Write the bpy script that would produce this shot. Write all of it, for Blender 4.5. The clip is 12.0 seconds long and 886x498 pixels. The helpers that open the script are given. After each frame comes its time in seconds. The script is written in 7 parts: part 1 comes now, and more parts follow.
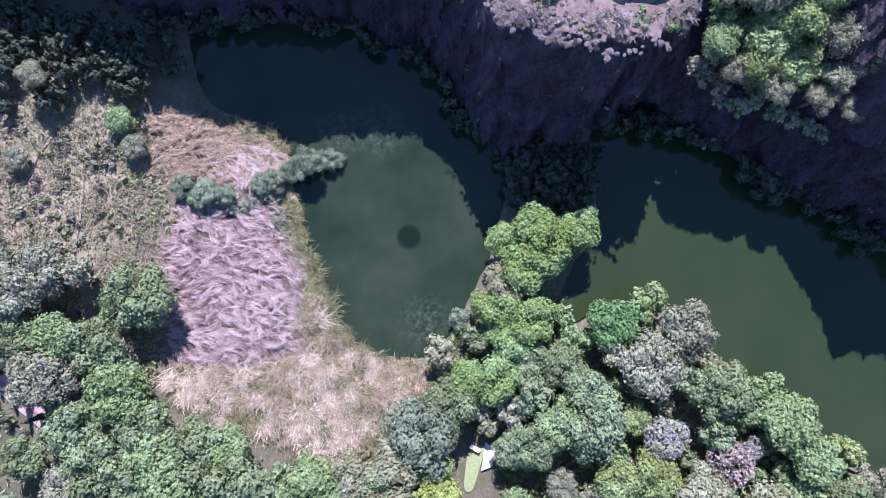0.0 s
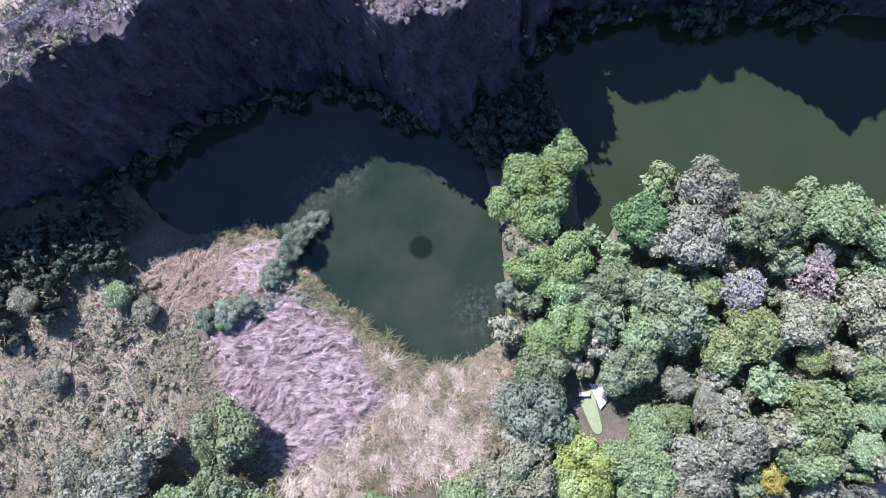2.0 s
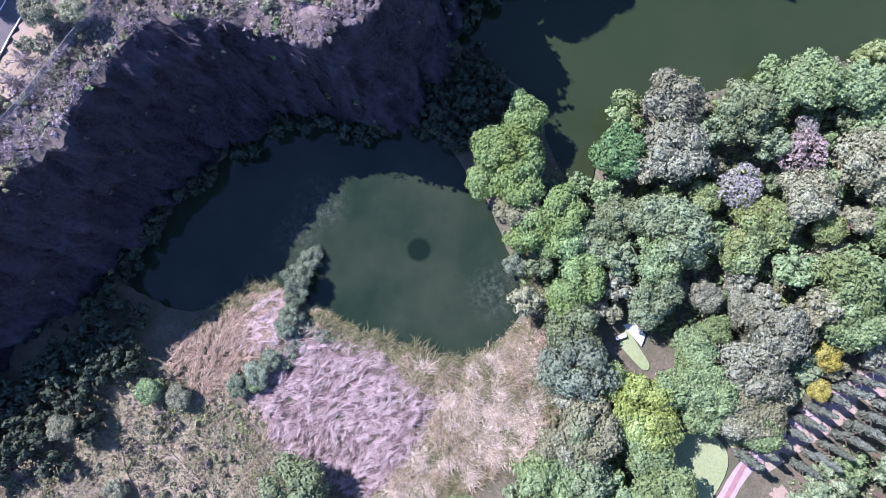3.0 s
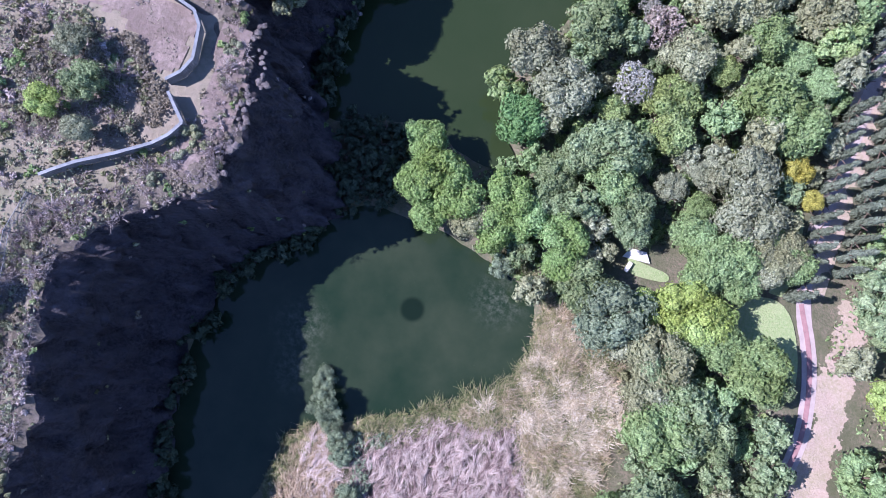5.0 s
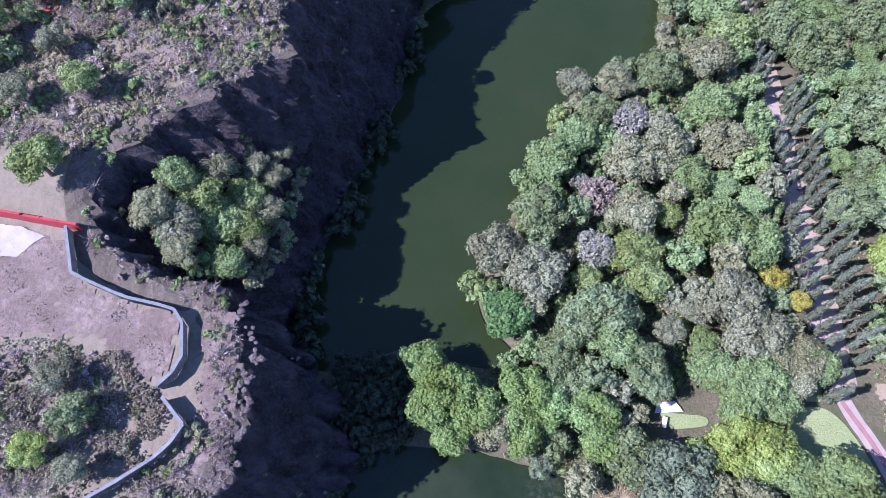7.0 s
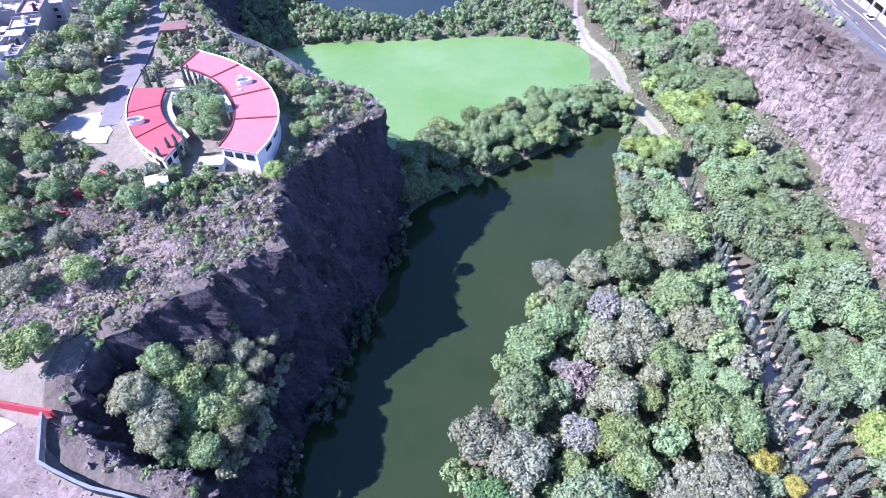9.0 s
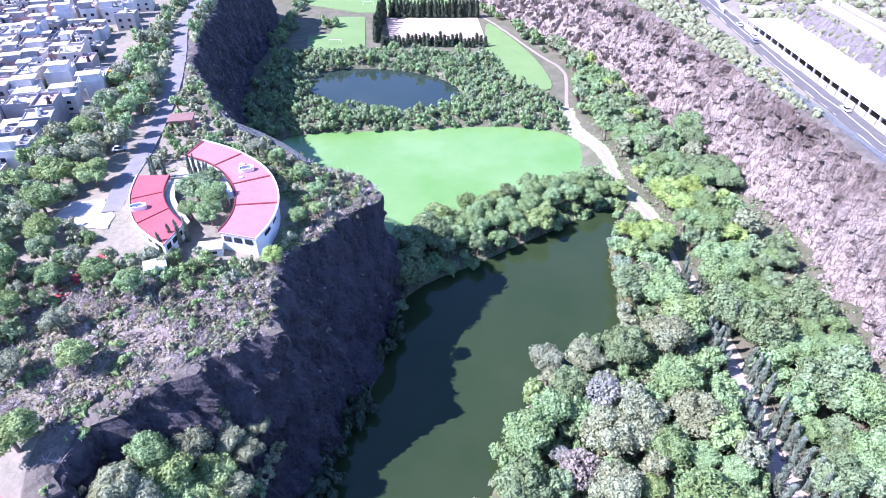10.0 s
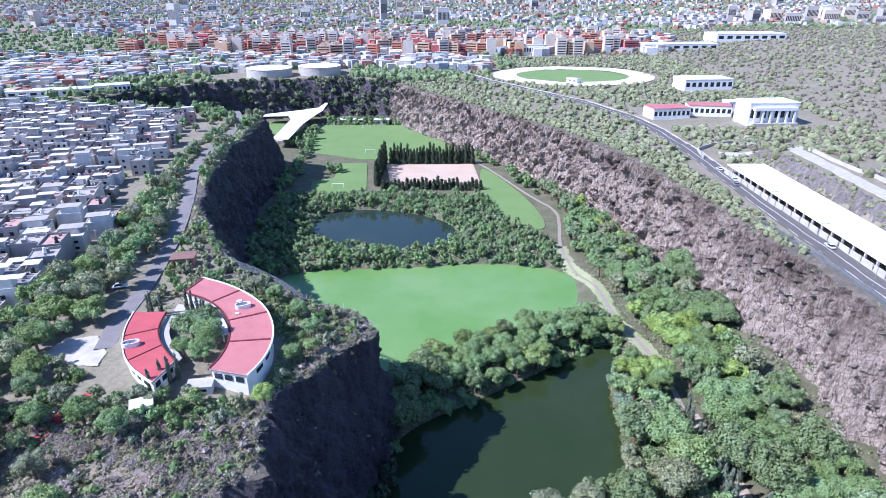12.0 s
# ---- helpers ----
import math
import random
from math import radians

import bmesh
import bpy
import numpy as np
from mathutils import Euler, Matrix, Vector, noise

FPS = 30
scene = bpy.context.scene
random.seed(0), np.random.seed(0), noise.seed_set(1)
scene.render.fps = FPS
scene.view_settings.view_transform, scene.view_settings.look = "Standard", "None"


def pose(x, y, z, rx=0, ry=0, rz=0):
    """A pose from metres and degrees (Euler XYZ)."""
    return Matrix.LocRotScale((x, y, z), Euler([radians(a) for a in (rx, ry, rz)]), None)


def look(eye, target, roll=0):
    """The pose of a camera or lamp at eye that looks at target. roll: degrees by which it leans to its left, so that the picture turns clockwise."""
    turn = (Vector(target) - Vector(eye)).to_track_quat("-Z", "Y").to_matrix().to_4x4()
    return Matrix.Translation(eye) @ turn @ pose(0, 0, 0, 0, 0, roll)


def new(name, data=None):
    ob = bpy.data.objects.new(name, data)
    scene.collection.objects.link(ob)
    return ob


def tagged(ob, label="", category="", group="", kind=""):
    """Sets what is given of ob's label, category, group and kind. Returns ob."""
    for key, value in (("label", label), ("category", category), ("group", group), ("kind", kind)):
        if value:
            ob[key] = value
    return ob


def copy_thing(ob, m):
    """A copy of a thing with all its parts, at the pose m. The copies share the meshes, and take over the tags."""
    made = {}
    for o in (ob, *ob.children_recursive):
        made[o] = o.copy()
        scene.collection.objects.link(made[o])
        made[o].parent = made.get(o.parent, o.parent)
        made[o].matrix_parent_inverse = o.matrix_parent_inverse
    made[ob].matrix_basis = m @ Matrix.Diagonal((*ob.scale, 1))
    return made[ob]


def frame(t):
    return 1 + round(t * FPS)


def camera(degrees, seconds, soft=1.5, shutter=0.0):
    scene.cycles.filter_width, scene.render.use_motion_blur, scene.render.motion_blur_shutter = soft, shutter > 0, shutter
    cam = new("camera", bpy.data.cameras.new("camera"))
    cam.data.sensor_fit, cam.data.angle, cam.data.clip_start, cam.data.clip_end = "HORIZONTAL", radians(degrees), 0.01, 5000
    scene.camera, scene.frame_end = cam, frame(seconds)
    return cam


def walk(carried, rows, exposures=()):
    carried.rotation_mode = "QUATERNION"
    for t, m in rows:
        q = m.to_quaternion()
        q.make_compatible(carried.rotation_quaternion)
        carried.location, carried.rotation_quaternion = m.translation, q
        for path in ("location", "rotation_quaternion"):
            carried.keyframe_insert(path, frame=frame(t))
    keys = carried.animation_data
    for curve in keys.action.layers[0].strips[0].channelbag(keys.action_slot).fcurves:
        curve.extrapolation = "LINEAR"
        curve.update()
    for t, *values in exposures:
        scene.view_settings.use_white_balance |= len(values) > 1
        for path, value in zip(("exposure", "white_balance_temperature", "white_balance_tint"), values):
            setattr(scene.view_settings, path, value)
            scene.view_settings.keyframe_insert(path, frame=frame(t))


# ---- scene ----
cam = camera(72.3, 12.0, 0.9)
PATH = [
    (0.0, pose(-0.00, -0.00, 120.00, 2.45, -1.87, 103.31)),
    (0.5, pose(-0.23, -0.79, 120.42, 2.69, -1.40, 99.23)),
    (1.0, pose(-0.64, -1.21, 120.95, 2.17, -0.50, 91.37)),
    (1.5, pose(-1.39, -1.35, 121.23, 1.73, -0.05, 82.04)),
    (2.0, pose(-2.32, -0.66, 121.23, 1.28, 0.28, 72.71)),
    (2.5, pose(-2.79, 0.55, 121.04, 0.62, 0.82, 63.32)),
    (3.0, pose(-2.75, 1.34, 120.75, -0.06, 1.08, 53.98)),
    (4.8, pose(-1.21, -5.52, 119.78, 5.36, -0.77, 22.97)),
    (5.0, pose(-1.79, -6.01, 119.62, 7.16, -0.91, 19.81)),
    (5.5, pose(-3.91, -6.77, 119.19, 12.21, -0.72, 12.16)),
    (6.0, pose(-6.49, -6.63, 118.63, 17.52, -0.48, 6.52)),
    (6.5, pose(-8.60, -6.34, 118.22, 22.48, -0.03, 2.98)),
    (7.0, pose(-9.88, -6.32, 118.06, 27.09, 0.33, 1.49)),
    (8.8, pose(-8.03, -10.05, 119.36, 43.87, 0.06, 0.51)),
    (9.0, pose(-7.89, -10.33, 119.48, 45.53, 0.00, 0.45)),
    (9.5, pose(-7.65, -10.64, 119.69, 49.54, -0.04, 0.31)),
    (10.0, pose(-7.45, -10.71, 119.82, 53.42, -0.05, 0.24)),
    (10.5, pose(-7.40, -10.90, 119.87, 57.20, -0.03, 0.15)),
    (11.0, pose(-7.27, -10.93, 119.87, 60.81, -0.01, 0.10)),
    (11.5, pose(-6.94, -11.18, 119.84, 64.14, 0.00, 0.10)),
    (12.0, pose(-6.46, -11.32, 119.77, 66.33, 0.05, 0.10)),
]
walk(cam, PATH, [(0.0, 1.02, 5330, 39), (3.0, 1.00, 5330, 39), (5.5, 0.86, 5320, 31), (7.0, 0.80, 5290, 34), (8.8, 1.2, 5120, 38), (9.2, 1.46, 5100, 38), (9.6, 1.62, 5130, 36), (10.5, 1.46, 5130, 31), (12.0, 0.82, 5150, 20)])

# ---- light ----
SUN_WAY = Vector((-0.665, -0.185, 0.68)).normalized()   # towards the sun: west by south, about 44 degrees up
world = bpy.data.worlds.new("world")
scene.world = world
world.use_nodes = True
wn = world.node_tree.nodes
sky = wn.new("ShaderNodeTexSky")
sky.sky_type = "NISHITA"
sky.sun_disc = False
sky.sun_elevation = math.asin(SUN_WAY.z)
sky.sun_rotation = math.atan2(SUN_WAY.x, SUN_WAY.y) % (2 * math.pi)
sky.altitude = 2200
sky.dust_density = 0.4
sky.ozone_density = 2.0
wn["Background"].inputs["Strength"].default_value = 0.125
world.node_tree.links.new(sky.outputs[0], wn["Background"].inputs["Color"])
sun_data = bpy.data.lights.new("sun", "SUN")
sun_data.energy = 5.0
sun_data.angle = radians(0.53)
sun_data.color = (1.0, 0.91, 0.80)
sun = new("sun", sun_data)
sun.matrix_world = look(SUN_WAY * 400, (0, 0, 0))

# ---- materials ----
def node_material(name, rough=0.8):
    m = bpy.data.materials.new(name)
    m.use_nodes = True
    nt = m.node_tree
    b = nt.nodes["Principled BSDF"]
    b.inputs["Roughness"].default_value = rough
    b.inputs["Specular IOR Level"].default_value = 0.3
    return m, nt, b


def coords(nt):
    g = nt.nodes.new("ShaderNodeNewGeometry")
    return g.outputs["Position"]


def noise_fac(nt, vec, scale, detail=4.0, lo=0.35, hi=0.65, rough=0.55):
    n = nt.nodes.new("ShaderNodeTexNoise")
    n.inputs["Scale"].default_value = scale
    n.inputs["Detail"].default_value = detail
    n.inputs["Roughness"].default_value = rough
    nt.links.new(vec, n.inputs["Vector"])
    r = nt.nodes.new("ShaderNodeMapRange")
    r.inputs["From Min"].default_value = lo
    r.inputs["From Max"].default_value = hi
    nt.links.new(n.outputs["Fac"], r.inputs["Value"])
    return r.outputs["Result"]


def mix(nt, fac, a, b):
    x = nt.nodes.new("ShaderNodeMix")
    x.data_type = "RGBA"
    for sock, v in ((x.inputs["Factor"], fac), (x.inputs["A"], a), (x.inputs["B"], b)):
        if isinstance(v, tuple):
            sock.default_value = (*v, 1.0)
        elif isinstance(v, float):
            sock.default_value = v
        else:
            nt.links.new(v, sock)
    return x.outputs["Result"]


def bump(nt, b, height, strength=0.5, distance=0.1):
    n = nt.nodes.new("ShaderNodeBump")
    n.inputs["Strength"].default_value = strength
    n.inputs["Distance"].default_value = distance
    nt.links.new(height, n.inputs["Height"])
    nt.links.new(n.outputs["Normal"], b.inputs["Normal"])


def rough_ground(name, c1, c2, c3, s1=0.12, s2=1.3, rough=0.9, relief=0.4):
    """Two scales of colour: broad patches and fine grain."""
    m, nt, b = node_material(name, rough)
    p = coords(nt)
    broad = noise_fac(nt, p, s1, 5.0, 0.38, 0.62)
    fine = noise_fac(nt, p, s2, 6.0, 0.35, 0.68, 0.7)
    nt.links.new(mix(nt, fine, mix(nt, broad, c1, c2), c3), b.inputs["Base Color"])
    bump(nt, b, fine, relief, 0.25)
    return m


def plain(name, c, rough=0.7, vary=0.12, scale=1.2, metal=0.0):
    m, nt, b = node_material(name, rough)
    p = coords(nt)
    dark = tuple(v * (1 - vary * 2) for v in c)
    light = tuple(min(1.0, v * (1 + vary)) for v in c)
    a = noise_fac(nt, p, scale, 5.0)
    g = noise_fac(nt, p, scale * 9, 3.0)
    nt.links.new(mix(nt, g, mix(nt, a, dark, light), c), b.inputs["Base Color"])
    b.inputs["Metallic"].default_value = metal
    return m


def leaf_material(name, c1, c2, trans=0.3):
    """Leaves: each clump its own shade, each tree its own tone, with a waxy sheen."""
    m, nt, b = node_material(name, 0.6)
    b.inputs["Specular IOR Level"].default_value = 0.22
    g = nt.nodes.new("ShaderNodeNewGeometry")
    o = nt.nodes.new("ShaderNodeObjectInfo")
    isl = nt.nodes.new("ShaderNodeMapRange")
    isl.inputs["To Min"].default_value = 0.05
    isl.inputs["To Max"].default_value = 0.95
    nt.links.new(g.outputs["Random Per Island"], isl.inputs["Value"])
    base = mix(nt, isl.outputs["Result"], c1, c2)
    tone = nt.nodes.new("ShaderNodeMath")
    tone.operation = "ADD"
    nt.links.new(o.outputs["Random"], tone.inputs[0])
    nt.links.new(noise_fac(nt, g.outputs["Position"], 0.16, 1.0, 0.36, 0.64), tone.inputs[1])
    h = nt.nodes.new("ShaderNodeHueSaturation")
    for key, lo, hi in (("Value", 0.74, 1.26), ("Hue", 0.484, 0.514), ("Saturation", 1.08, 0.86)):
        r = nt.nodes.new("ShaderNodeMapRange")
        r.inputs["From Max"].default_value = 2.0
        r.inputs["To Min"].default_value = lo
        r.inputs["To Max"].default_value = hi
        nt.links.new(tone.outputs[0], r.inputs["Value"])
        nt.links.new(r.outputs["Result"], h.inputs[key])
    # single leaves inside each clump, lighter and darker than one another
    cell = nt.nodes.new("ShaderNodeTexVoronoi")
    cell.inputs["Scale"].default_value = 5.5
    nt.links.new(g.outputs["Position"], cell.inputs["Vector"])
    grain = nt.nodes.new("ShaderNodeSeparateColor")
    nt.links.new(cell.outputs["Color"], grain.inputs["Color"])
    shade = mix(nt, grain.outputs["Red"], (0.62, 0.62, 0.62), (1.75, 1.75, 1.75))
    x = nt.nodes.new("ShaderNodeMix")
    x.data_type, x.blend_type = "RGBA", "MULTIPLY"
    x.inputs["Factor"].default_value = 1.0
    nt.links.new(base, x.inputs["A"])
    nt.links.new(shade, x.inputs["B"])
    nt.links.new(x.outputs["Result"], h.inputs["Color"])
    nt.links.new(h.outputs["Color"], b.inputs["Base Color"])
    bump(nt, b, cell.outputs["Distance"], 0.9, 0.12)
    t = nt.nodes.new("ShaderNodeBsdfTranslucent")
    nt.links.new(h.outputs["Color"], t.inputs["Color"])
    mx = nt.nodes.new("ShaderNodeMixShader")
    mx.inputs["Fac"].default_value = trans
    nt.links.new(b.outputs[0], mx.inputs[1])
    nt.links.new(t.outputs[0], mx.inputs[2])
    nt.links.new(mx.outputs[0], nt.nodes["Material Output"].inputs["Surface"])
    return m


def island_material(name, stops, rough=0.85):
    """Each loose piece takes one of several colours."""
    m, nt, b = node_material(name, rough)
    g = nt.nodes.new("ShaderNodeNewGeometry")
    r = nt.nodes.new("ShaderNodeValToRGB")
    r.color_ramp.interpolation = "CONSTANT"
    e = r.color_ramp.elements
    while len(e) < len(stops):
        e.new(0.5)
    for i, c in enumerate(stops):
        e[i].position = i / len(stops)
        e[i].color = (*c, 1.0)
    nt.links.new(g.outputs["Random Per Island"], r.inputs["Fac"])
    f = noise_fac(nt, coords(nt), 0.6, 5.0)
    d = mix(nt, f, (0.72, 0.72, 0.72), (1.0, 1.0, 1.0))
    x = nt.nodes.new("ShaderNodeMix")
    x.data_type, x.blend_type = "RGBA", "MULTIPLY"
    x.inputs["Factor"].default_value = 1.0
    nt.links.new(r.outputs["Color"], x.inputs["A"])
    nt.links.new(d, x.inputs["B"])
    nt.links.new(x.outputs["Result"], b.inputs["Base Color"])
    return m


def water_material(name, c1, c2, scale=0.05, rough=0.06, spot=None, algae=()):
    m, nt, b = node_material(name, rough)
    p = coords(nt)
    broad = noise_fac(nt, p, scale, 6.0, 0.35, 0.65, 0.6)
    col = mix(nt, broad, c1, c2)
    fleck = noise_fac(nt, p, 2.6, 3.0, 0.74, 0.78)
    col = mix(nt, fleck, col, tuple(min(1.0, v * 2.2 + 0.02) for v in c2))
    if spot:
        d = nt.nodes.new("ShaderNodeVectorMath")
        d.operation = "DISTANCE"
        d.inputs[1].default_value = (spot[0], spot[1], 0)
        nt.links.new(p, d.inputs[0])
        r = nt.nodes.new("ShaderNodeMapRange")
        r.interpolation_type = "SMOOTHSTEP"
        r.inputs["From Min"].default_value = spot[2] * 0.75
        r.inputs["From Max"].default_value = spot[2] * 1.2
        nt.links.new(d.outputs["Value"], r.inputs["Value"])
        col = mix(nt, r.outputs["Result"], tuple(v * 0.55 for v in c1), col)
    for ax, ay, ar in algae:
        d = nt.nodes.new("ShaderNodeVectorMath")
        d.operation = "DISTANCE"
        d.inputs[1].default_value = (ax, ay, 0)
        nt.links.new(p, d.inputs[0])
        r = nt.nodes.new("ShaderNodeMapRange")
        r.inputs["From Min"].default_value = ar
        r.inputs["From Max"].default_value = ar * 0.2
        nt.links.new(d.outputs["Value"], r.inputs["Value"])
        thread = noise_fac(nt, p, 0.7, 9.0, 0.46, 0.75, 0.8)
        f = nt.nodes.new("ShaderNodeMath")
        f.operation = "MULTIPLY"
        nt.links.new(r.outputs["Result"], f.inputs[0])
        nt.links.new(thread, f.inputs[1])
        col = mix(nt, f.outputs[0], col, (0.12, 0.135, 0.10))
    nt.links.new(col, b.inputs["Base Color"])
    b.inputs["IOR"].default_value = 1.33
    b.inputs["Specular IOR Level"].default_value = 0.5
    bump(nt, b, noise_fac(nt, p, 1.4, 3.0, 0.0, 1.0), 0.04, 0.05)
    return m


def rock_material(name, c1, c2, c3, strata=None):
    """Broken basalt: broad tone, upright joints, fine grain."""
    m, nt, b = node_material(name, 0.9)
    p = coords(nt)
    st = nt.nodes.new("ShaderNodeMapping")
    st.inputs["Scale"].default_value = (1.0, 1.0, 0.16)
    nt.links.new(p, st.inputs["Vector"])
    broad = noise_fac(nt, st.outputs[0], 0.07, 6.0, 0.35, 0.65)
    mid = noise_fac(nt, st.outputs[0], 0.45, 6.0, 0.4, 0.6, 0.65)
    fine = noise_fac(nt, p if strata is None else st.outputs[0], 1.6, 7.0, 0.36, 0.64, 0.7)
    v = nt.nodes.new("ShaderNodeTexVoronoi")
    v.inputs["Scale"].default_value = 0.9
    nt.links.new(st.outputs[0], v.inputs["Vector"])
    col = mix(nt, broad, c1, c2)
    col = mix(nt, mid, tuple(x * 0.42 for x in c1), col)
    col = mix(nt, fine, col, c3)
    if strata:
        # dark upright cracks between the columns
        for size, low, high in ((0.36, -0.005, 0.045), (0.95, -0.03, 0.06)):
            e = nt.nodes.new("ShaderNodeTexVoronoi")
            e.feature = "DISTANCE_TO_EDGE"
            e.inputs["Scale"].default_value = size
            warp = nt.nodes.new("ShaderNodeVectorMath")
            warp.operation = "MULTIPLY_ADD"
            wn = nt.nodes.new("ShaderNodeTexNoise")
            wn.inputs["Scale"].default_value = 0.6
            nt.links.new(p, wn.inputs["Vector"])
            nt.links.new(wn.outputs["Color"], warp.inputs[0])
            warp.inputs[1].default_value = (2.0, 2.0, 0.5)
            nt.links.new(st.outputs[0], warp.inputs[2])
            nt.links.new(warp.outputs[0], e.inputs["Vector"])
            cr = nt.nodes.new("ShaderNodeMapRange")
            cr.inputs["From Min"].default_value = low
            cr.inputs["From Max"].default_value = high
            nt.links.new(e.outputs["Distance"], cr.inputs["Value"])
            col = mix(nt, cr.outputs["Result"], tuple(x * 0.22 for x in c1), col)
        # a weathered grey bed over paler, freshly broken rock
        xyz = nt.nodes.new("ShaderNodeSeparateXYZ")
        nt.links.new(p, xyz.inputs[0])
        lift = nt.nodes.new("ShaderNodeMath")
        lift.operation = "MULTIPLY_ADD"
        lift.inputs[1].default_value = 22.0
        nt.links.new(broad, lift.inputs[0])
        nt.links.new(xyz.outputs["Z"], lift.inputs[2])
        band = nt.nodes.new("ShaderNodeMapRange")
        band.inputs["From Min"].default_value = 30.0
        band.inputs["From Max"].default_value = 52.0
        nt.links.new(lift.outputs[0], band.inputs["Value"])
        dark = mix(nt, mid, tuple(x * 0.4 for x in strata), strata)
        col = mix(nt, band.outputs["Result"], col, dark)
    nt.links.new(col, b.inputs["Base Color"])
    ad = nt.nodes.new("ShaderNodeMath")
    ad.operation = "ADD"
    nt.links.new(fine, ad.inputs[0])
    nt.links.new(v.outputs["Distance"], ad.inputs[1])
    bump(nt, b, ad.outputs[0], 1.0, 0.7)
    return m


M_DIRT = rough_ground("dry_ground", (0.20, 0.155, 0.14), (0.31, 0.25, 0.23), (0.15, 0.125, 0.10), 0.16, 1.1)
M_FLOOR = rough_ground("bank_soil", (0.12, 0.12, 0.07), (0.21, 0.175, 0.13), (0.09, 0.105, 0.055), 0.2, 1.8)
M_SCRUB = rough_ground("scrub_ground", (0.225, 0.20, 0.15), (0.15, 0.155, 0.095), (0.28, 0.24, 0.19), 0.06, 0.6)
M_LAWN = rough_ground("lawn_grass", (0.22, 0.32, 0.12), (0.29, 0.37, 0.16), (0.36, 0.40, 0.22), 0.12, 2.0)
M_PITCH = rough_ground("pitch_grass", (0.12, 0.215, 0.06), (0.15, 0.25, 0.08), (0.18, 0.25, 0.10), 0.06, 1.0)
M_SAND = rough_ground("sand_pitch", (0.50, 0.39, 0.30), (0.56, 0.45, 0.36), (0.44, 0.34, 0.26), 0.08, 1.0)
M_LANE = rough_ground("lane_earth", (0.40, 0.31, 0.25), (0.30, 0.27, 0.17), (0.46, 0.37, 0.31), 0.3, 2.0)
M_PATH = plain("pale_paving", (0.42, 0.35, 0.33), 0.85, 0.1, 0.8)
M_TANPATH = plain("tan_paving", (0.30, 0.26, 0.215), 0.88, 0.14, 0.6)
M_VERGE = rough_ground("verge_grass", (0.22, 0.30, 0.12), (0.30, 0.33, 0.18), (0.36, 0.34, 0.22), 0.2, 1.4)
M_STRIPE = plain("red_paving", (0.34, 0.20, 0.20), 0.85, 0.15, 0.8)
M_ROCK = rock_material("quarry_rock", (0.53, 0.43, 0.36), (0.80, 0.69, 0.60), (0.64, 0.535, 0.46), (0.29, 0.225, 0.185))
# the same rock darkened and blued: the cliffs' shade is in the colour
M_SHADEROCK = rock_material("quarry_rock_shaded", (0.085, 0.077, 0.090), (0.20, 0.182, 0.205), (0.13, 0.117, 0.134))
M_RIM = rough_ground("stony_rim", (0.135, 0.115, 0.095), (0.20, 0.168, 0.148), (0.09, 0.085, 0.06), 0.2, 1.6)
M_STONE = rock_material("loose_stone", (0.30, 0.26, 0.24), (0.46, 0.41, 0.39), (0.37, 0.325, 0.31))
M_ASPHALT = plain("asphalt", (0.125, 0.118, 0.110), 0.9, 0.12, 0.5)
M_CONCRETE = plain("concrete", (0.44, 0.415, 0.385), 0.85, 0.12, 0.5)
M_WHITE = plain("white_paint", (0.78, 0.77, 0.75), 0.6, 0.06, 0.5)
M_ROOFSHEET = plain("white_sheet_roof", (0.80, 0.80, 0.80), 0.5, 0.03, 0.3)
M_REDROOF = plain("red_roof_coat", (0.43, 0.165, 0.165), 0.75, 0.10, 0.25)
M_REDDARK = plain("dark_red_joint", (0.16, 0.03, 0.04), 0.8, 0.1, 1.0)
M_REDWALL = plain("red_wall", (0.42, 0.06, 0.07), 0.8, 0.12, 0.6)
M_STEEL = plain("grey_metal", (0.20, 0.22, 0.24), 0.6, 0.2, 1.0, 0.1)
M_GLASS = plain("dark_glass", (0.03, 0.035, 0.04), 0.12, 0.1, 1.0)
M_BARK = plain("bark", (0.16, 0.12, 0.09), 0.95, 0.2, 3.0)
M_YELLOW = plain("yellow_plastic", (0.75, 0.48, 0.04), 0.5, 0.06, 1.0)
M_CARWHITE = plain("car_paint_white", (0.75, 0.76, 0.78), 0.25, 0.03, 1.0)
M_TYRE = plain("tyre_rubber", (0.03, 0.03, 0.03), 0.9, 0.1, 4.0)
M_TANK = plain("black_tank", (0.04, 0.04, 0.045), 0.5, 0.1, 2.0)
M_POND = water_material("pond_water", (0.013, 0.028, 0.014), (0.032, 0.046, 0.025), 0.06, 0.05, (-6.7, -4.5, 2.4), [(-26, -15, 7), (-24, -23, 6), (9, 3, 7)])
M_LAKE = water_material("lake_water", (0.022, 0.038, 0.014), (0.030, 0.045, 0.019), 0.03, 0.05)
M_ALGAE = water_material("algae_water", (0.125, 0.25, 0.065), (0.175, 0.29, 0.105), 0.03, 0.25)
M_FARPOND = water_material("far_pond_water", (0.020, 0.035, 0.030), (0.030, 0.045, 0.035), 0.03, 0.03)
M_REED = island_material("dead_reed", [(0.49, 0.395, 0.345), (0.41, 0.315, 0.275), (0.56, 0.465, 0.415), (0.33, 0.245, 0.215)])
M_REEDPALE = island_material("pale_dead_reed", [(0.61, 0.51, 0.455), (0.69, 0.60, 0.54), (0.52, 0.42, 0.37), (0.57, 0.47, 0.415)])
M_REEDDARK = island_material("dark_dead_reed", [(0.22, 0.155, 0.145), (0.28, 0.205, 0.19), (0.16, 0.11, 0.10)])
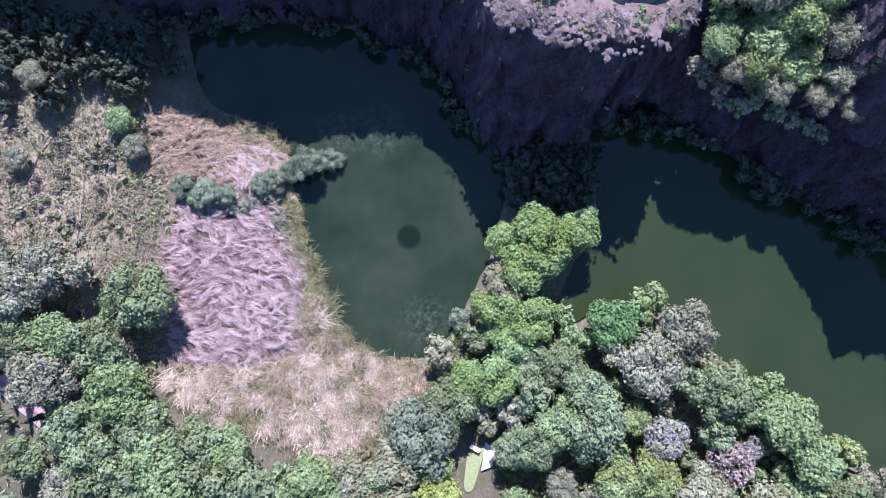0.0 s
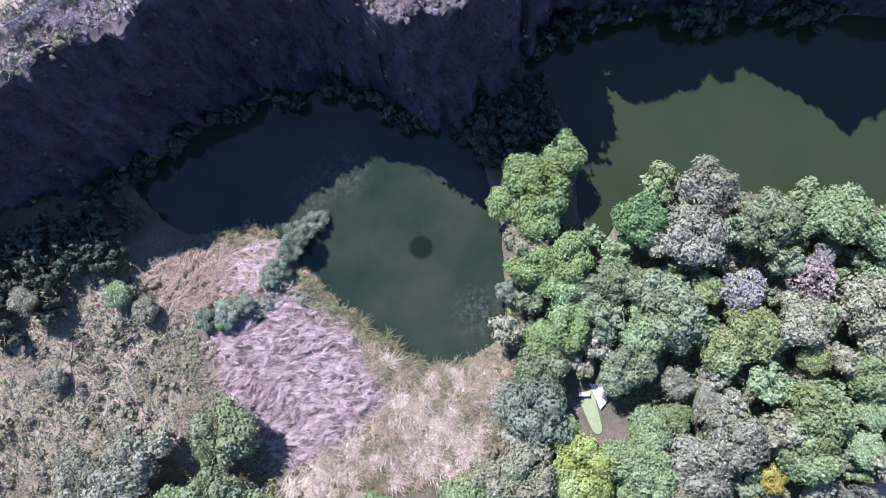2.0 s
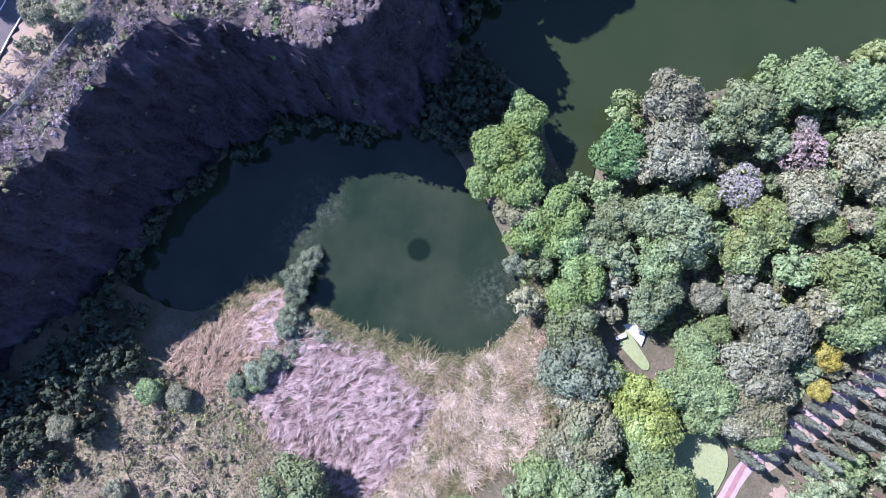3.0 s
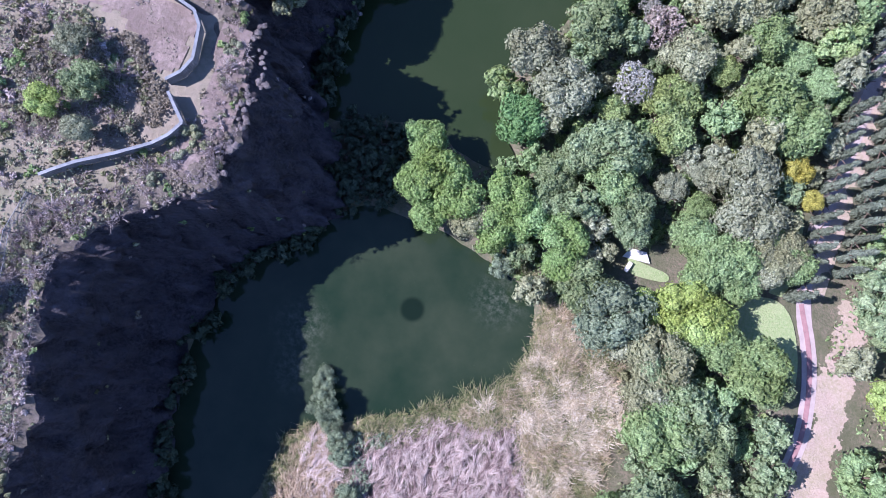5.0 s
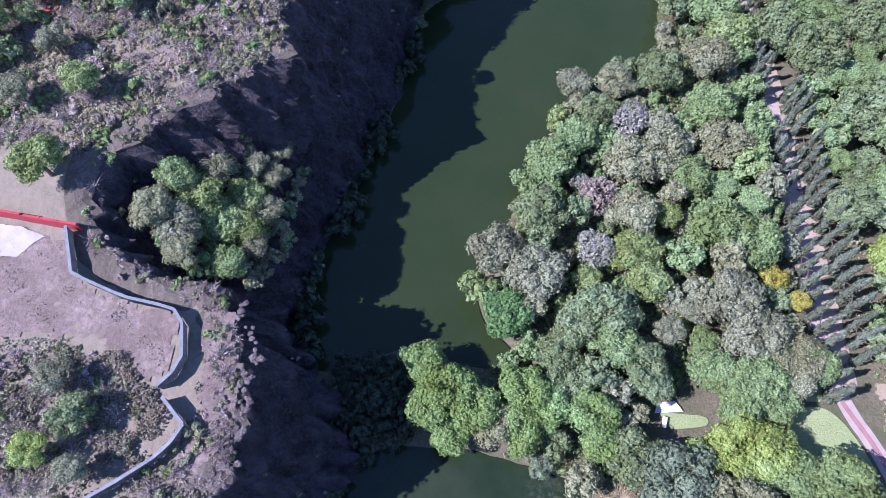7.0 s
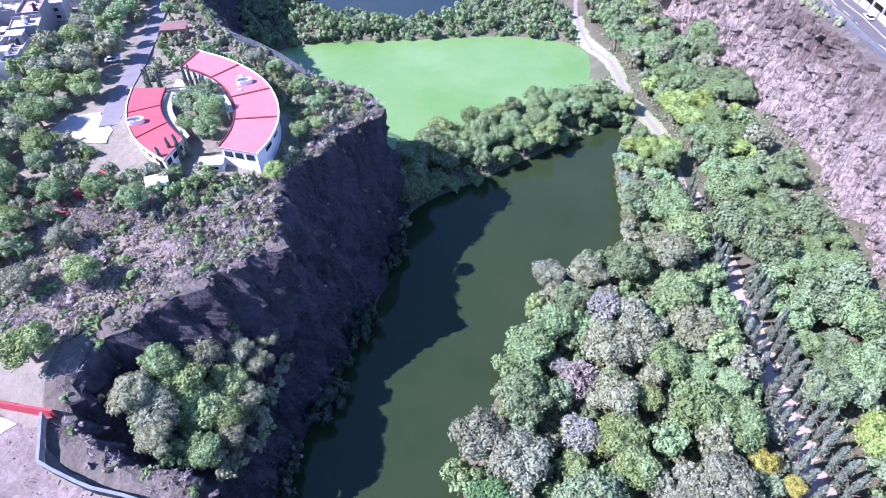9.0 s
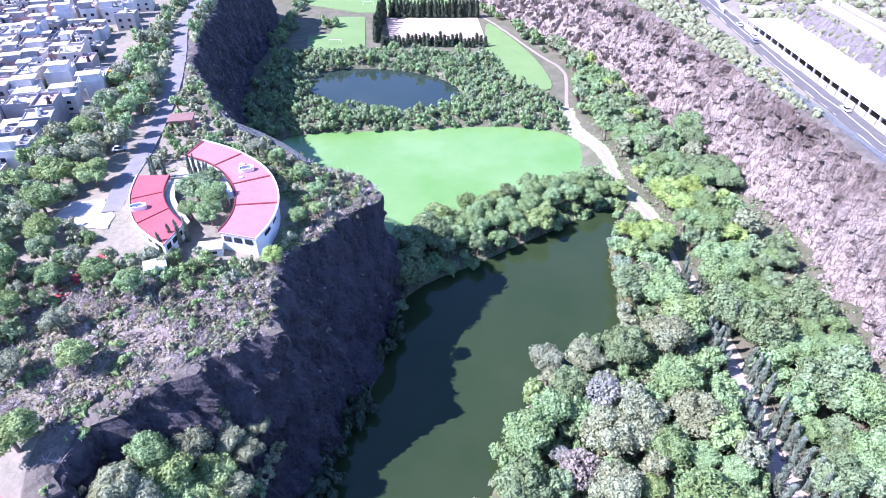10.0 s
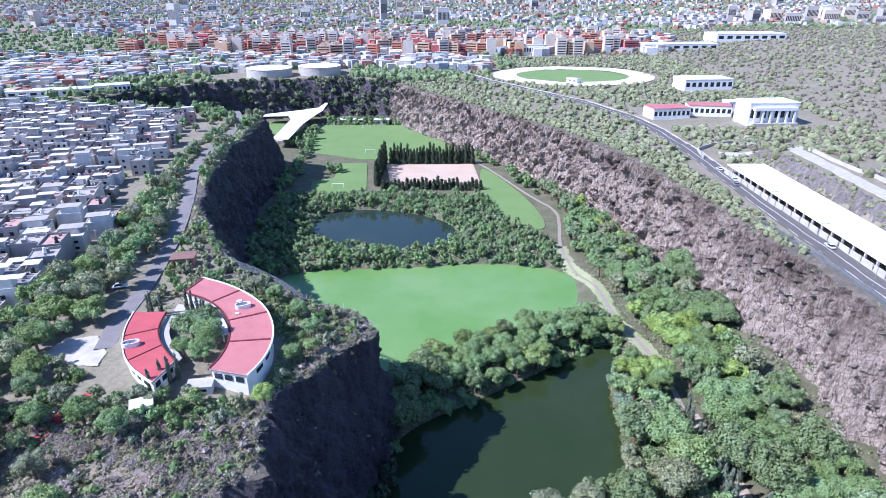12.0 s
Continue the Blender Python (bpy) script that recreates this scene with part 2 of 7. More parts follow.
M_PALE = island_material("pale_plume", [(0.70, 0.62, 0.46), (0.62, 0.54, 0.38), (0.78, 0.71, 0.57), (0.50, 0.43, 0.28)])
M_GOLD = island_material("dry_grass", [(0.52, 0.42, 0.27), (0.42, 0.33, 0.20), (0.62, 0.53, 0.38), (0.33, 0.28, 0.15), (0.28, 0.27, 0.12), (0.50, 0.40, 0.30)])
M_REDREED = island_material("red_dead_reed", [(0.46, 0.36, 0.25), (0.34, 0.25, 0.17), (0.58, 0.48, 0.34), (0.22, 0.17, 0.10)])
M_TUFT = island_material("green_tuft", [(0.18, 0.205, 0.08), (0.27, 0.27, 0.125), (0.11, 0.14, 0.05), (0.38, 0.345, 0.20)])
M_DRYTUFT = island_material("dry_tuft", [(0.42, 0.35, 0.21), (0.33, 0.31, 0.16), (0.52, 0.43, 0.29), (0.22, 0.24, 0.10), (0.45, 0.37, 0.29)])
LEAF = {
    "A": leaf_material("leaf_light_willow", (0.15, 0.255, 0.07), (0.26, 0.375, 0.135)),
    "B": leaf_material("leaf_grey_green", (0.185, 0.21, 0.125), (0.31, 0.335, 0.215)),
    "C": leaf_material("leaf_blue_green", (0.14, 0.205, 0.09), (0.255, 0.32, 0.16)),
    "D": leaf_material("leaf_yellow_green", (0.185, 0.265, 0.085), (0.295, 0.37, 0.145)),
    "E": leaf_material("leaf_grey_lilac", (0.245, 0.25, 0.205), (0.36, 0.365, 0.315)),
    "F": leaf_material("leaf_mid_green", (0.15, 0.235, 0.085), (0.26, 0.355, 0.15)),
    "G": leaf_material("leaf_olive", (0.20, 0.22, 0.115), (0.31, 0.33, 0.19)),
    "L": leaf_material("leaf_lime", (0.22, 0.31, 0.07), (0.33, 0.42, 0.12)),
    "N": leaf_material("leaf_bare_brown", (0.25, 0.20, 0.165), (0.36, 0.31, 0.265)),
    "R": leaf_material("leaf_rich_green", (0.10, 0.21, 0.07), (0.18, 0.32, 0.12)),
    "T": leaf_material("leaf_teal", (0.15, 0.205, 0.125), (0.255, 0.32, 0.205)),
    "Y": leaf_material("leaf_yellow", (0.28, 0.28, 0.05), (0.44, 0.41, 0.09)),
    "S": leaf_material("twig_grey", (0.28, 0.24, 0.22), (0.42, 0.37, 0.35), 0.15),
    "W": leaf_material("leaf_dry_grey", (0.155, 0.145, 0.10), (0.26, 0.238, 0.18), 0.2),
    "P": leaf_material("leaf_cypress", (0.10, 0.13, 0.09), (0.17, 0.20, 0.14), 0.1),
    # conifers, and trees below the cliffs whose shade is in this colour
    "K": leaf_material("leaf_conifer_and_shaded", (0.032, 0.05, 0.028), (0.07, 0.092, 0.052), 0.1),
}

# ---- plan ----
rng = np.random.default_rng(7)
WEST_RIM = [(-44, -125), (-47, -97), (-48, -76), (-47.5, -60), (-49.5, -48), (-52.5, -35), (-56, -23), (-57, -14), (-49, -5), (-41, 1),
            (-39.8, 9), (-41, 18), (-44, 26.5), (-47, 31), (-58, 33), (-67, 38), (-71, 50), (-62, 57), (-50, 67), (-40.5, 74),
            (-43, 86), (-43, 97), (-36, 105), (-31, 116), (-25, 121), (-25.5, 128), (-31, 135), (-46, 140.5), (-55, 150.5),
            (-69, 159), (-87, 185), (-106, 220), (-112, 250), (-121, 310), (-121, 365), (-126, 392), (-167, 408), (-290, 445)]
WEST_TOE = [(-31, -116), (-33, -95), (-34, -78), (-36, -62), (-40, -47), (-43.5, -33), (-44.5, -24), (-42.5, -12), (-36, -2), (-28, 5),
            (-25, 10), (-28, 18), (-36, 25), (-39.5, 32), (-40.5, 38), (-40, 43), (-39, 48), (-38, 54), (-35, 62), (-31.5, 72),
            (-28, 84), (-24, 96), (-22.5, 106), (-21.5, 117), (-21, 122), (-21, 131), (-25, 141), (-36, 151), (-45, 162),
            (-58, 175), (-77, 200), (-92, 227), (-101, 255), (-110, 310), (-111, 368), (-117, 405), (-165, 422), (-284, 458)]
NORTH_RIM = [(-290, 445), (-262, 525), (-200, 568), (-150, 584), (-95, 588), (-50, 565)]
NORTH_TOE = [(-284, 458), (-253, 518), (-195, 558), (-148, 573), (-95, 577), (-58, 555)]
EAST_RIM = [(-50, 565), (-26, 512), (0, 474), (31, 423), (66, 362), (91, 302), (100, 252), (108, 198), (114, 167), (115, 134), (113, 100), (112, 50), (112, -20), (112, -120)]
EAST_TOE = [(-58, 555), (-32, 508), (-6, 470), (25, 418), (59, 357), (83, 298), (91, 249), (99, 196), (104.5, 166), (104.5, 134), (103, 100), (102, 50), (102, -20), (102, -112)]
SOUTH_RIM = [(112, -120), (60, -150), (-44, -125)]
SOUTH_TOE = [(102, -112), (60, -138), (-31, -116)]
POND = [(-36, -57), (-26, -52), (-21.8, -47), (-21.6, -36), (-17.7, -32.8), (-9, -27.5), (-3.8, -25.5), (5.3, -20.5), (12, -15.5),
        (16.5, -12), (18.3, -3.5), (15, 6.5), (9, 8), (1.4, 10.2), (-8.2, 12.5), (-15, 12), (-21, 13), (-27, 9), (-36, -1), (-43, -12), (-45, -24), (-44, -34), (-41, -46)]
LAKE = [(3, 28), (-7, 27.5), (-16, 32), (-28, 29), (-36, 25), (-40, 32), (-41, 40), (-40, 46), (-37, 58), (-31.5, 73), (-28, 84), (-24, 97),
        (-21.5, 117), (-21, 124), (-13, 133.5), (2, 142), (12, 149.5), (32, 163), (50, 176.5), (56, 174), (47, 153), (46, 139), (44, 120), (43, 111),
        (34.5, 103), (22, 98), (16, 91), (7, 74), (2.5, 60), (-5, 52), (-4, 38), (3, 33)]
ALGAE = [(-23, 154), (-16, 164), (-3.5, 174), (9.5, 180), (19, 188), (45, 198), (51, 218), (50, 237), (21, 246), (-28, 240), (-72, 237), (-82, 226), (-72, 205), (-56, 183), (-38, 165)]
FARPOND = [(-78, 297), (-74, 316), (-38, 319), (-8, 303), (2, 285), (-6, 261), (-31, 259), (-62, 263), (-77, 278)]
PATH_LINE = [(18, -104), (31, -83), (38, -72), (50, -50), (62, -29), (69, -14), (71.3, -2), (69, 12), (64, 22), (63, 34), (65, 50), (66.5, 80), (66.5, 106), (65, 131), (66, 150), (65, 167.5), (58.5, 191),
             (58.5, 217), (50, 240), (50, 262), (55, 290), (57, 311), (45, 335), (27, 388), (8, 430), (-17, 476), (-42, 530)]


def dense(line, step, z=None):
    """A polyline cut to even steps."""
    p = np.array(line, float)
    d = np.r_[0, np.cumsum(np.hypot(*(p[1:, :2] - p[:-1, :2]).T))]
    s = np.linspace(0, d[-1], max(2, int(d[-1] / step) + 1))
    return np.stack([np.interp(s, d, p[:, i]) for i in range(p.shape[1])], 1)


def smooth_line(line, rounds=2):
    p = np.array(line, float)
    for _ in range(rounds):
        q = np.empty((2 * len(p) - 2, p.shape[1]))
        q[0::2] = 0.75 * p[:-1] + 0.25 * p[1:]
        q[1::2] = 0.25 * p[:-1] + 0.75 * p[1:]
        p = np.vstack([p[:1], q, p[-1:]])
    return p


def inside(poly, x, y):
    poly = np.asarray(poly, float)
    c = np.zeros(np.shape(x), bool)
    for (x0, y0), (x1, y1) in zip(poly, np.roll(poly, -1, 0)):
        if y0 != y1:
            c ^= ((y0 > y) != (y1 > y)) & (x < (x1 - x0) * (y - y0) / (y1 - y0) + x0)
    return c


def line_distance(line, x, y, closed=False):
    line = np.asarray(line, float)
    ends = np.roll(line, -1, 0) if closed else line[1:]
    best = np.full(np.shape(x), 1e9)
    for (x0, y0), (x1, y1) in zip(line, ends):
        dx, dy = x1 - x0, y1 - y0
        k = np.clip(((x - x0) * dx + (y - y0) * dy) / (dx * dx + dy * dy + 1e-9), 0, 1)
        best = np.minimum(best, np.hypot(x - x0 - k * dx, y - y0 - k * dy))
    return best


def signed(poly, x, y):
    d = line_distance(poly, x, y, True)
    return np.where(inside(poly, x, y), -d, d)


def sstep(v):
    v = np.clip(v, 0, 1)
    return v * v * (3 - 2 * v)


def wave(x, y, s, k=0.0):
    """A cheap smooth unevenness between -1 and 1."""
    return (np.sin(x * s + 1.7 + k) * np.cos(y * s * 1.13 + 0.6 * k) + 0.6 * np.sin((x + y) * s * 1.9 + 2.1 * k + 0.5) + 0.4 * np.cos((x - 1.3 * y) * s * 3.1 + k)) / 2.0


QUARRY = np.vstack([WEST_RIM[:-1], NORTH_RIM[:-1], EAST_RIM[:-1], SOUTH_RIM[:-1]])
WATERS = [smooth_line(w + w[:1])[:-1] for w in (POND, LAKE, ALGAE, FARPOND)]


def top_z(x, y):
    """Height of the land outside the quarry."""
    x, y = np.asarray(x, float), np.asarray(y, float)
    west = 30.5 + 6.5 * sstep((y - 22) / 55) + 1.0 * sstep((-4 - y) / 25) + 2.0 * sstep((-x - 75) / 60)
    z = np.where(x < 10, west + (36 - west) * sstep((y - 380) / 150), 36)
    z = z + 4.0 * np.exp(-((x + 70) / 26) ** 2 - ((y - 108) / 34) ** 2)
    z = z + 14 * sstep((x - 175) / 400) + 8.5 * sstep((x - 148.5) / 7) * sstep((310 - y) / 30) + 0.45 * wave(x, y, 0.09) + 0.2 * wave(x, y, 0.45, 2)
    return z + 20 * sstep((np.hypot(x, y) - 1500) / 2500)


WATER_MAP = np.full((811, 281), 1e9)
for w in WATERS:
    WATER_MAP = np.minimum(WATER_MAP, signed(w, *np.meshgrid(np.arange(-160.0, 121.0), np.arange(-160.0, 651.0))))


def water_distance(x, y):
    """Distance to the nearest shore, read from a one metre map."""
    u, v = np.clip(np.asarray(x, float) + 160, 0, 279.99), np.clip(np.asarray(y, float) + 160, 0, 809.99)
    i, j = u.astype(int), v.astype(int)
    a, b = u - i, v - j
    return (WATER_MAP[j, i] * (1 - a) + WATER_MAP[j, i + 1] * a) * (1 - b) + (WATER_MAP[j + 1, i] * (1 - a) + WATER_MAP[j + 1, i + 1] * a) * b


def floor_z(x, y, wd=None):
    """Height of the quarry floor: banks rise from the water."""
    x, y = np.asarray(x, float), np.asarray(y, float)
    wd = water_distance(x, y) if wd is None else wd
    land = np.minimum(2.3, 0.12 + wd * 0.32) + 0.18 * wave(x, y, 0.35)
    land = land + 4.0 * sstep((x - 86) / 18) * sstep((330 - y) / 60)
    land = land + 2.5 * sstep((-45 - y) / 30) * sstep((60 - x) / 60)
    return np.where(wd < 0, np.maximum(-1.4, wd * 0.7), np.maximum(land, 0.06 + 0 * land))


# ---- mesh helpers ----
def mesh_of(name, verts, faces, mat, smooth=False):
    me = bpy.data.meshes.new(name)
    me.from_pydata(np.asarray(verts).tolist(), [], faces if isinstance(faces, list) else faces.tolist())
    me.materials.append(mat)
    if smooth:
        me.polygons.foreach_set("use_smooth", [True] * len(me.polygons))
    me.update()
    return me


def part(name, bm, material, parent, label=""):
    """Links a bmesh or a mesh as one part under a thing or another part."""
    if isinstance(bm, bmesh.types.BMesh):
        me = bpy.data.meshes.new(name)
        bm.to_mesh(me)
        bm.free()
        me.materials.append(material)
    else:
        me = bm
    ob = new(name, me)
    ob.parent = parent
    if label:
        ob["label"] = label
    return ob


def empty(name, m, label, category, group="", kind=""):
    ob = new(name)
    ob.matrix_basis = m
    return tagged(ob, label, category, group, kind)


def box(bm, x0, x1, y0, y1, z0, z1, bevel=0.0):
    r = bmesh.ops.create_cube(bm, size=1.0, matrix=Matrix.Translation(((x0 + x1) / 2, (y0 + y1) / 2, (z0 + z1) / 2)) @ Matrix.Diagonal((x1 - x0, y1 - y0, z1 - z0, 1)))
    if bevel:
        es = {e for v in r["verts"] for e in v.link_edges}
        bmesh.ops.bevel(bm, geom=list(es), offset=bevel, segments=1, affect="EDGES")
    return bm


def cyl(bm, r0, r1, z0, z1, n=10, x=0.0, y=0.0):
    bmesh.ops.create_cone(bm, cap_ends=True, segments=n, radius1=r0, radius2=r1, depth=z1 - z0, matrix=Matrix.Translation((x, y, (z0 + z1) / 2)))
    return bm


def grid_mesh(name, xs, ys, zfun, mat, keep=None, smooth=True):
    X, Y = np.meshgrid(xs, ys)
    Z = zfun(X, Y)
    nx, ny = len(xs), len(ys)
    i = (np.arange(ny - 1)[:, None] * nx + np.arange(nx - 1)[None]).ravel()
    f = np.stack([i, i + 1, i + nx + 1, i + nx], 1)
    v = np.stack([X.ravel(), Y.ravel(), Z.ravel()], 1)
    if keep is not None:
        k = keep(X, Y).ravel()
        f = f[k[f].all(1)]
        used = np.unique(f)
        back = np.full(len(v), -1)
        back[used] = np.arange(len(used))
        v, f = v[used], back[f]
    return mesh_of(name, v, f, mat, smooth)


def spaced(lo, hi, step, far_lo, far_hi, grow=1.22):
    """Even steps in the middle, growing ones to the far ends."""
    mid = list(np.arange(lo, hi + step / 2, step))
    for sign, end in ((1, far_hi), (-1, far_lo)):
        d, p = step, mid[-1] if sign > 0 else mid[0]
        out = []
        while sign * (end - p) > 0:
            d *= grow
            p += sign * d
            out.append(p)
        mid = mid + out if sign > 0 else out[::-1] + mid
    return np.array(mid)


def ribbon(name, line, width, zfun, lift, mat, step=3.0, thick=0.12, shift=0.0):
    """A road or path: a slab that follows a line over the ground."""
    p = dense(smooth_line(line), step)
    t = np.gradient(p, axis=0)
    t /= np.linalg.norm(t, axis=1)[:, None] + 1e-9
    n = np.stack([-t[:, 1], t[:, 0]], 1)
    p = p + n * shift
    rows = []
    for side, drop in ((-0.5, thick), (-0.5, 0), (0.5, 0), (0.5, thick)):
        q = p + n * side * width
        rows.append(np.column_stack([q, zfun(p[:, 0], p[:, 1]) + lift - drop]))
    v = np.stack(rows, 1).reshape(-1, 3)
    f = []
    for i in range(len(p) - 1):
        a, b = 4 * i, 4 * i + 4
        f += [[a + k, a + k + 1, b + k + 1, b + k] for k in range(3)]
    me = mesh_of(name, v, f, mat)
    return me


def sheet(name, poly, z, mat, thick=0.1):
    bm = bmesh.new()
    vs = [bm.verts.new((x, y, z)) for x, y in poly]
    face = bm.faces.new(vs)
    if face.normal.z < 0 or sum((poly[i][0] * poly[(i + 1) % len(poly)][1] - poly[(i + 1) % len(poly)][0] * poly[i][1]) for i in range(len(poly))) < 0:
        bmesh.ops.reverse_faces(bm, faces=[face])
    r = bmesh.ops.extrude_face_region(bm, geom=[face])
    for v in r["geom"]:
        if isinstance(v, bmesh.types.BMVert):
            v.co.z += 0
    for v in vs:
        v.co.z -= thick
    bmesh.ops.recalc_face_normals(bm, faces=bm.faces[:])
    bmesh.ops.triangulate(bm, faces=bm.faces[:])
    me = bpy.data.meshes.new(name)
    bm.to_mesh(me)
    bm.free()
    me.materials.append(mat)
    return me


# ---- large structure ----
gx = spaced(-300, 190, 3.0, -4700, 4700)
gy = spaced(-190, 640, 3.0, -2500, 4700)
land = new("ground", grid_mesh("ground", gx, gy, top_z, M_SCRUB, lambda X, Y: signed(QUARRY, X, Y) > 0.4))
tagged(land, "dry scrubby ground of the plateau round the quarry", "ground", kind="structure")

fx = np.arange(-150, 118, 1.3)
fy = spaced(-150, 250, 1.3, -152, 640, 1.015)
bed = new("quarry_floor", grid_mesh("quarry_floor", fx, fy, lambda X, Y: floor_z(X, Y), M_FLOOR, lambda X, Y: signed(QUARRY, X, Y) < 1.0))
tagged(bed, "dark soil of the quarry floor under trees and banks", "ground", kind="structure")
bed_far = new("quarry_floor", grid_mesh("quarry_floor", np.arange(-300, -148, 4.0), np.arange(400, 600, 4.0), lambda X, Y: 2.2 + 0 * X, M_FLOOR, lambda X, Y: signed(QUARRY, X, Y) < 4.0))
tagged(bed_far, "dark soil of the quarry floor behind the pitches", "ground", kind="structure")

for key, w, m, label in (("pond", WATERS[0], M_POND, "still dark green water of the reed pond"), ("lake", WATERS[1], M_LAKE, "olive green water of the quarry lake under the cliff"),
                         ("algae_lake", WATERS[2], M_ALGAE, "lake covered with bright green algae"), ("far_pond", WATERS[3], M_FARPOND, "dark reflecting pond behind a belt of trees")):
    c = w.mean(0)
    wide = [(x + 1.4 * (x - c[0]) / max(1, np.hypot(x - c[0], y - c[1])), y + 1.4 * (y - c[1]) / max(1, np.hypot(x - c[0], y - c[1]))) for x, y in w]
    tagged(new("water", sheet("water", wide, 0.0, m, 0.3)), label, "water", kind="structure")


def cliff(name, rim, toe, step, rows, label, toe_z, bite=1.0, mat=None):
    """A rock wall between a rim line and a toe line, broken into blocks."""
    n = 2000
    r0, t0 = np.array(rim, float), np.array(toe, float)
    u = np.linspace(0, len(r0) - 1, n)
    both = np.column_stack([np.interp(u, range(len(r0)), np.column_stack([r0, t0])[:, i]) for i in range(4)])
    for _ in range(12):
        both[1:-1] = 0.25 * both[:-2] + 0.5 * both[1:-1] + 0.25 * both[2:]
    d = np.r_[0, np.cumsum(np.hypot(*(both[1:, :2] - both[:-1, :2]).T) * 0.5 + np.hypot(*(both[1:, 2:] - both[:-1, 2:]).T) * 0.5)]
    s = np.linspace(0, d[-1], int(d[-1] / step))
    both = np.column_stack([np.interp(s, d, both[:, i]) for i in range(4)])
    R, T = both[:, :2], both[:, 2:]
    way = T - R
    way /= np.linalg.norm(way, axis=1)[:, None]
    zr = top_z(R[:, 0], R[:, 1])
    tang = np.gradient(R, axis=0)
    tang /= np.linalg.norm(tang, axis=1)[:, None] + 1e-9
    outw = np.stack([-tang[:, 1], tang[:, 0]], 1)
    probe = R + outw * 1.5
    outw[inside(QUARRY, probe[:, 0], probe[:, 1])] *= -1
    for _ in range(6):
        outw[1:-1] = 0.25 * outw[:-2] + 0.5 * outw[1:-1] + 0.25 * outw[2:]
    rough_edge = np.array([noise.fractal(Vector((x * 0.26, y * 0.26, 5.0)), 0.8, 2.0, 5) for x, y in R]) * 2.2
    verts = []
    for dist, drop in ((6.5, -0.9), (4.6, 0.10), (2.8, 0.2), (1.1, 0.1)):
        q = R + outw * (dist + np.minimum(rough_edge, 0.8) * (-1 if dist < 2 else 0))[:, None]
        z = top_z(q[:, 0], q[:, 1]) + drop
        lump = np.array([noise.noise(Vector((x * 0.5, y * 0.5, 3.0))) for x, y in q]) * (0.4 if drop > 0 else 0)
        verts.append(np.column_stack([q, z + lump]))
    for k in range(rows + 1):
        v = k / rows
        flat = sstep((np.linalg.norm(T - R, axis=1) - 17) / 8)
        g = v ** 0.85 * (1 - flat) + np.interp(v, [0, 0.2, 0.62, 1], [0, 0.12, 0.86, 1]) * flat
        q = R + (T - R) * g[:, None]
        z = zr + (toe_z - zr) * v
        off = np.empty(len(q))
        for i, ((x, y), zz) in enumerate(zip(q, z)):
            p = Vector((x, y, zz))
            up = Vector((x * 0.30, y * 0.30, zz * 0.07))
            blocks = noise.fractal(up, 0.8, 2.0, 4)
            off[i] = 2.2 * noise.fractal(p * 0.10, 1.0, 2.1, 4) + bite * (1.3 * blocks + 0.9 * math.floor(blocks * 3.0 + 2.0 * noise.noise(p * 0.35)) / 2.0) + 0.5 * bite * noise.fractal(Vector((x * 0.7, y * 0.7, zz * 0.22)), 0.7, 2.0, 3)
        fade = min(1.0, 0.25 + v * 6, 0.3 + (1 - v) * 6)
        zj = 0.5 * bite * np.array([noise.noise(Vector((x * 0.8, y * 0.8, zz))) for (x, y), zz in zip(q, z)]) if 0 < k < rows else 0.0
        q = q + way * (off * fade)[:, None] + way * (rough_edge * max(0.0, 1 - v * 3))[:, None]
        verts.append(np.column_stack([q, z + zj - (0.35 if k == 0 else 0)]))
    V = np.stack(verts, 0)
    nr, nc = V.shape[:2]
    i = (np.arange(nr - 1)[:, None] * nc + np.arange(nc - 1)[None]).ravel()
    f = np.stack([i, i + nc, i + nc + 1, i + 1], 1)
    me = mesh_of(name, V.reshape(-1, 3), f, mat or M_ROCK)
    me.materials.append(M_RIM)
    me.polygons.foreach_set("material_index", ((i // nc) < 4).astype(np.int32))
    ob = new(name, me)
    tagged(ob, label, "cliff", kind="structure")
    return V


# west and north faces take the rock copy with shade in its colour
WEST_FACE = cliff("cliff_west", WEST_RIM, WEST_TOE, 0.85, 44, "steep quarry cliff of broken rock over the water, shade put into its colour", -0.9, 1.0, M_SHADEROCK)
NORTH_FACE = cliff("cliff_north", NORTH_RIM, NORTH_TOE, 3.0, 14, "far quarry wall with scrub on top, shade put into its colour", 2.0, 1.0, M_SHADEROCK)
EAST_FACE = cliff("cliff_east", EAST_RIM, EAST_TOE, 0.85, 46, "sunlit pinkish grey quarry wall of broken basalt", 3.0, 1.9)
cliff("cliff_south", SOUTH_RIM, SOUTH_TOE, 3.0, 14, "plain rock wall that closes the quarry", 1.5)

# ---- ways, lawns and pitches ----
SOUTH_PATH = PATH_LINE[:12]
path = tagged(new("path", ribbon("path", PATH_LINE[:13], 2.9, floor_z, 0.16, M_PATH, 2.0)), "pale paved walking path on the quarry floor", "path", kind="structure")
tagged(new("path", ribbon("path", PATH_LINE[12:], 1.7, floor_z, 0.15, M_TANPATH, 2.0)), "worn tan walking path along the lakes", "path", kind="structure")
tagged(new("path_stripe", ribbon("path_stripe", PATH_LINE[:9], 0.95, floor_z, 0.25, M_STRIPE, 2.0, 0.05)), "dark red band along the middle of the pale path", "path", kind="structure")
tagged(new("lane", ribbon("lane", [(64.5, 25), (65.5, 50), (67, 80), (67, 106), (65.5, 134)], 7.0, floor_z, 0.10, M_LANE, 2.0)), "bare pinkish earth between two rows of cypresses", "path", kind="structure")


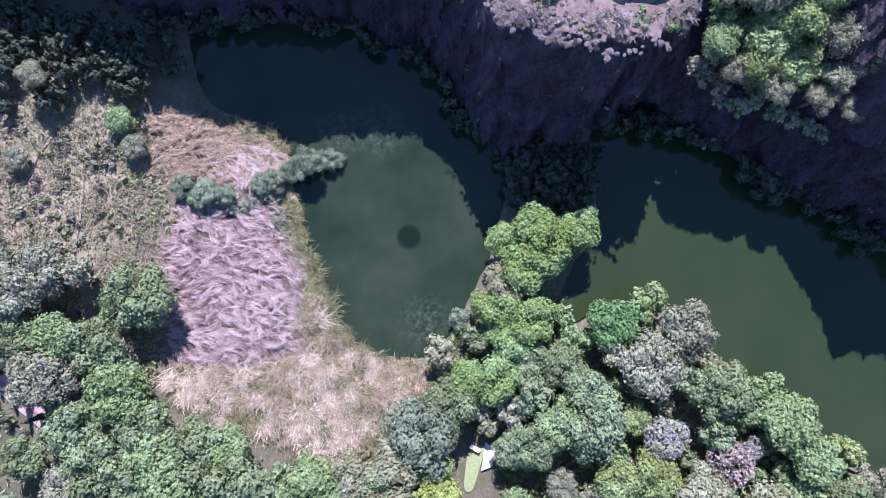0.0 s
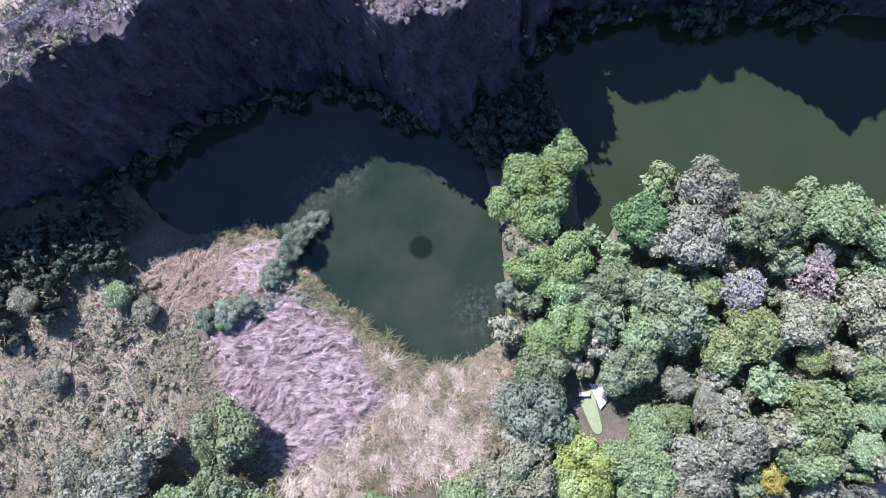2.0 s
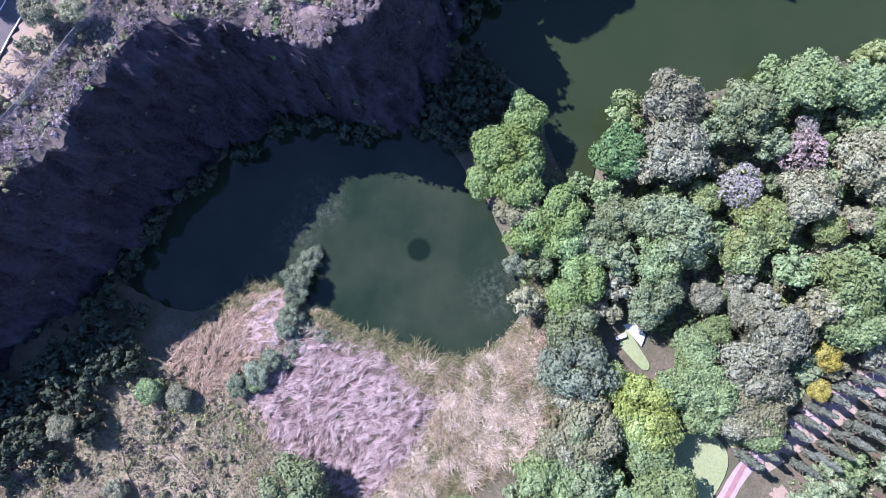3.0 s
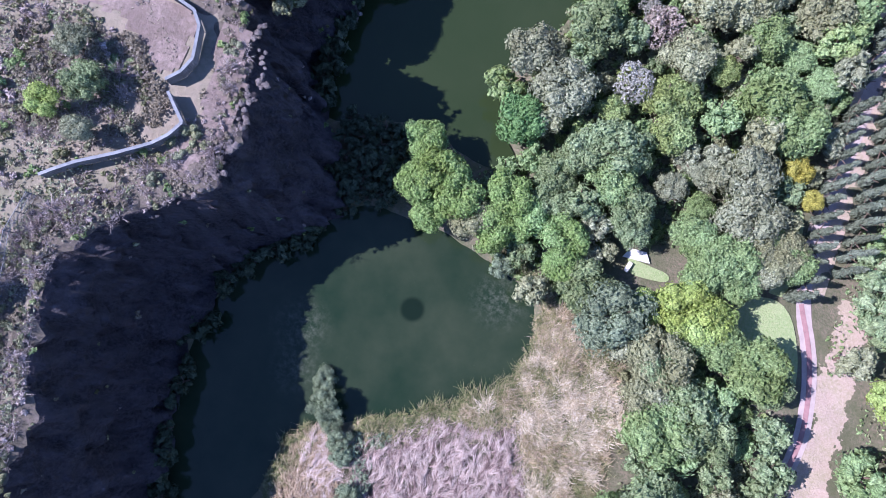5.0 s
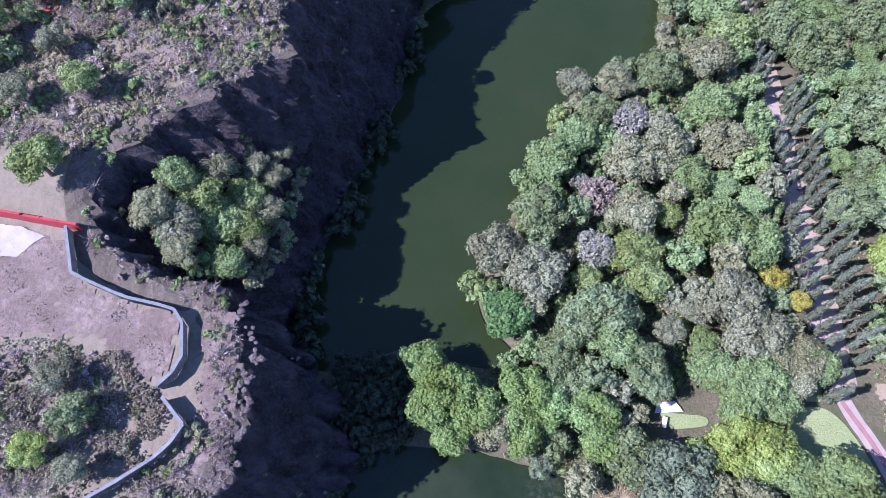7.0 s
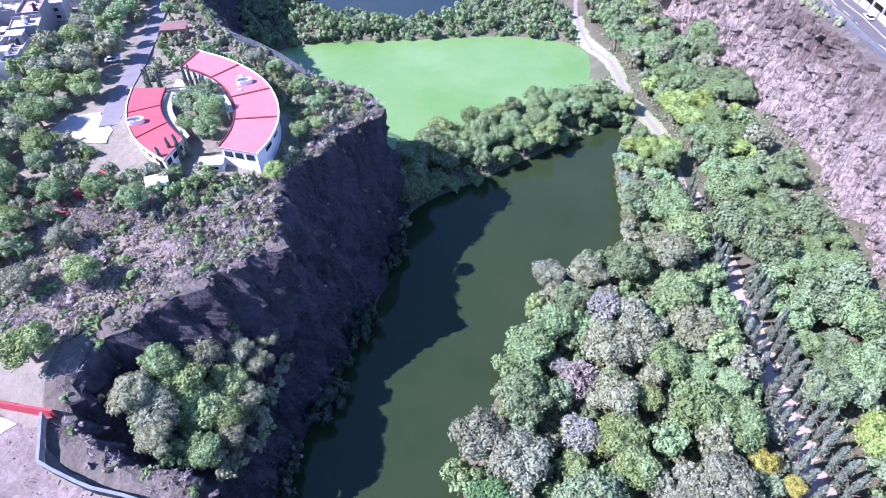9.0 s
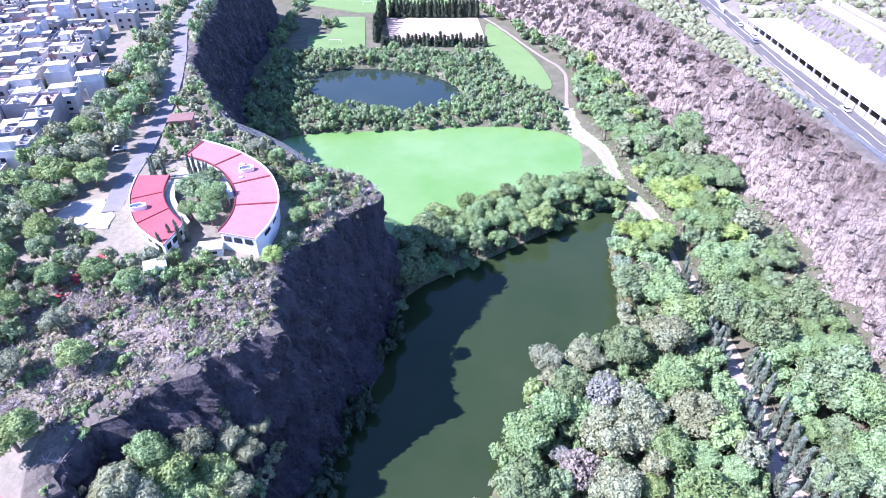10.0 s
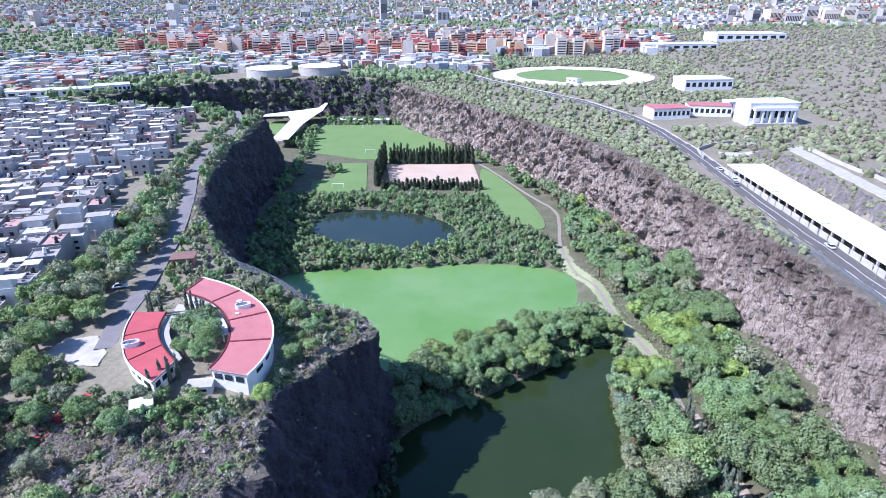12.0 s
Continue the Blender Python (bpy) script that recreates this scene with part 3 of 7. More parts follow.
def lawn(name, poly, z, mat, label, rounds=2):
    q = smooth_line(poly + poly[:1], rounds)[:-1]
    return tagged(new(name, sheet(name, q.tolist(), z, mat, 0.5)), label, "lawn", kind="structure")


lawn("lawn", [(51, 14), (55, 21), (62, 21), (66.5, 12), (67.5, 4), (58, 9)], 2.55, M_LAWN, "small mown lawn beside the path")
lawn("lawn", [(29.5, 19.4), (34, 19.0), (38.2, 18.8), (38.4, 17.0), (34, 16.4), (30.5, 16.2)], 2.55, M_LAWN, "small grass clearing among the trees")
lawn("lawn", [(57.5, 22), (61.5, 22), (60.5, 40), (57, 40)], 2.5, M_LAWN, "strip of grass by the cypresses")
tagged(new("bare_earth", grid_mesh("bare_earth", np.arange(66, 84, 0.2), np.arange(-34, 26, 0.2), lambda X, Y: floor_z(X, Y) + 0.07, M_LANE, lambda X, Y: (np.abs(X - 74.6) < 3.4 + 1.3 * wave(X, Y, 0.3) + 0.8 * wave(X, Y, 1.1, 2) + 0.5 * wave(X, Y, 3.1, 5)) & (Y > -28 + 3 * wave(X, Y, 0.2)))), "bare pinkish earth beside the path", "ground", kind="structure")
lawn("lawn", [(16, 335), (18, 398), (25, 388), (43, 332), (49, 285), (40, 280), (22, 300)], 2.6, M_PITCH, "wide mown lawn along the path")
tagged(new("lawn", grid_mesh("lawn", np.arange(30, 80, 0.6), np.arange(150, 300, 0.6), lambda X, Y: floor_z(X, Y) + 0.07, M_VERGE, lambda X, Y: (line_distance(PATH_LINE, X, Y) < 3.4 + 0.9 * wave(X, Y, 0.4)) & (Y < 262 + 4 * wave(X, Y, 0.3)) & (Y > 160))), "worn grass verges beside the path", "lawn", kind="structure")
pitch = lawn("pitch", [(-109, 440), (-121, 534), (-28, 535), (-14, 500), (2, 440), (-4, 418), (-66, 418)], 2.6, M_PITCH, "large mown football pitch", 0)
lawn("pitch", [(-88, 341), (-92, 366), (-79, 372), (-79, 408), (-61, 408), (-54, 341)], 2.6, M_PITCH, "small football pitch in half shade", 0)
lawn("sand_pitch", [(-40, 355), (-47, 404), (14, 406), (17, 359)], 2.65, M_SAND, "pale sand pitch ringed by conifers", 0)
lawn("pitch", [(-176, 500), (-168, 546), (-146, 546), (-144, 500)], 2.6, M_PITCH, "green pitch beside the white roofed stand", 0)

# ---- highway and roads on the plateau ----
HIGHWAY = [(124.8, 60), (124.8, 160), (125, 215), (126, 257), (128, 318), (124.5, 388), (105.6, 450), (71.5, 510), (28, 582), (-10, 680), (-40, 900)]
tagged(new("road", ribbon("road", HIGHWAY, 8.4, top_z, 0.35, M_ASPHALT, 4.0, 0.9)), "grey asphalt highway along the quarry rim", "road", kind="structure")
for off in (-3.9, 0.0, 3.9):
    tagged(new("road_marking", ribbon("road_marking", HIGHWAY, 0.22, top_z, 0.365, M_WHITE, 4.0, 0.02, off)), "white line on the highway", "marking", kind="structure")
tagged(new("kerb", ribbon("kerb", HIGHWAY, 0.5, top_z, 0.75, M_CONCRETE, 4.0, 1.2, -4.6)), "concrete barrier beside the highway", "kerb", kind="structure")
ACCESS = [(-88, 112), (-89.5, 118), (-91.5, 126), (-93, 140), (-97, 164), (-102, 190), (-112, 228), (-124, 262), (-132, 310), (-133, 370), (-150, 410)]
tagged(new("road", ribbon("road", ACCESS, 4.6, top_z, 0.30, plain("worn_asphalt", (0.20, 0.19, 0.19), 0.9, 0.12, 0.4), 3.0, 0.8)), "worn grey access road to the red roofed building", "road", kind="structure")
SW_ROAD = [(-54, -85), (-59, -66), (-62.5, -56), (-66.2, -45), (-69.8, -35), (-76, -24), (-86, -12), (-105, -4)]
tagged(new("road", ribbon("road", SW_ROAD, 7.0, top_z, 0.30, M_ASPHALT, 2.0, 0.8)), "grey asphalt street behind the rim fence", "road", kind="structure")
for off in (-3.3, 0.0, 3.3):
    tagged(new("road_marking", ribbon("road_marking", SW_ROAD, 0.2, top_z, 0.315, M_WHITE, 2.0, 0.02, off)), "white line on the street", "marking", kind="structure")


def road_distance(x, y):
    return np.minimum(line_distance(ACCESS, x, y), line_distance(SW_ROAD, x, y))


FARROAD = [(140, 306), (158, 300), (166, 285), (166, 250), (163, 205), (161, 150), (161, 90)]
tagged(new("road", ribbon("road", FARROAD, 7.0, top_z, 0.35, M_CONCRETE, 4.0, 0.9)), "pale concrete slip road above the highway", "road", kind="structure")

# ---- trees ----
def leaf_cards(centres, normals, size, gen, loose=0.36):
    """Small pointed leaf clumps, turned mostly outwards."""
    n = len(centres)
    nrm = normals + gen.normal(0, loose, (n, 3))
    nrm /= np.linalg.norm(nrm, axis=1)[:, None] + 1e-9
    t = np.cross(nrm, gen.normal(0, 1, (n, 3)))
    t /= np.linalg.norm(t, axis=1)[:, None] + 1e-9
    b = np.cross(nrm, t)
    s = size * gen.uniform(0.6, 1.35, (n, 1))
    w = s * gen.uniform(0.45, 0.8, (n, 1))
    v = np.stack([centres - t * s, centres + b * w - nrm * s * 0.25, centres + t * s, centres - b * w - nrm * s * 0.25], 1).reshape(-1, 3)
    f = np.arange(4 * n).reshape(-1, 4)
    return v, f


def ball(gen, r, c, squash=1.0):
    """A rough inner lump that closes a crown."""
    bm = bmesh.new()
    bmesh.ops.create_icosphere(bm, subdivisions=1, radius=1.0)
    v = np.array([x.co[:] for x in bm.verts]) * (r * gen.uniform(0.82, 1.0, (len(bm.verts), 1)))
    f = [[x.index for x in p.verts] for p in bm.faces]
    bm.free()
    v[:, 2] *= squash
    return v + c, np.array(f)


def join(pieces):
    vs, fs, n = [], [], 0
    for v, f in pieces:
        vs.append(v)
        fs += (np.asarray(f) + n).tolist()
        n += len(v)
    return np.vstack(vs), fs


def crown_mesh(name, mat, seed, lobes=15, cards=1300, size=0.085, style="dome"):
    """A crown of radius 1 about its middle: lobes covered with leaf clumps."""
    gen = np.random.default_rng(seed)
    cs, rs = [], []
    for i in range(lobes):
        a = i * 2.399963 + gen.uniform(-0.4, 0.4)
        h = gen.uniform(0.0, 1.0)
        if style == "column":
            z = (i + 0.5) / lobes * 2 - 1
            cs.append((gen.normal(0, 0.05), gen.normal(0, 0.05), z))
            rs.append(0.17 + 0.22 * (1 - (z * 0.5 + 0.5)) ** 0.8)
            continue
        k = gen.uniform(0.3, 0.84) * math.sqrt(1 - (h * 0.75) ** 2)
        cs.append((math.cos(a) * k, math.sin(a) * k, (h - 0.35) * 0.75))
        rs.append(gen.uniform(0.21, 0.38) * (1.05 if style == "dome" else 0.85))
    cs, rs = np.array(cs), np.array(rs)
    pick = gen.choice(lobes, cards * 3, p=rs ** 2 / (rs ** 2).sum())
    d = gen.normal(0, 1, (cards * 3, 3))
    d /= np.linalg.norm(d, axis=1)[:, None]
    p = cs[pick] + d * (rs[pick] * gen.uniform(0.84, 1.2, cards * 3))[:, None]
    deep = np.zeros(len(p), bool)
    for c, r in zip(cs, rs):
        deep |= np.linalg.norm(p - c, axis=1) < r * 0.84
    ok = ~deep & (d[:, 2] > -0.55)
    p, d = p[ok][:cards], d[ok][:cards]
    pieces = [leaf_cards(p, d, size, gen)]
    if style != "sparse":
        pieces += [ball(gen, r * 0.86, c) for c, r in zip(cs, rs)]
    v, f = join(pieces)
    return mesh_of(name, v, f, mat)


def twig_mesh(name, mat, seed, twigs=90):
    """A leafless grey shrub: many thin bent twigs from one foot."""
    gen = np.random.default_rng(seed)
    vs, fs = [], []
    for i in range(twigs):
        d = gen.normal(0, 1, 3)
        d[2] = abs(d[2]) * 0.9 + 0.25
        d /= np.linalg.norm(d)
        a = d * gen.uniform(0.05, 0.45)
        b = a + (d + gen.normal(0, 0.35, 3)) * gen.uniform(0.3, 0.6)
        s = np.cross(d, gen.normal(0, 1, 3))
        s /= np.linalg.norm(s)
        w = gen.uniform(0.018, 0.04)
        k = len(vs)
        vs += [a - s * w, a + s * w, b + s * w * 0.4, b - s * w * 0.4]
        fs.append([k, k + 1, k + 2, k + 3])
        for _ in range(3):
            c = a + (b - a) * gen.uniform(0.3, 1.0)
            e = c + (d * 0.4 + gen.normal(0, 0.6, 3)) * 0.28
            k = len(vs)
            vs += [c - s * w * 0.7, c + s * w * 0.7, e]
            fs.append([k, k + 1, k + 2])
    return mesh_of(name, np.array(vs), fs, mat)


def trunk_mesh(seed):
    """A tapered trunk of height 1 with a few limbs."""
    gen = np.random.default_rng(seed)
    bm = bmesh.new()
    cyl(bm, 0.055, 0.035, 0.0, 0.62, 7)
    for i in range(4):
        a = i * 1.7 + gen.uniform(0, 0.6)
        m = Matrix.Translation((0, 0, 0.5)) @ Matrix.Rotation(a, 4, "Z") @ Matrix.Rotation(gen.uniform(0.4, 0.9), 4, "X")
        bmesh.ops.create_cone(bm, cap_ends=False, segments=5, radius1=0.028, radius2=0.01, depth=0.5, matrix=m @ Matrix.Translation((0, 0, 0.22)))
    me = bpy.data.meshes.new("trunk")
    bm.to_mesh(me)
    bm.free()
    me.materials.append(M_BARK)
    return me


TRUNKS = [trunk_mesh(s) for s in (1, 2, 3)]
LOOKS = {"K": ("tree at the foot of the cliff, shade darkened into its leaf colour", 0.9), "A": ("tree with a light green feathery crown on the bank", 0.80), "B": ("tree with a soft grey green crown", 0.85), "C": ("dense blue green tree in the bank woodland", 0.85),
         "D": ("yellow green tree among darker ones", 0.8), "E": ("greyish lilac tree thin in leaf", 0.8), "F": ("leafy mid green tree in the quarry woodland", 0.85),
         "G": ("olive grey tree with a loose crown", 0.8), "L": ("bright lime green broadleaf tree", 0.75), "N": ("bare brownish tree without leaves", 0.8),
         "R": ("round rich green tree at the water's edge", 0.9), "T": ("rounded grey teal tree beside the pond", 0.8), "Y": ("yellow leaved conical shrub by the cypresses", 1.1)}
NEAR, WOOD, MID = {}, {}, {}
for i, (k, m) in enumerate(LEAF.items()):
    if k in LOOKS:
        style = "sparse" if k in "EN" else "dome"
        small = {"A": 0.060, "B": 0.050, "G": 0.052, "C": 0.058, "T": 0.05}.get(k, 0.060)
        NEAR[k] = [crown_mesh("crown", m, 100 + 10 * i + s, 28 + 4 * s, 1700 if style == "dome" else 1200, small * 1.15, style) for s in (0, 1)]
        WOOD[k] = [crown_mesh("crown", m, 300 + 10 * i + s, 15 + 2 * s, 400, 0.120, style) for s in (0, 1)]
        MID[k] = [crown_mesh("crown", m, 500 + 10 * i + s, 7, 130, 0.20, "dome") for s in (0, 1)]
CYPRESS = [crown_mesh("crown", LEAF["P"], 900 + s, 12, 420, 0.10, "column") for s in (0, 1)]
CONIFER = [crown_mesh("crown", LEAF["K"], 950 + s, 9, 300, 0.14, "column") for s in (0, 1)]
BUSH = {k: [crown_mesh("crown", LEAF[k], 700 + 7 * ord(k) + s, 6, 320, 0.13, "dome") for s in (0, 1)] for k in "BCDFGL"}
LOW = {k: [crown_mesh("crown", LEAF[k], 1700 + 7 * ord(k) + s, 2, 24, 0.38, "dome") for s in (0, 1)] for k in "BCDFGSW"}
TWIGS = [twig_mesh("branchwork", LEAF["S"], 800 + s) for s in (0, 1, 2)]
LOWTWIG = [twig_mesh("branchwork", LEAF["S"], 850 + s, 20) for s in (0, 1)]


class Heap:
    """Gathers far or countless pieces into one mesh."""

    def __init__(self):
        self.v, self.l, self.t, self.m, self.mats, self.n, self.cache = [], [], [], [], [], 0, {}

    def add(self, me, m):
        if me.name not in self.cache:
            v = np.empty(len(me.vertices) * 3)
            me.vertices.foreach_get("co", v)
            li = np.empty(len(me.loops), np.int64)
            me.loops.foreach_get("vertex_index", li)
            lt = np.empty(len(me.polygons), np.int64)
            me.polygons.foreach_get("loop_total", lt)
            mat = me.materials[0]
            if mat not in self.mats:
                self.mats.append(mat)
            self.cache[me.name] = (v.reshape(-1, 3), li, lt, self.mats.index(mat))
        v, li, lt, k = self.cache[me.name]
        M = np.array(m)
        self.v.append(v @ M[:3, :3].T + M[:3, 3])
        self.l.append(li + self.n)
        self.t.append(lt)
        self.m.append(np.full(len(lt), k))
        self.n += len(v)

    def place(self, name, label, category):
        if not self.v:
            return None
        v, li, lt, mi = (np.concatenate(q) for q in (self.v, self.l, self.t, self.m))
        me = bpy.data.meshes.new(name)
        me.vertices.add(len(v))
        me.vertices.foreach_set("co", v.ravel())
        me.loops.add(len(li))
        me.loops.foreach_set("vertex_index", li.astype(np.int32))
        me.polygons.add(len(lt))
        me.polygons.foreach_set("loop_start", np.r_[0, np.cumsum(lt)[:-1]].astype(np.int32))
        me.polygons.foreach_set("material_index", mi.astype(np.int32))
        for mat in self.mats:
            me.materials.append(mat)
        me.update()
        me.validate()
        me.shade_flat()
        return tagged(new(name, me), label, category, kind="stuff")


woods, scrubs = Heap(), Heap()
placed = []
count = [0]
shrub_count = [0]


def tree(x, y, r, kind, ground, meshes, group, tall=None, flat=None):
    """One tree: a trunk and a crown, standing on the ground."""
    count[0] += 1
    z = float(ground(np.array(x), np.array(y)))
    look_label, squash = LOOKS[kind]
    squash = flat or squash
    h = tall or (3.0 + 1.25 * r if r > 2.9 else 1.3 + 1.0 * r)
    if meshes is WOOD:
        h *= rng.uniform(0.85, 1.3)
        squash *= 1.3
    if meshes is MID:
        squash, h = 1.25, (tall or 0.74 * h) + 0.1 * r
    trunk_m = Matrix.Diagonal((h, h, h, 1))
    crown_m = Matrix.Translation((0, 0, h - 0.62 * r * squash)) @ Matrix.Rotation(rng.uniform(0, 6.28), 4, "Z") @ Matrix.Diagonal((r, r * rng.uniform(0.9, 1.1), r * squash * rng.uniform(0.9, 1.1), 1))
    placed.append((x, y, r))
    if meshes is not NEAR:
        at = pose(x, y, z - 0.15)
        woods.add(TRUNKS[count[0] % 3], at @ trunk_m)
        woods.add(meshes[kind][count[0] % 2], at @ crown_m)
        return None
    t = empty("tree", pose(x, y, z - 0.15), look_label, "tree", group)
    part("trunk", TRUNKS[count[0] % 3], None, t).matrix_basis = trunk_m
    part("crown", meshes[kind][count[0] % 2], None, t).matrix_basis = crown_m
    return t


def column_tree(name, x, y, r, h, ground, meshes, label, category, group):
    count[0] += 1
    z = float(ground(np.array(x), np.array(y)))
    t = empty(name, pose(x, y, z - 0.1), label, category, group)
    tr = part("trunk", TRUNKS[count[0] % 3], None, t)
    tr.matrix_basis = Matrix.Diagonal((h * 0.6, h * 0.6, h * 0.6, 1))
    cr = part("crown", meshes[count[0] % 2], None, t)
    cr.matrix_basis = Matrix.Translation((0, 0, h * 0.54)) @ Matrix.Rotation(rng.uniform(0, 6.28), 4, "Z") @ Matrix.Diagonal((r * 2.6, r * 2.6, h * 0.47, 1))
    placed.append((x, y, r))
    return t


def bush(x, y, r, kind, ground, label, group, twiggy=False):
    count[0] += 1
    z = float(ground(np.array(x), np.array(y)))
    shrub_count[0] += 1
    if shrub_count[0] > 290:
        m = pose(x, y, z) @ Matrix.Rotation(rng.uniform(0, 6.28), 4, "Z")
        if twiggy:
            scrubs.add(LOWTWIG[count[0] % 2], m @ Matrix.Diagonal((r * 1.15, r * 1.15, r, 1)))
        else:
            scrubs.add(LOW[kind][count[0] % 2], m @ Matrix.Translation((0, 0, r * 0.3)) @ Matrix.Diagonal((r, r, r * 0.8, 1)))
        return None
    b = empty("shrub", pose(x, y, z), label, "shrub", group)
    if twiggy:
        c = part("branchwork", TWIGS[count[0] % 3], None, b)
        c.matrix_basis = Matrix.Rotation(rng.uniform(0, 6.28), 4, "Z") @ Matrix.Diagonal((r * 1.15, r * 1.15, r * 1.1, 1))
    else:
        c = part("crown", BUSH[kind][count[0] % 2], None, b)
        c.matrix_basis = Matrix.Translation((0, 0, r * 0.35)) @ Matrix.Rotation(rng.uniform(0, 6.28), 4, "Z") @ Matrix.Diagonal((r, r, r * 0.8, 1))
    return b


KNOWN = {}
KNOWN.setdefault("A", []).extend([(-15.2, 26.6, 4.3), (-10.3, 21.4, 5.3), (-13.3, 17.7, 4.7), (-5.9, 18.4, 5.3), (-9.2, 13.8, 4.2), (3.3, 21.2, 4.8), (7.5, 18.7, 4.3), (15.5, 17.8, 4.7), (17.0, 12.0, 4.1), (3.0, 14.6, 4.7)])
KNOWN.setdefault("G", []).extend([(-2.0, 15.5, 4.7), (27.6, 95.5, 4.7), (28.0, 70.7, 6.4), (35.3, 73.1, 6.5), (49.5, 76.6, 5.9), (27.2, 59.0, 5.7), (52.4, 26.4, 5.2), (49.9, 101.5, 6.8), (54.9, 28.1, 4.9), (38.9, -5.7, 4.9), (38.8, 1.8, 6.2)])
KNOWN.setdefault("C", []).extend([(10.7, 22.9, 3.8), (8.4, 58.6, 5.6), (22.6, 86.7, 4.4), (38.3, 98.5, 5.6), (34.1, 45.2, 2.3), (19.4, 36.4, 6.3), (13.7, 34.0, 5.1), (10.6, 28.8, 4.2), (25.9, 26.4, 4.9), (27.4, 23.4, 3.4), (28.0, 9.4, 4.2), (21.7, 10.2, 5.1), (81.1, 84.5, 6.7), (77.3, 71.7, 7.6), (72.3, 60.7, 5.9), (90.9, 113.0, 6.6), (75.3, 103.0, 7.2), (86.5, 123.2, 7.7), (47.1, 123.5, 6.1), (39.8, 1.3, 5.4), (60.0, 4.4, 4.4), (46.2, -6.2, 6.3), (51.3, -7.6, 5.4), (15.5, -48.8, 5.7), (25.9, -53.5, 5.9), (41.0, -54.3, 5.2), (45.8, -47.8, 6.1), (48.0, -61.9, 4.1), (37.2, -42.6, 5.3), (39.7, -32.4, 6.2)])
KNOWN.setdefault("C", []).extend([(44.3, -22.6, 6.9), (49.6, -41.5, 5.2), (27.0, -67.5, 4.2), (-12.1, 147.7, 6.3), (-19.4, 141.6, 6.9), (-19.3, 130.3, 6.9), (80.1, 116.2, 8.8), (69.1, 111.5, 7.1), (98.9, 219.4, 13.7), (98.6, 185.3, 11.3), (85.6, 189.1, 11.4), (95.8, 136.5, 8.8)])
KNOWN.setdefault("R", []).extend([(0.6, 36.6, 5.4)])
KNOWN.setdefault("B", []).extend([(-1.2, 49.6, 6.2), (6.7, 44.6, 6.1), (18.4, 96.3, 4.9), (35.7, 34.4, 7.7), (43.8, 39.3, 6.9), (46.8, 32.4, 6.4), (52.4, 24.6, 4.4), (19.2, -70.6, 6.0), (32.9, -60.7, 6.1), (50.9, -51.7, 5.2), (41.7, -5.1, 4.8), (-10.8, -58.0, 2.6), (-18.6, -76.7, 3.0), (-3.5, -77.8, 2.3), (13.8, -75.3, 4.7), (15.0, -66.5, 4.8)])
KNOWN.setdefault("F", []).extend([(11.0, 71.1, 5.8), (16.6, 78.3, 5.3), (47.8, 86.4, 6.1), (40.2, 67.9, 5.3), (49.8, 63.0, 8.1), (44.0, 55.2, 6.7), (50.5, 52.0, 5.9), (21.0, 30.1, 5.5), (38.4, 26.0, 4.6), (45.8, 24.2, 5.3), (50.1, 30.2, 4.4), (41.4, 19.4, 5.1), (57.3, 27.1, 4.4), (44.5, 10.2, 5.0), (49.1, 8.9, 3.6), (83.0, 95.8, 8.2), (93.7, 101.5, 8.3), (87.7, 80.6, 6.6), (82.4, 65.9, 6.2), (74.0, 114.6, 6.2), (72.3, 126.1, 6.2), (54.5, 119.4, 6.4), (49.0, 8.2, 4.9), (43.4, 22.5, 5.2), (41.5, 23.0, 3.2), (48.5, 20.3, 4.1), (55.7, 5.4, 6.3), (25.4, -60.5, 5.2), (32.1, -48.1, 6.1), (42.5, -38.0, 6.1)])
KNOWN.setdefault("F", []).extend([(38.9, -26.7, 4.8), (48.0, -33.4, 6.1), (41.6, -10.5, 6.4), (-4.1, -45.1, 1.7), (-15.2, -61.5, 2.8), (25.4, 172.0, 9.4), (35.4, 179.0, 9.0), (5.0, 157.0, 8.4), (-4.0, 152.5, 7.6), (16.2, 163.5, 7.6), (45.4, 178.0, 7.4), (78.5, 157.1, 11.2), (77.9, 133.7, 10.3), (87.9, 100.9, 9.4), (88.9, 82.0, 8.3), (78.4, 193.0, 10.6), (69.7, 219.2, 10.3)])
KNOWN.setdefault("N", []).extend([(20.3, 63.1, 4.6)])
KNOWN.setdefault("E", []).extend([(19.1, 50.0, 4.8), (17.8, 66.7, 3.1), (29.5, 83.5, 5.2)])
KNOWN.setdefault("D", []).extend([(34.8, 59.2, 3.5), (26.0, 48.9, 5.9), (28.7, 43.2, 4.7), (16.9, 44.9, 3.3), (57.2, 110.3, 6.1), (24.9, 159.3, 5.7)])
KNOWN.setdefault("L", []).extend([(34.0, 10.4, 4.0), (40.6, 13.0, 5.9), (77.7, 50.0, 4.9), (39.0, 11.2, 4.2), (44.5, 11.2, 5.4), (76.3, 170.4, 11.8), (59.3, 147.7, 8.8), (55.6, 155.4, 7.5)])
KNOWN.setdefault("Y", []).extend([(54.1, 45.0, 3.0), (58.0, 40.2, 2.2)])
KNOWN.setdefault("T", []).extend([(28.2, 6.7, 6.7), (6.6, 9.3, 2.7), (-5.5, -43.6, 2.7), (-5.8, -47.7, 2.5), (-11.0, -31.9, 2.3), (-15.6, -26.7, 3.2), (-17.9, -22.9, 2.6), (-13.6, -29.5, 2.4), (-9.6, -34.5, 1.9), (-6.0, -40.2, 2.0)])


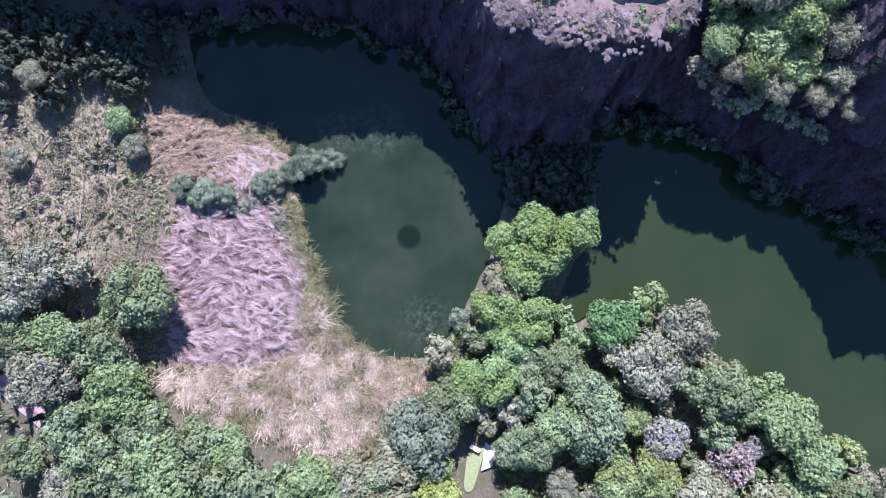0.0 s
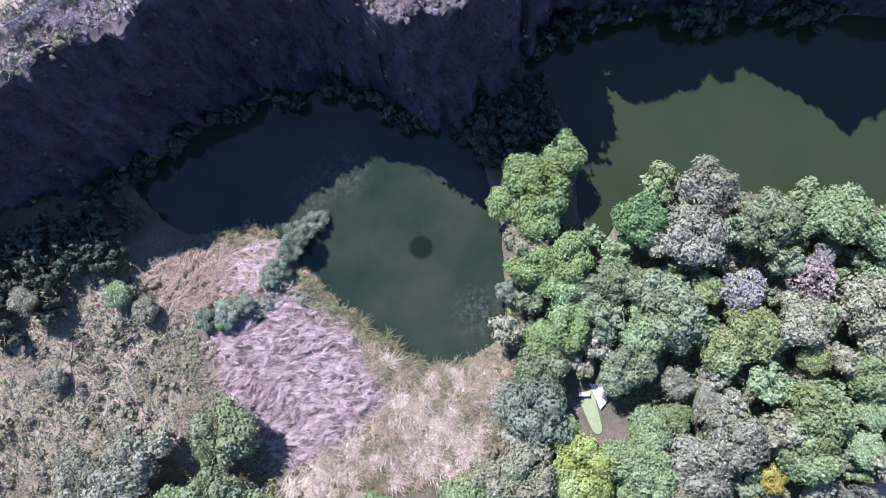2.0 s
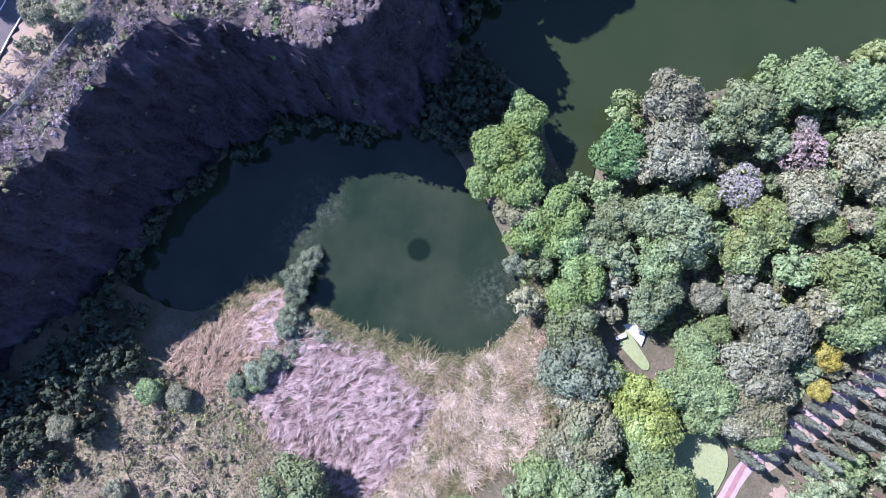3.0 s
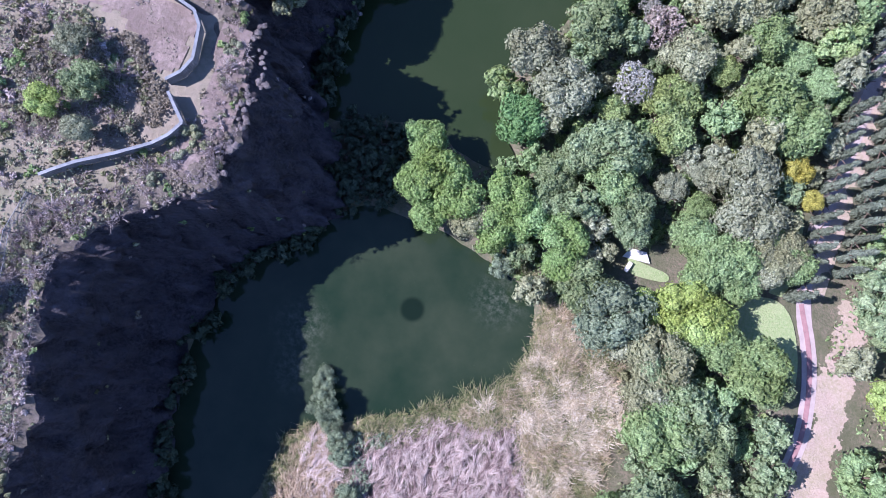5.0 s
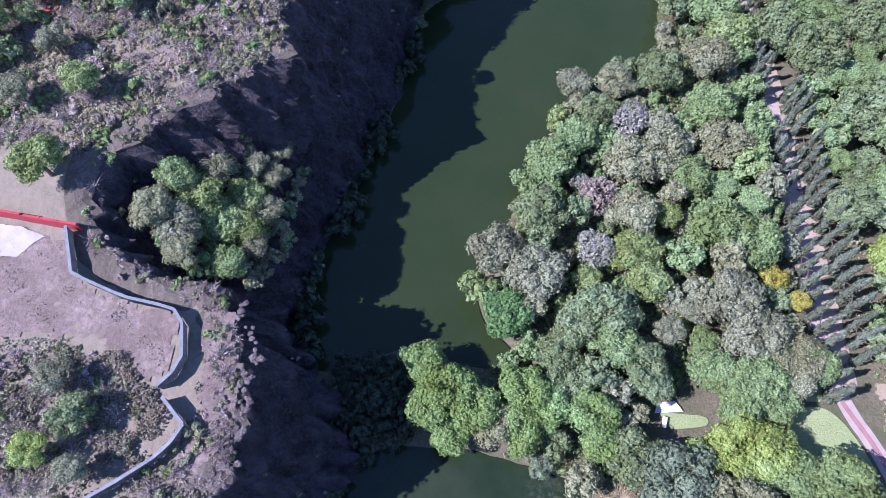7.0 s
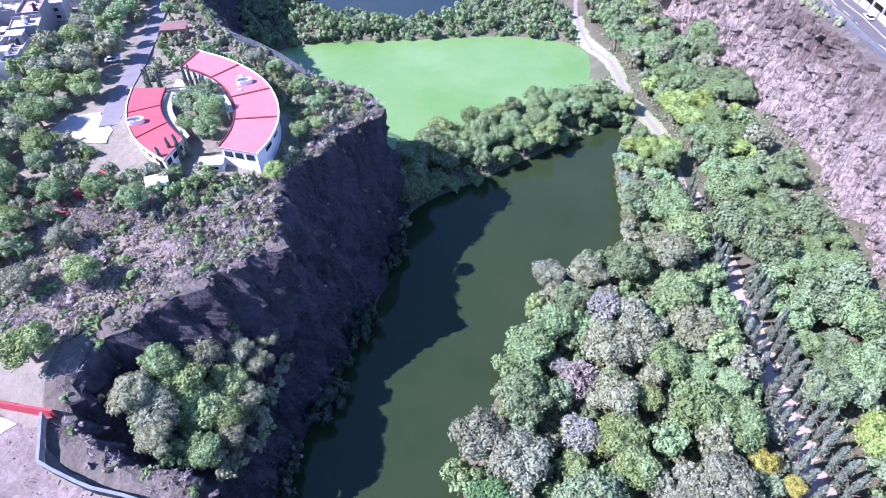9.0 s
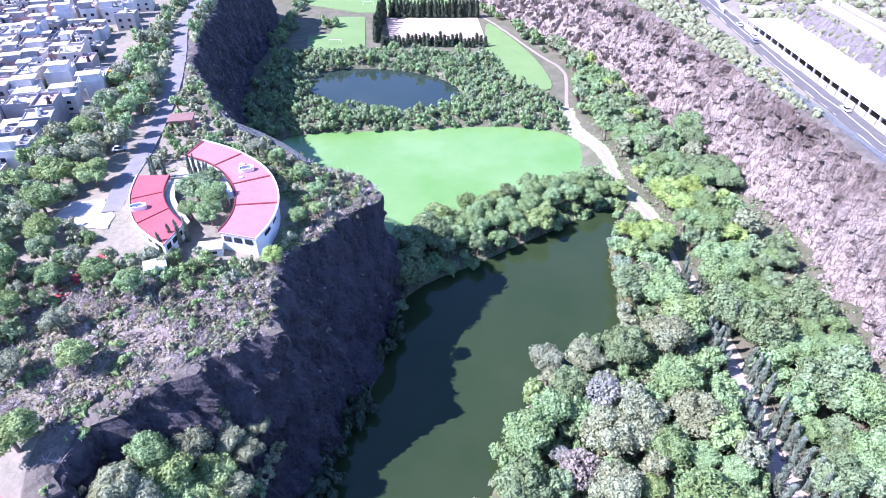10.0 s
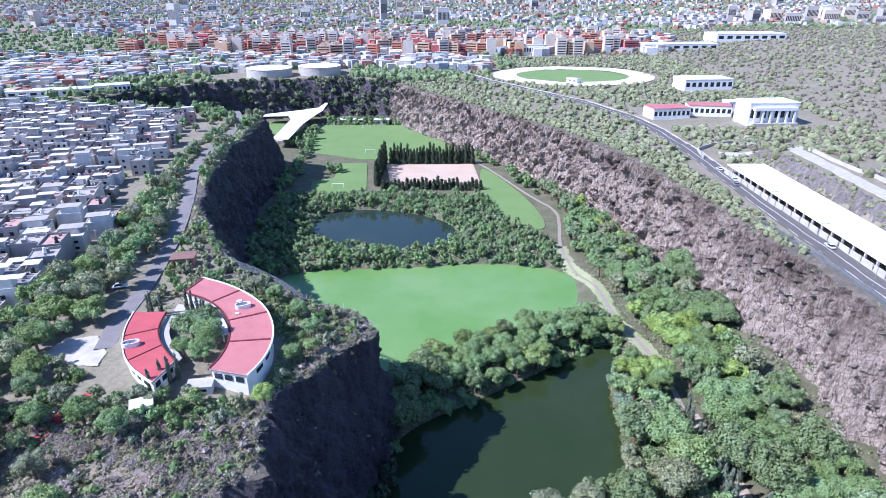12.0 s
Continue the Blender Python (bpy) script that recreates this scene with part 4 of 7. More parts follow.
for kind, rows in KNOWN.items():
    for x, y, r in rows:
        if r < 7.4:
            tree(x, y, r, kind, floor_z, NEAR, "trees on the lake banks", 6.5 if kind == "Y" else None)
            continue
        # broad crowns are groups of three or four trees that touch
        n = 4 if r > 10 else 3
        for i in range(n):
            a = x * 1.3 + y + i * 2 * math.pi / n
            q = r * (0.46 + 0.05 * math.sin(3 * a))
            px, py = min(x + 0.5 * r * math.cos(a), 95.0), y + 0.5 * r * math.sin(a)
            if water_distance(np.array(px), np.array(py)) > 0:
                tree(px, py, q, kind if i else "F", floor_z, NEAR, "trees on the lake banks", 3.0 + 1.15 * q)


def free(x, y, r, gap=0.75):
    return all((x - a) ** 2 + (y - b) ** 2 > (gap * (r + c)) ** 2 for a, b, c in placed)


def fill(poly, tries, rmin, rmax, kinds, ground, meshes, group, gap=0.72, water=1.0, keep=None, limit=999, tall=None):
    p = np.array(poly)
    lo, hi = p.min(0), p.max(0)
    xs, ys = rng.uniform(lo[0], hi[0], tries), rng.uniform(lo[1], hi[1], tries)
    ok = inside(poly, xs, ys)
    if ground is floor_z:
        ok &= water_distance(xs, ys) > water
        ok &= line_distance(PATH_LINE, xs, ys) > 4.0
        ok &= signed(QUARRY, xs, ys) < -3
    else:
        ok &= signed(QUARRY, xs, ys) > 1.0
    if keep is not None:
        ok &= keep(xs, ys)
    n = 0
    for x, y in zip(xs[ok], ys[ok]):
        r = rng.uniform(rmin, rmax)
        if n < limit and free(x, y, r, gap):
            tree(float(x), float(y), float(r), str(rng.choice(list(kinds))), ground, meshes, group, tall)
            n += 1


LANE = [(64.5, 20), (65.5, 50), (67, 80), (67, 106), (65.5, 134)]
off_lane = lambda x, y: (line_distance(LANE, x, y) > 6.5) & (signed([(50, 5), (50, 24), (68, 24), (70, 2)], x, y) > 2) & (signed([(27.5, 14), (27.5, 21), (39.5, 21), (39.5, 14)], x, y) > 2.6) & (signed([(71, -16), (75, 20), (80, 20), (79, -14)], x, y) > 0.5)
# cypress rows beside the lane
for i in range(34):
    y = 22.5 + 3.25 * i
    if i < 12 or rng.random() < 0.7:
        column_tree("cypress", 60.9 + 0.02 * y + rng.uniform(-0.3, 0.3), y, rng.uniform(0.85, 1.15), rng.uniform(8.5, 11.5), floor_z, CYPRESS, "slender dark cypress in a row beside the lane", "cypress", "cypresses along the lane")
    if 1 < i and (i < 13 or rng.random() < 0.6):
        column_tree("cypress", 68.4 + 0.01 * y + rng.uniform(-0.3, 0.3), y + 1.0, rng.uniform(0.85, 1.15), rng.uniform(8.5, 11.5), floor_z, CYPRESS, "slender dark cypress in a row beside the lane", "cypress", "cypresses along the lane")
for i in range(9):
    for side in (-2.3, 2.3):
        x, y = 29.5 + 2.05 * i, -86 + 3.1 * i
        column_tree("cypress", x - side * 0.83, y + side * 0.55, 0.6, rng.uniform(4.5, 6.0), floor_z, CYPRESS, "young dark cypress beside the pale path", "cypress", "cypresses along the path")
# woodland on the east bank and round the waters
REEDBED = [(-24, -60), (-22, -34), (-8, -26), (4, -20), (14, -14), (17, 7), (24, 4), (36, -3), (40, -12), (38, -32), (30, -45), (26, -46), (10, -53), (-4, -52), (-8, -58)]
SLOPE = [(-34, -100), (-24, -60), (-8, -56), (6, -52), (20, -52), (24, -60), (26, -80), (20, -104), (-5, -110)]
off_reeds = lambda x, y: (signed(REEDBED, x, y) > 1.5) & (signed(SLOPE, x, y) > 0.5) & off_lane(x, y)
fill([(16, -60), (40, -64), (60, -36), (66, -14), (66, 20), (60, 40), (60, 130), (42, 132), (2, 74), (-8, 50), (-3, 20), (16, 4), (38, -8), (40, -30)], 3200, 2.2, 4.6, "CCFFFGBDG", floor_z, WOOD, "trees on the lake banks", 0.62, -0.5, off_reeds)
fill([(12, -58), (30, -50), (46, -66), (32, -84), (22, -92), (14, -76)], 400, 2.2, 4.4, "BCFB", floor_z, WOOD, "trees on the lake banks", 0.66, 1.0, off_lane)
fill([(72, -120), (72, 60), (74, 135), (93, 135), (93, -110)], 1700, 3.4, 5.8, "FFFCCCGL", floor_z, WOOD, "trees under the east cliff", 0.68, 1.0, off_lane)
fill([(20, -110), (60, -60), (72, -30), (72, -110), (40, -130)], 600, 3.0, 5.5, "FCCB", floor_z, WOOD, "trees on the lake banks", 0.62, 1.0, off_lane)
fill([(46, 100), (60, 100), (64, 160), (48, 160)], 500, 2.2, 4.0, "FCDT", floor_z, WOOD, "trees on the lake banks", 0.62, -0.3, off_lane)
fill([(66, 130), (94, 130), (93, 190), (84, 250), (76, 296), (54, 345), (60, 300), (55, 262), (57, 238), (63, 212), (64, 190)], 2300, 3.0, 5.0, "FFCCCFGL", floor_z, WOOD, "trees under the east cliff", 0.68, 1.0)
fill([(-28, 120), (-12, 128), (8, 138), (38, 160), (56, 174), (56, 184), (44, 190), (20, 181), (-6, 168), (-24, 150)], 500, 3.2, 4.6, "FFCFD", floor_z, NEAR, "trees between the lakes", 0.66, 0.8, None, 34, 7.2)
fill([(-30, 116), (-12, 124), (8, 134), (38, 156), (57, 172), (58, 186), (46, 194), (20, 185), (-6, 172), (-25, 152)], 1300, 1.8, 3.0, "FFFCD", floor_z, WOOD, "trees between the lakes", 0.58, -0.6, None, 999, 3.6)
fill([(-100, 222), (-72, 232), (-28, 235), (20, 241), (54, 232), (48, 262), (26, 296), (18, 334), (-48, 338), (-104, 336)], 3600, 2.0, 3.4, "FFCCC", floor_z, MID, "trees round the far pond", 0.58, -0.2)
fill([(22, 415), (56, 352), (80, 296), (74, 288), (50, 335), (33, 388), (12, 430)], 700, 2.6, 4.6, "FCG", floor_z, MID, "trees under the east cliff", 0.7, 1.0)
fill([(-105, 410), (-102, 340), (-112, 330), (-112, 440), (-135, 470), (-128, 500), (-116, 520)], 500, 2.8, 4.6, "FC", floor_z, MID, "trees beside the pitches", 0.72, 1.0)
fill([(-112, 548), (-60, 548), (-30, 542), (-25, 534), (-112, 536)], 300, 2.6, 4.4, "FC", floor_z, MID, "trees beside the pitches", 0.72, 1.0)
fill([(-86, 384), (-76, 384), (-76, 392), (-86, 392)], 60, 3.0, 3.8, "F", floor_z, MID, "trees beside the pitches", 0.72, 1.0)
fill([(-280, 462), (-170, 425), (-130, 440), (-132, 452), (-150, 460), (-180, 500), (-180, 550), (-200, 552), (-250, 512)], 900, 3.0, 5.0, "FFC", lambda x, y: 2.2 + 0 * np.asarray(x, float), MID, "trees below the far wall", 0.55, 1.0, tall=10.5)
fill([(-190, 552), (-150, 568), (-95, 573), (-62, 555), (-50, 540), (-120, 552), (-180, 545)], 500, 3.0, 5.0, "FFC", lambda x, y: 2.2 + 0 * np.asarray(x, float), MID, "trees below the far wall", 0.55, 1.0, tall=10.5)
# growth at the foot of the west cliff, its shade put into the leaf colour
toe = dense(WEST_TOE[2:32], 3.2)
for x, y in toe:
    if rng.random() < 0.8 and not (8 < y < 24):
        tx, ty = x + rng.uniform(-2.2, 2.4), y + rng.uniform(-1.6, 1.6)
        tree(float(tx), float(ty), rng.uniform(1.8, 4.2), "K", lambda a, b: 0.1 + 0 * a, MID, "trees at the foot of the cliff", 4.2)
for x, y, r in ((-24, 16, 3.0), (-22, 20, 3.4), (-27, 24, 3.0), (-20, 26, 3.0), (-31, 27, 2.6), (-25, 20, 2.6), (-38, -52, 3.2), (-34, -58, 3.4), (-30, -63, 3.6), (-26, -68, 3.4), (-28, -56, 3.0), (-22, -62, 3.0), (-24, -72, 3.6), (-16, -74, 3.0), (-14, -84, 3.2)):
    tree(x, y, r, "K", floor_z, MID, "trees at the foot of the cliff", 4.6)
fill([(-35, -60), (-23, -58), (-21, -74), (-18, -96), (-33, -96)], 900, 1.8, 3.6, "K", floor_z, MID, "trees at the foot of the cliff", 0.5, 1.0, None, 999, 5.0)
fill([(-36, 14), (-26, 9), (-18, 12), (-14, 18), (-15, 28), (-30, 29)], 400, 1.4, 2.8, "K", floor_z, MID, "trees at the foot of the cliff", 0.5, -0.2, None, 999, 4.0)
# trees in the notch of the cliff, on a steep ledge
ledge = lambda a, b: 12.5 + 0.55 * np.maximum(0, -41 - np.asarray(a, float))
for x, y, r, k in ((-58.9, 52.8, 3.6, "F"), (-53.6, 56.7, 3.4, "B"), (-47.8, 59.3, 3.0, "B"), (-57.4, 43.4, 4.0, "B"), (-51.6, 46.2, 4.2, "D"), (-47.0, 45.5, 3.4, "D"), (-48.7, 38.8, 3.2, "F"), (-55.1, 50.1, 4.4, "D"), (-48.7, 52.8, 3.8, "D"), (-61.1, 45.2, 3.6, "G"), (-55.9, 38.9, 3.0, "G"), (-44.8, 50.4, 2.8, "G"), (-44.4, 58.0, 2.8, "B"), (-44.4, 64.3, 2.6, "G"), (-45.3, 42.8, 2.8, "B"), (-51.2, 62.7, 3.0, "G"), (-46.1, 68.0, 2.6, "B")):
    tree(x, y, r * 1.1, k, ledge, NEAR, "trees in the cliff notch", 8.6)
for _ in range(170):
    x, y, r = rng.uniform(-64, -41), rng.uniform(36, 66), float(rng.uniform(1.0, 2.0))
    if inside([(-64, 46), (-56, 37), (-45, 36), (-41, 44), (-41, 66), (-51, 64), (-62, 56)], x, y):
        woods.add(MID[str(rng.choice(list("GGBFD")))][int(rng.integers(0, 2))], pose(float(x), float(y), float(ledge(x, y)) + rng.uniform(2.0, 6.0), 0, 0, rng.uniform(0, 360)) @ Matrix.Diagonal((r, r, r, 1)))

# growth that hangs down the far wall, mostly in leaves darkened for shade
for _ in range(420):
    i, j = int(rng.integers(2, NORTH_FACE.shape[0] - 1)), int(rng.integers(0, NORTH_FACE.shape[1]))
    x, y, z = NORTH_FACE[i, j]
    r = float(rng.uniform(2.0, 4.2))
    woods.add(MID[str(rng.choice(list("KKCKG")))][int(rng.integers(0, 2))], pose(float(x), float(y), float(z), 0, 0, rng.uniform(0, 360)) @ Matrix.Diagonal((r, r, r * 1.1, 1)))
# conifers round the sand pitch
for i in range(26):
    column_tree("conifer", -44 + 2.3 * i, 408.5 + rng.uniform(-1.5, 1.5), 1.5, rng.uniform(10, 15), floor_z, CONIFER, "dark pointed conifer beside the sand pitch", "conifer", "conifers round the sand pitch")
    column_tree("conifer", -44 + 2.4 * i, 350 + rng.uniform(-3, 3), 1.4, rng.uniform(5, 7.5), floor_z, CONIFER, "dark pointed conifer beside the sand pitch", "conifer", "conifers round the sand pitch")
for i in range(14):
    column_tree("conifer", -49 + rng.uniform(-1, 1), 356 + 4 * i, 1.7, rng.uniform(11, 16), floor_z, CONIFER, "dark pointed conifer beside the sand pitch", "conifer", "conifers round the sand pitch")

# trees and shrubs on the plateau
for x, y, r, k in ((-77, 49, 4.2, "D"), (-66, 5, 2.6, "L"), (-62, 10, 3.0, "C"), (-66, 15, 2.8, "B"), (-60, 3, 2.4, "B"), (-84, 62, 3.2, "B"), (-66, -27, 2.6, "B"), (-70, -20, 2.8, "B"), (-63, -23, 2.0, "G"), (-74, -32, 2.8, "C"), (-92, 76, 3.4, "D"), (-80, 72, 3.0, "B"), (-73, 64, 3.4, "D"), (-97, 100, 4.0, "D"), (-104, 112, 4.6, "F"), (-108, 126, 5.2, "D"), (-112, 150, 4.6, "D"), (-98, 126, 4.8, "D"), (-100, 88, 4.2, "F"), (-94, 94, 3.2, "C"),
                   (-106, 98, 4.4, "C"), (-114, 160, 3.6, "B"), (-116, 175, 4.2, "B"), (-108, 186, 4.2, "B"), (-120, 190, 3.4, "F"), (-114, 204, 3.0, "C"), (-67.5, 115, 4.0, "C"), (-62, 112, 3.8, "F"), (-61, 105, 3.4, "F"), (-66, 106, 2.4, "F"), (-66, 121, 3.0, "C"), (-40, 120, 2.6, "F"), (-42, 108, 2.4, "F"), (-38, 112, 2.2, "D"),
                   (-45, 128, 2.8, "F"), (-53, 136, 2.8, "F"), (-60, 142, 3.0, "B"), (-44, 92, 2.4, "L"), (-70, 82, 3.0, "F"), (-78, 85, 3.2, "F"), (-87, 84, 3.0, "F"), (-96, 64, 3.4, "F"), (-104, 78, 3.4, "G")):
    tree(x, y, r, k, top_z, NEAR, "trees on the plateau", 2.2 + 1.1 * r)
fill([(-123, 215), (-114, 255), (-124, 310), (-124, 365), (-130, 400), (-142, 400), (-138, 300), (-132, 240)], 500, 2.4, 4.4, "FCGB", top_z, MID, "trees along the west rim", 0.7, 0, lambda x, y: road_distance(x, y) > 5)
fill([(-118, 84), (-102, 92), (-96, 100), (-100, 108), (-102, 122), (-104, 140), (-112, 165), (-113, 205), (-121, 212), (-118, 160), (-117, 110)], 500, 2.6, 4.6, "FDCBG", top_z, WOOD, "trees beside the town", 0.66, 0, lambda x, y: road_distance(x, y) > 5.5)
fill([(-112, 60), (-92, 60), (-86, 78), (-84, 92), (-98, 92), (-116, 80)], 300, 2.0, 3.6, "GFCB", top_z, WOOD, "trees on the plateau", 0.75)
fill([(-84, 86), (-66, 84), (-56, 90), (-60, 94), (-70, 92), (-80, 92)], 200, 1.4, 2.4, "FGDB", top_z, WOOD, "trees on the plateau", 0.8)
off_building = lambda x, y: (road_distance(x, y) > 4.2) & (line_distance([(-80.5, 95), (-84.5, 86), (-85.5, 80)], x, y) > 3.2) & (signed([(-86, 91), (-86, 124), (-76, 143), (-58, 133), (-45, 117), (-45, 93), (-58, 93), (-66, 90)], x, y) > 1.2) & (signed([(-100, 109), (-99, 118), (-92, 119), (-85, 110), (-85, 105)], x, y) > 1.5)
fill([(-44, 92), (-42.5, 104), (-36, 114), (-28, 122), (-32, 133), (-48, 139), (-58, 148), (-62, 138), (-50, 126), (-43, 112)], 700, 1.2, 2.5, "FGBDG", top_z, MID, "shrubs beside the building", 0.72, 0, off_building)
fill([(-88, 128), (-80, 147), (-64, 142), (-56, 149), (-72, 162), (-88, 184), (-99, 205), (-100, 190), (-92, 160)], 800, 1.4, 3.0, "FGBDG", top_z, MID, "trees beside the access road", 0.75, 0, off_building)
fill([(-104, 100), (-86, 84), (-66, 80), (-52, 84), (-46, 92), (-60, 91), (-84, 98), (-96, 108)], 500, 1.2, 2.6, "GFBDC", top_z, MID, "shrubs below the building", 0.75, 0, off_building)
fill([(-106, 118), (-100, 126), (-99, 150), (-104, 180), (-114, 205), (-118, 190), (-112, 150), (-110, 122)], 700, 2.2, 4.2, "GDFGB", top_z, WOOD, "trees beside the access road", 0.7, 0, off_building)
rimline = dense(WEST_RIM[2:32], 0.5)
for x, y in rimline:
    if rng.random() < 0.85:
        a, c, r = x + rng.normal(0, 1.6), y + rng.normal(0, 1.6), float(rng.uniform(0.4, 1.5))
        if signed(QUARRY, np.array(a), np.array(c)) > -0.4:
            m = pose(float(a), float(c), float(top_z(a, c)) + 0.1, 0, 0, rng.uniform(0, 360))
            if rng.random() < 0.4:
                scrubs.add(LOWTWIG[int(rng.integers(0, 2))], m @ Matrix.Diagonal((r * 1.3, r * 1.3, r, 1)))
            else:
                scrubs.add(LOW[str(rng.choice(list("BGWFS")))][int(rng.integers(0, 2))], m @ Matrix.Diagonal((r, r, r * 0.8, 1)))
# shrubs that cling to the cliff faces
for face, n, lo, hi, kinds in ((WEST_FACE, 700, 4, 46, "BGFWS"), (EAST_FACE, 350, 3, 12, "WGBS"), (EAST_FACE, 420, 38, 50, "WGBF")):
    for _ in range(n):
        i, j = int(rng.integers(lo, min(hi, face.shape[0] - 1))), int(rng.integers(0, face.shape[1]))
        if face is WEST_FACE and rng.random() > 0.35 + 0.5 * (abs(i - 24) / 24):
            continue
        x, y, z = face[i, j]
        r = float(rng.uniform(0.4, 1.2))
        scrubs.add(LOW[str(rng.choice(list(kinds)))][int(rng.integers(0, 2))], pose(float(x), float(y), float(z), 0, 0, rng.uniform(0, 360)) @ Matrix.Diagonal((r, r, r, 1)))
for n, poly, kinds, group in ((110, [(-110, 50), (-62, 60), (-46, 72), (-42, 96), (-34, 108), (-28, 122), (-46, 138), (-42, 100), (-68, 84), (-90, 92)], "GBBF", "shrubs on the cliff top"),
                              (70, [(-100, -40), (-56, -20), (-50, -4), (-52, 10), (-64, 18), (-74, 20), (-100, 18)], "GBF", "shrubs on the cliff top"),
                              (60, [(-66, -60), (-44, -62), (-54, -34), (-58, -14), (-50, -3), (-40, 2), (-40, 16), (-46, 30), (-44, 14), (-54, 0), (-66, -10)], "BG", "shrubs along the rim"),
                              (200, [(116, 60), (118, 200), (104, 280), (80, 372), (20, 440), (30, 445), (100, 395), (112, 320), (126, 230), (126, 60)], "BGF", "shrubs beside the highway")):
    p = np.array(poly)
    xs, ys = rng.uniform(*np.c_[p.min(0), p.max(0)][0], 6 * n), rng.uniform(*np.c_[p.min(0), p.max(0)][1], 6 * n)
    ok = inside(poly, xs, ys) & (signed(QUARRY, xs, ys) > 0.6) & (line_distance(HIGHWAY, xs, ys) > 7.5) & (road_distance(xs, ys) > 5)
    ok &= signed([(-84, 90), (-84, 128), (-74, 140), (-46, 122), (-46, 90)], xs, ys) > 1
    for x, y in list(zip(xs[ok], ys[ok]))[:n]:
        tw = rng.random() < 0.62
        bush(float(x), float(y), rng.uniform(0.8, 1.9), str(rng.choice(list(kinds))), top_z, "leafless grey shrub on dry ground" if tw else "low grey green shrub on dry ground", group, tw)
xs, ys = rng.uniform(-34, 28, 700), rng.uniform(-108, -50, 700)
ok = inside(SLOPE, xs, ys) & (water_distance(xs, ys) > 1)
for x, y in list(zip(xs[ok], ys[ok]))[:40]:
    tw = rng.random() < 0.3
    bush(float(x), float(y), rng.uniform(0.6, 1.5), str(rng.choice(list("BGFD"))), floor_z, "leafless grey shrub on dry ground" if tw else "low olive shrub on the dry bank", "shrubs on the dry bank", tw)
xs, ys = rng.uniform(84, 104, 900), rng.uniform(-60, 320, 900)
ok = (signed(QUARRY, xs, ys) < -2) & (signed(QUARRY, xs, ys) > -13)
for x, y in list(zip(xs[ok], ys[ok]))[:150]:
    bush(float(x), float(y), rng.uniform(0.8, 1.9), str(rng.choice(list("BGFG"))), floor_z, "low shrub on the scree below the cliff", "shrubs on the scree", rng.random() < 0.35)

tagged(new("dry_bank", grid_mesh("dry_bank", np.arange(-36, 30, 0.8), np.arange(-112, -48, 0.8), lambda X, Y: floor_z(X, Y) + 0.06, rough_ground("bank_earth", (0.30, 0.265, 0.17), (0.20, 0.215, 0.10), (0.37, 0.32, 0.22), 0.25, 1.6), lambda X, Y: (signed(SLOPE, X, Y) < 0.8 * wave(X, Y, 0.5)) & (water_distance(X, Y) > 0.3))), "dry trodden earth of the bank with worn paths", "ground", kind="structure")
for line in ([(-5.3, -67.1), (0.9, -65.5), (6.8, -65.0), (14.9, -64.5), (17.6, -59.6)], [(-9.6, -73.3), (-4.6, -75.7), (1.1, -75.9), (1.8, -69.8), (6.3, -66.5)]):
    tagged(new("trodden_path", ribbon("trodden_path", line, 0.42, floor_z, 0.3, rough_ground("trodden_earth", (0.36, 0.30, 0.22), (0.30, 0.26, 0.17), (0.40, 0.34, 0.26), 0.6, 2.5), 1.0, 0.5)), "narrow trodden earth path across the dry bank", "path", kind="structure")
# dense low scrub on the plateau
for n, poly, kinds, tw, lo, hi in ((1300, [(-118, 45), (-72, 52), (-60, 60), (-50, 69), (-41, 75), (-44, 97), (-37, 106), (-27, 121), (-30, 134), (-44, 138), (-40, 110), (-46, 92), (-66, 86), (-86, 90), (-112, 96), (-122, 80)], "BGWSGF", 0.42, 0.5, 2.2),
                                   (520, [(-110, -60), (-45, -62), (-56, -24), (-50, -5), (-48, 5), (-52, 9), (-64, 20), (-74, 22), (-110, 20)], "BGSGWF", 0.4, 0.5, 1.5),
                                   (260, [(-76, -2), (-58, 2), (-54, 9), (-56, 17), (-64, 21), (-80, 19)], "SWBSGC", 0.45, 0.5, 1.7),
                                   (150, [(-50, -4), (-40, 2), (-39, 18), (-43, 28), (-66, 39), (-62, 34), (-47, 28), (-46, 12), (-54, 0)], "BWS", 0.5, 0.4, 1.0),
                                   (480, [(-62, -80), (-34, -78), (-42, -62), (-56, -24), (-58, -12), (-50, -4), (-54, 0), (-64, -8), (-64, -30)], "BWSG", 0.5, 0.5, 1.4)):
    p = np.array(poly)
    xs, ys = rng.uniform(p[:, 0].min(), p[:, 0].max(), 8 * n), rng.uniform(p[:, 1].min(), p[:, 1].max(), 8 * n)
    ok = inside(poly, xs, ys) & (signed(QUARRY, xs, ys) > 0.3) & (road_distance(xs, ys) > 5) & (wave(xs, ys, 0.16, 4) > -0.5)
    ok &= signed([(-88, 92), (-86, 124), (-74, 142), (-44, 122), (-44, 92), (-66, 88)], xs, ys) > 0.5
    for x, y in list(zip(xs[ok], ys[ok]))[:n]:
        r = float(rng.uniform(lo, hi))
        m = pose(float(x), float(y), float(top_z(x, y)), 0, 0, rng.uniform(0, 360))
        if rng.random() < tw:
            scrubs.add(LOWTWIG[int(rng.integers(0, 2))], m @ Matrix.Diagonal((r * 1.3, r * 1.3, r, 1)))
        else:
            scrubs.add(LOW[str(rng.choice(list(kinds)))][int(rng.integers(0, 2))], m @ Matrix.Translation((0, 0, r * 0.25)) @ Matrix.Diagonal((r, r, r * 0.75, 1)))
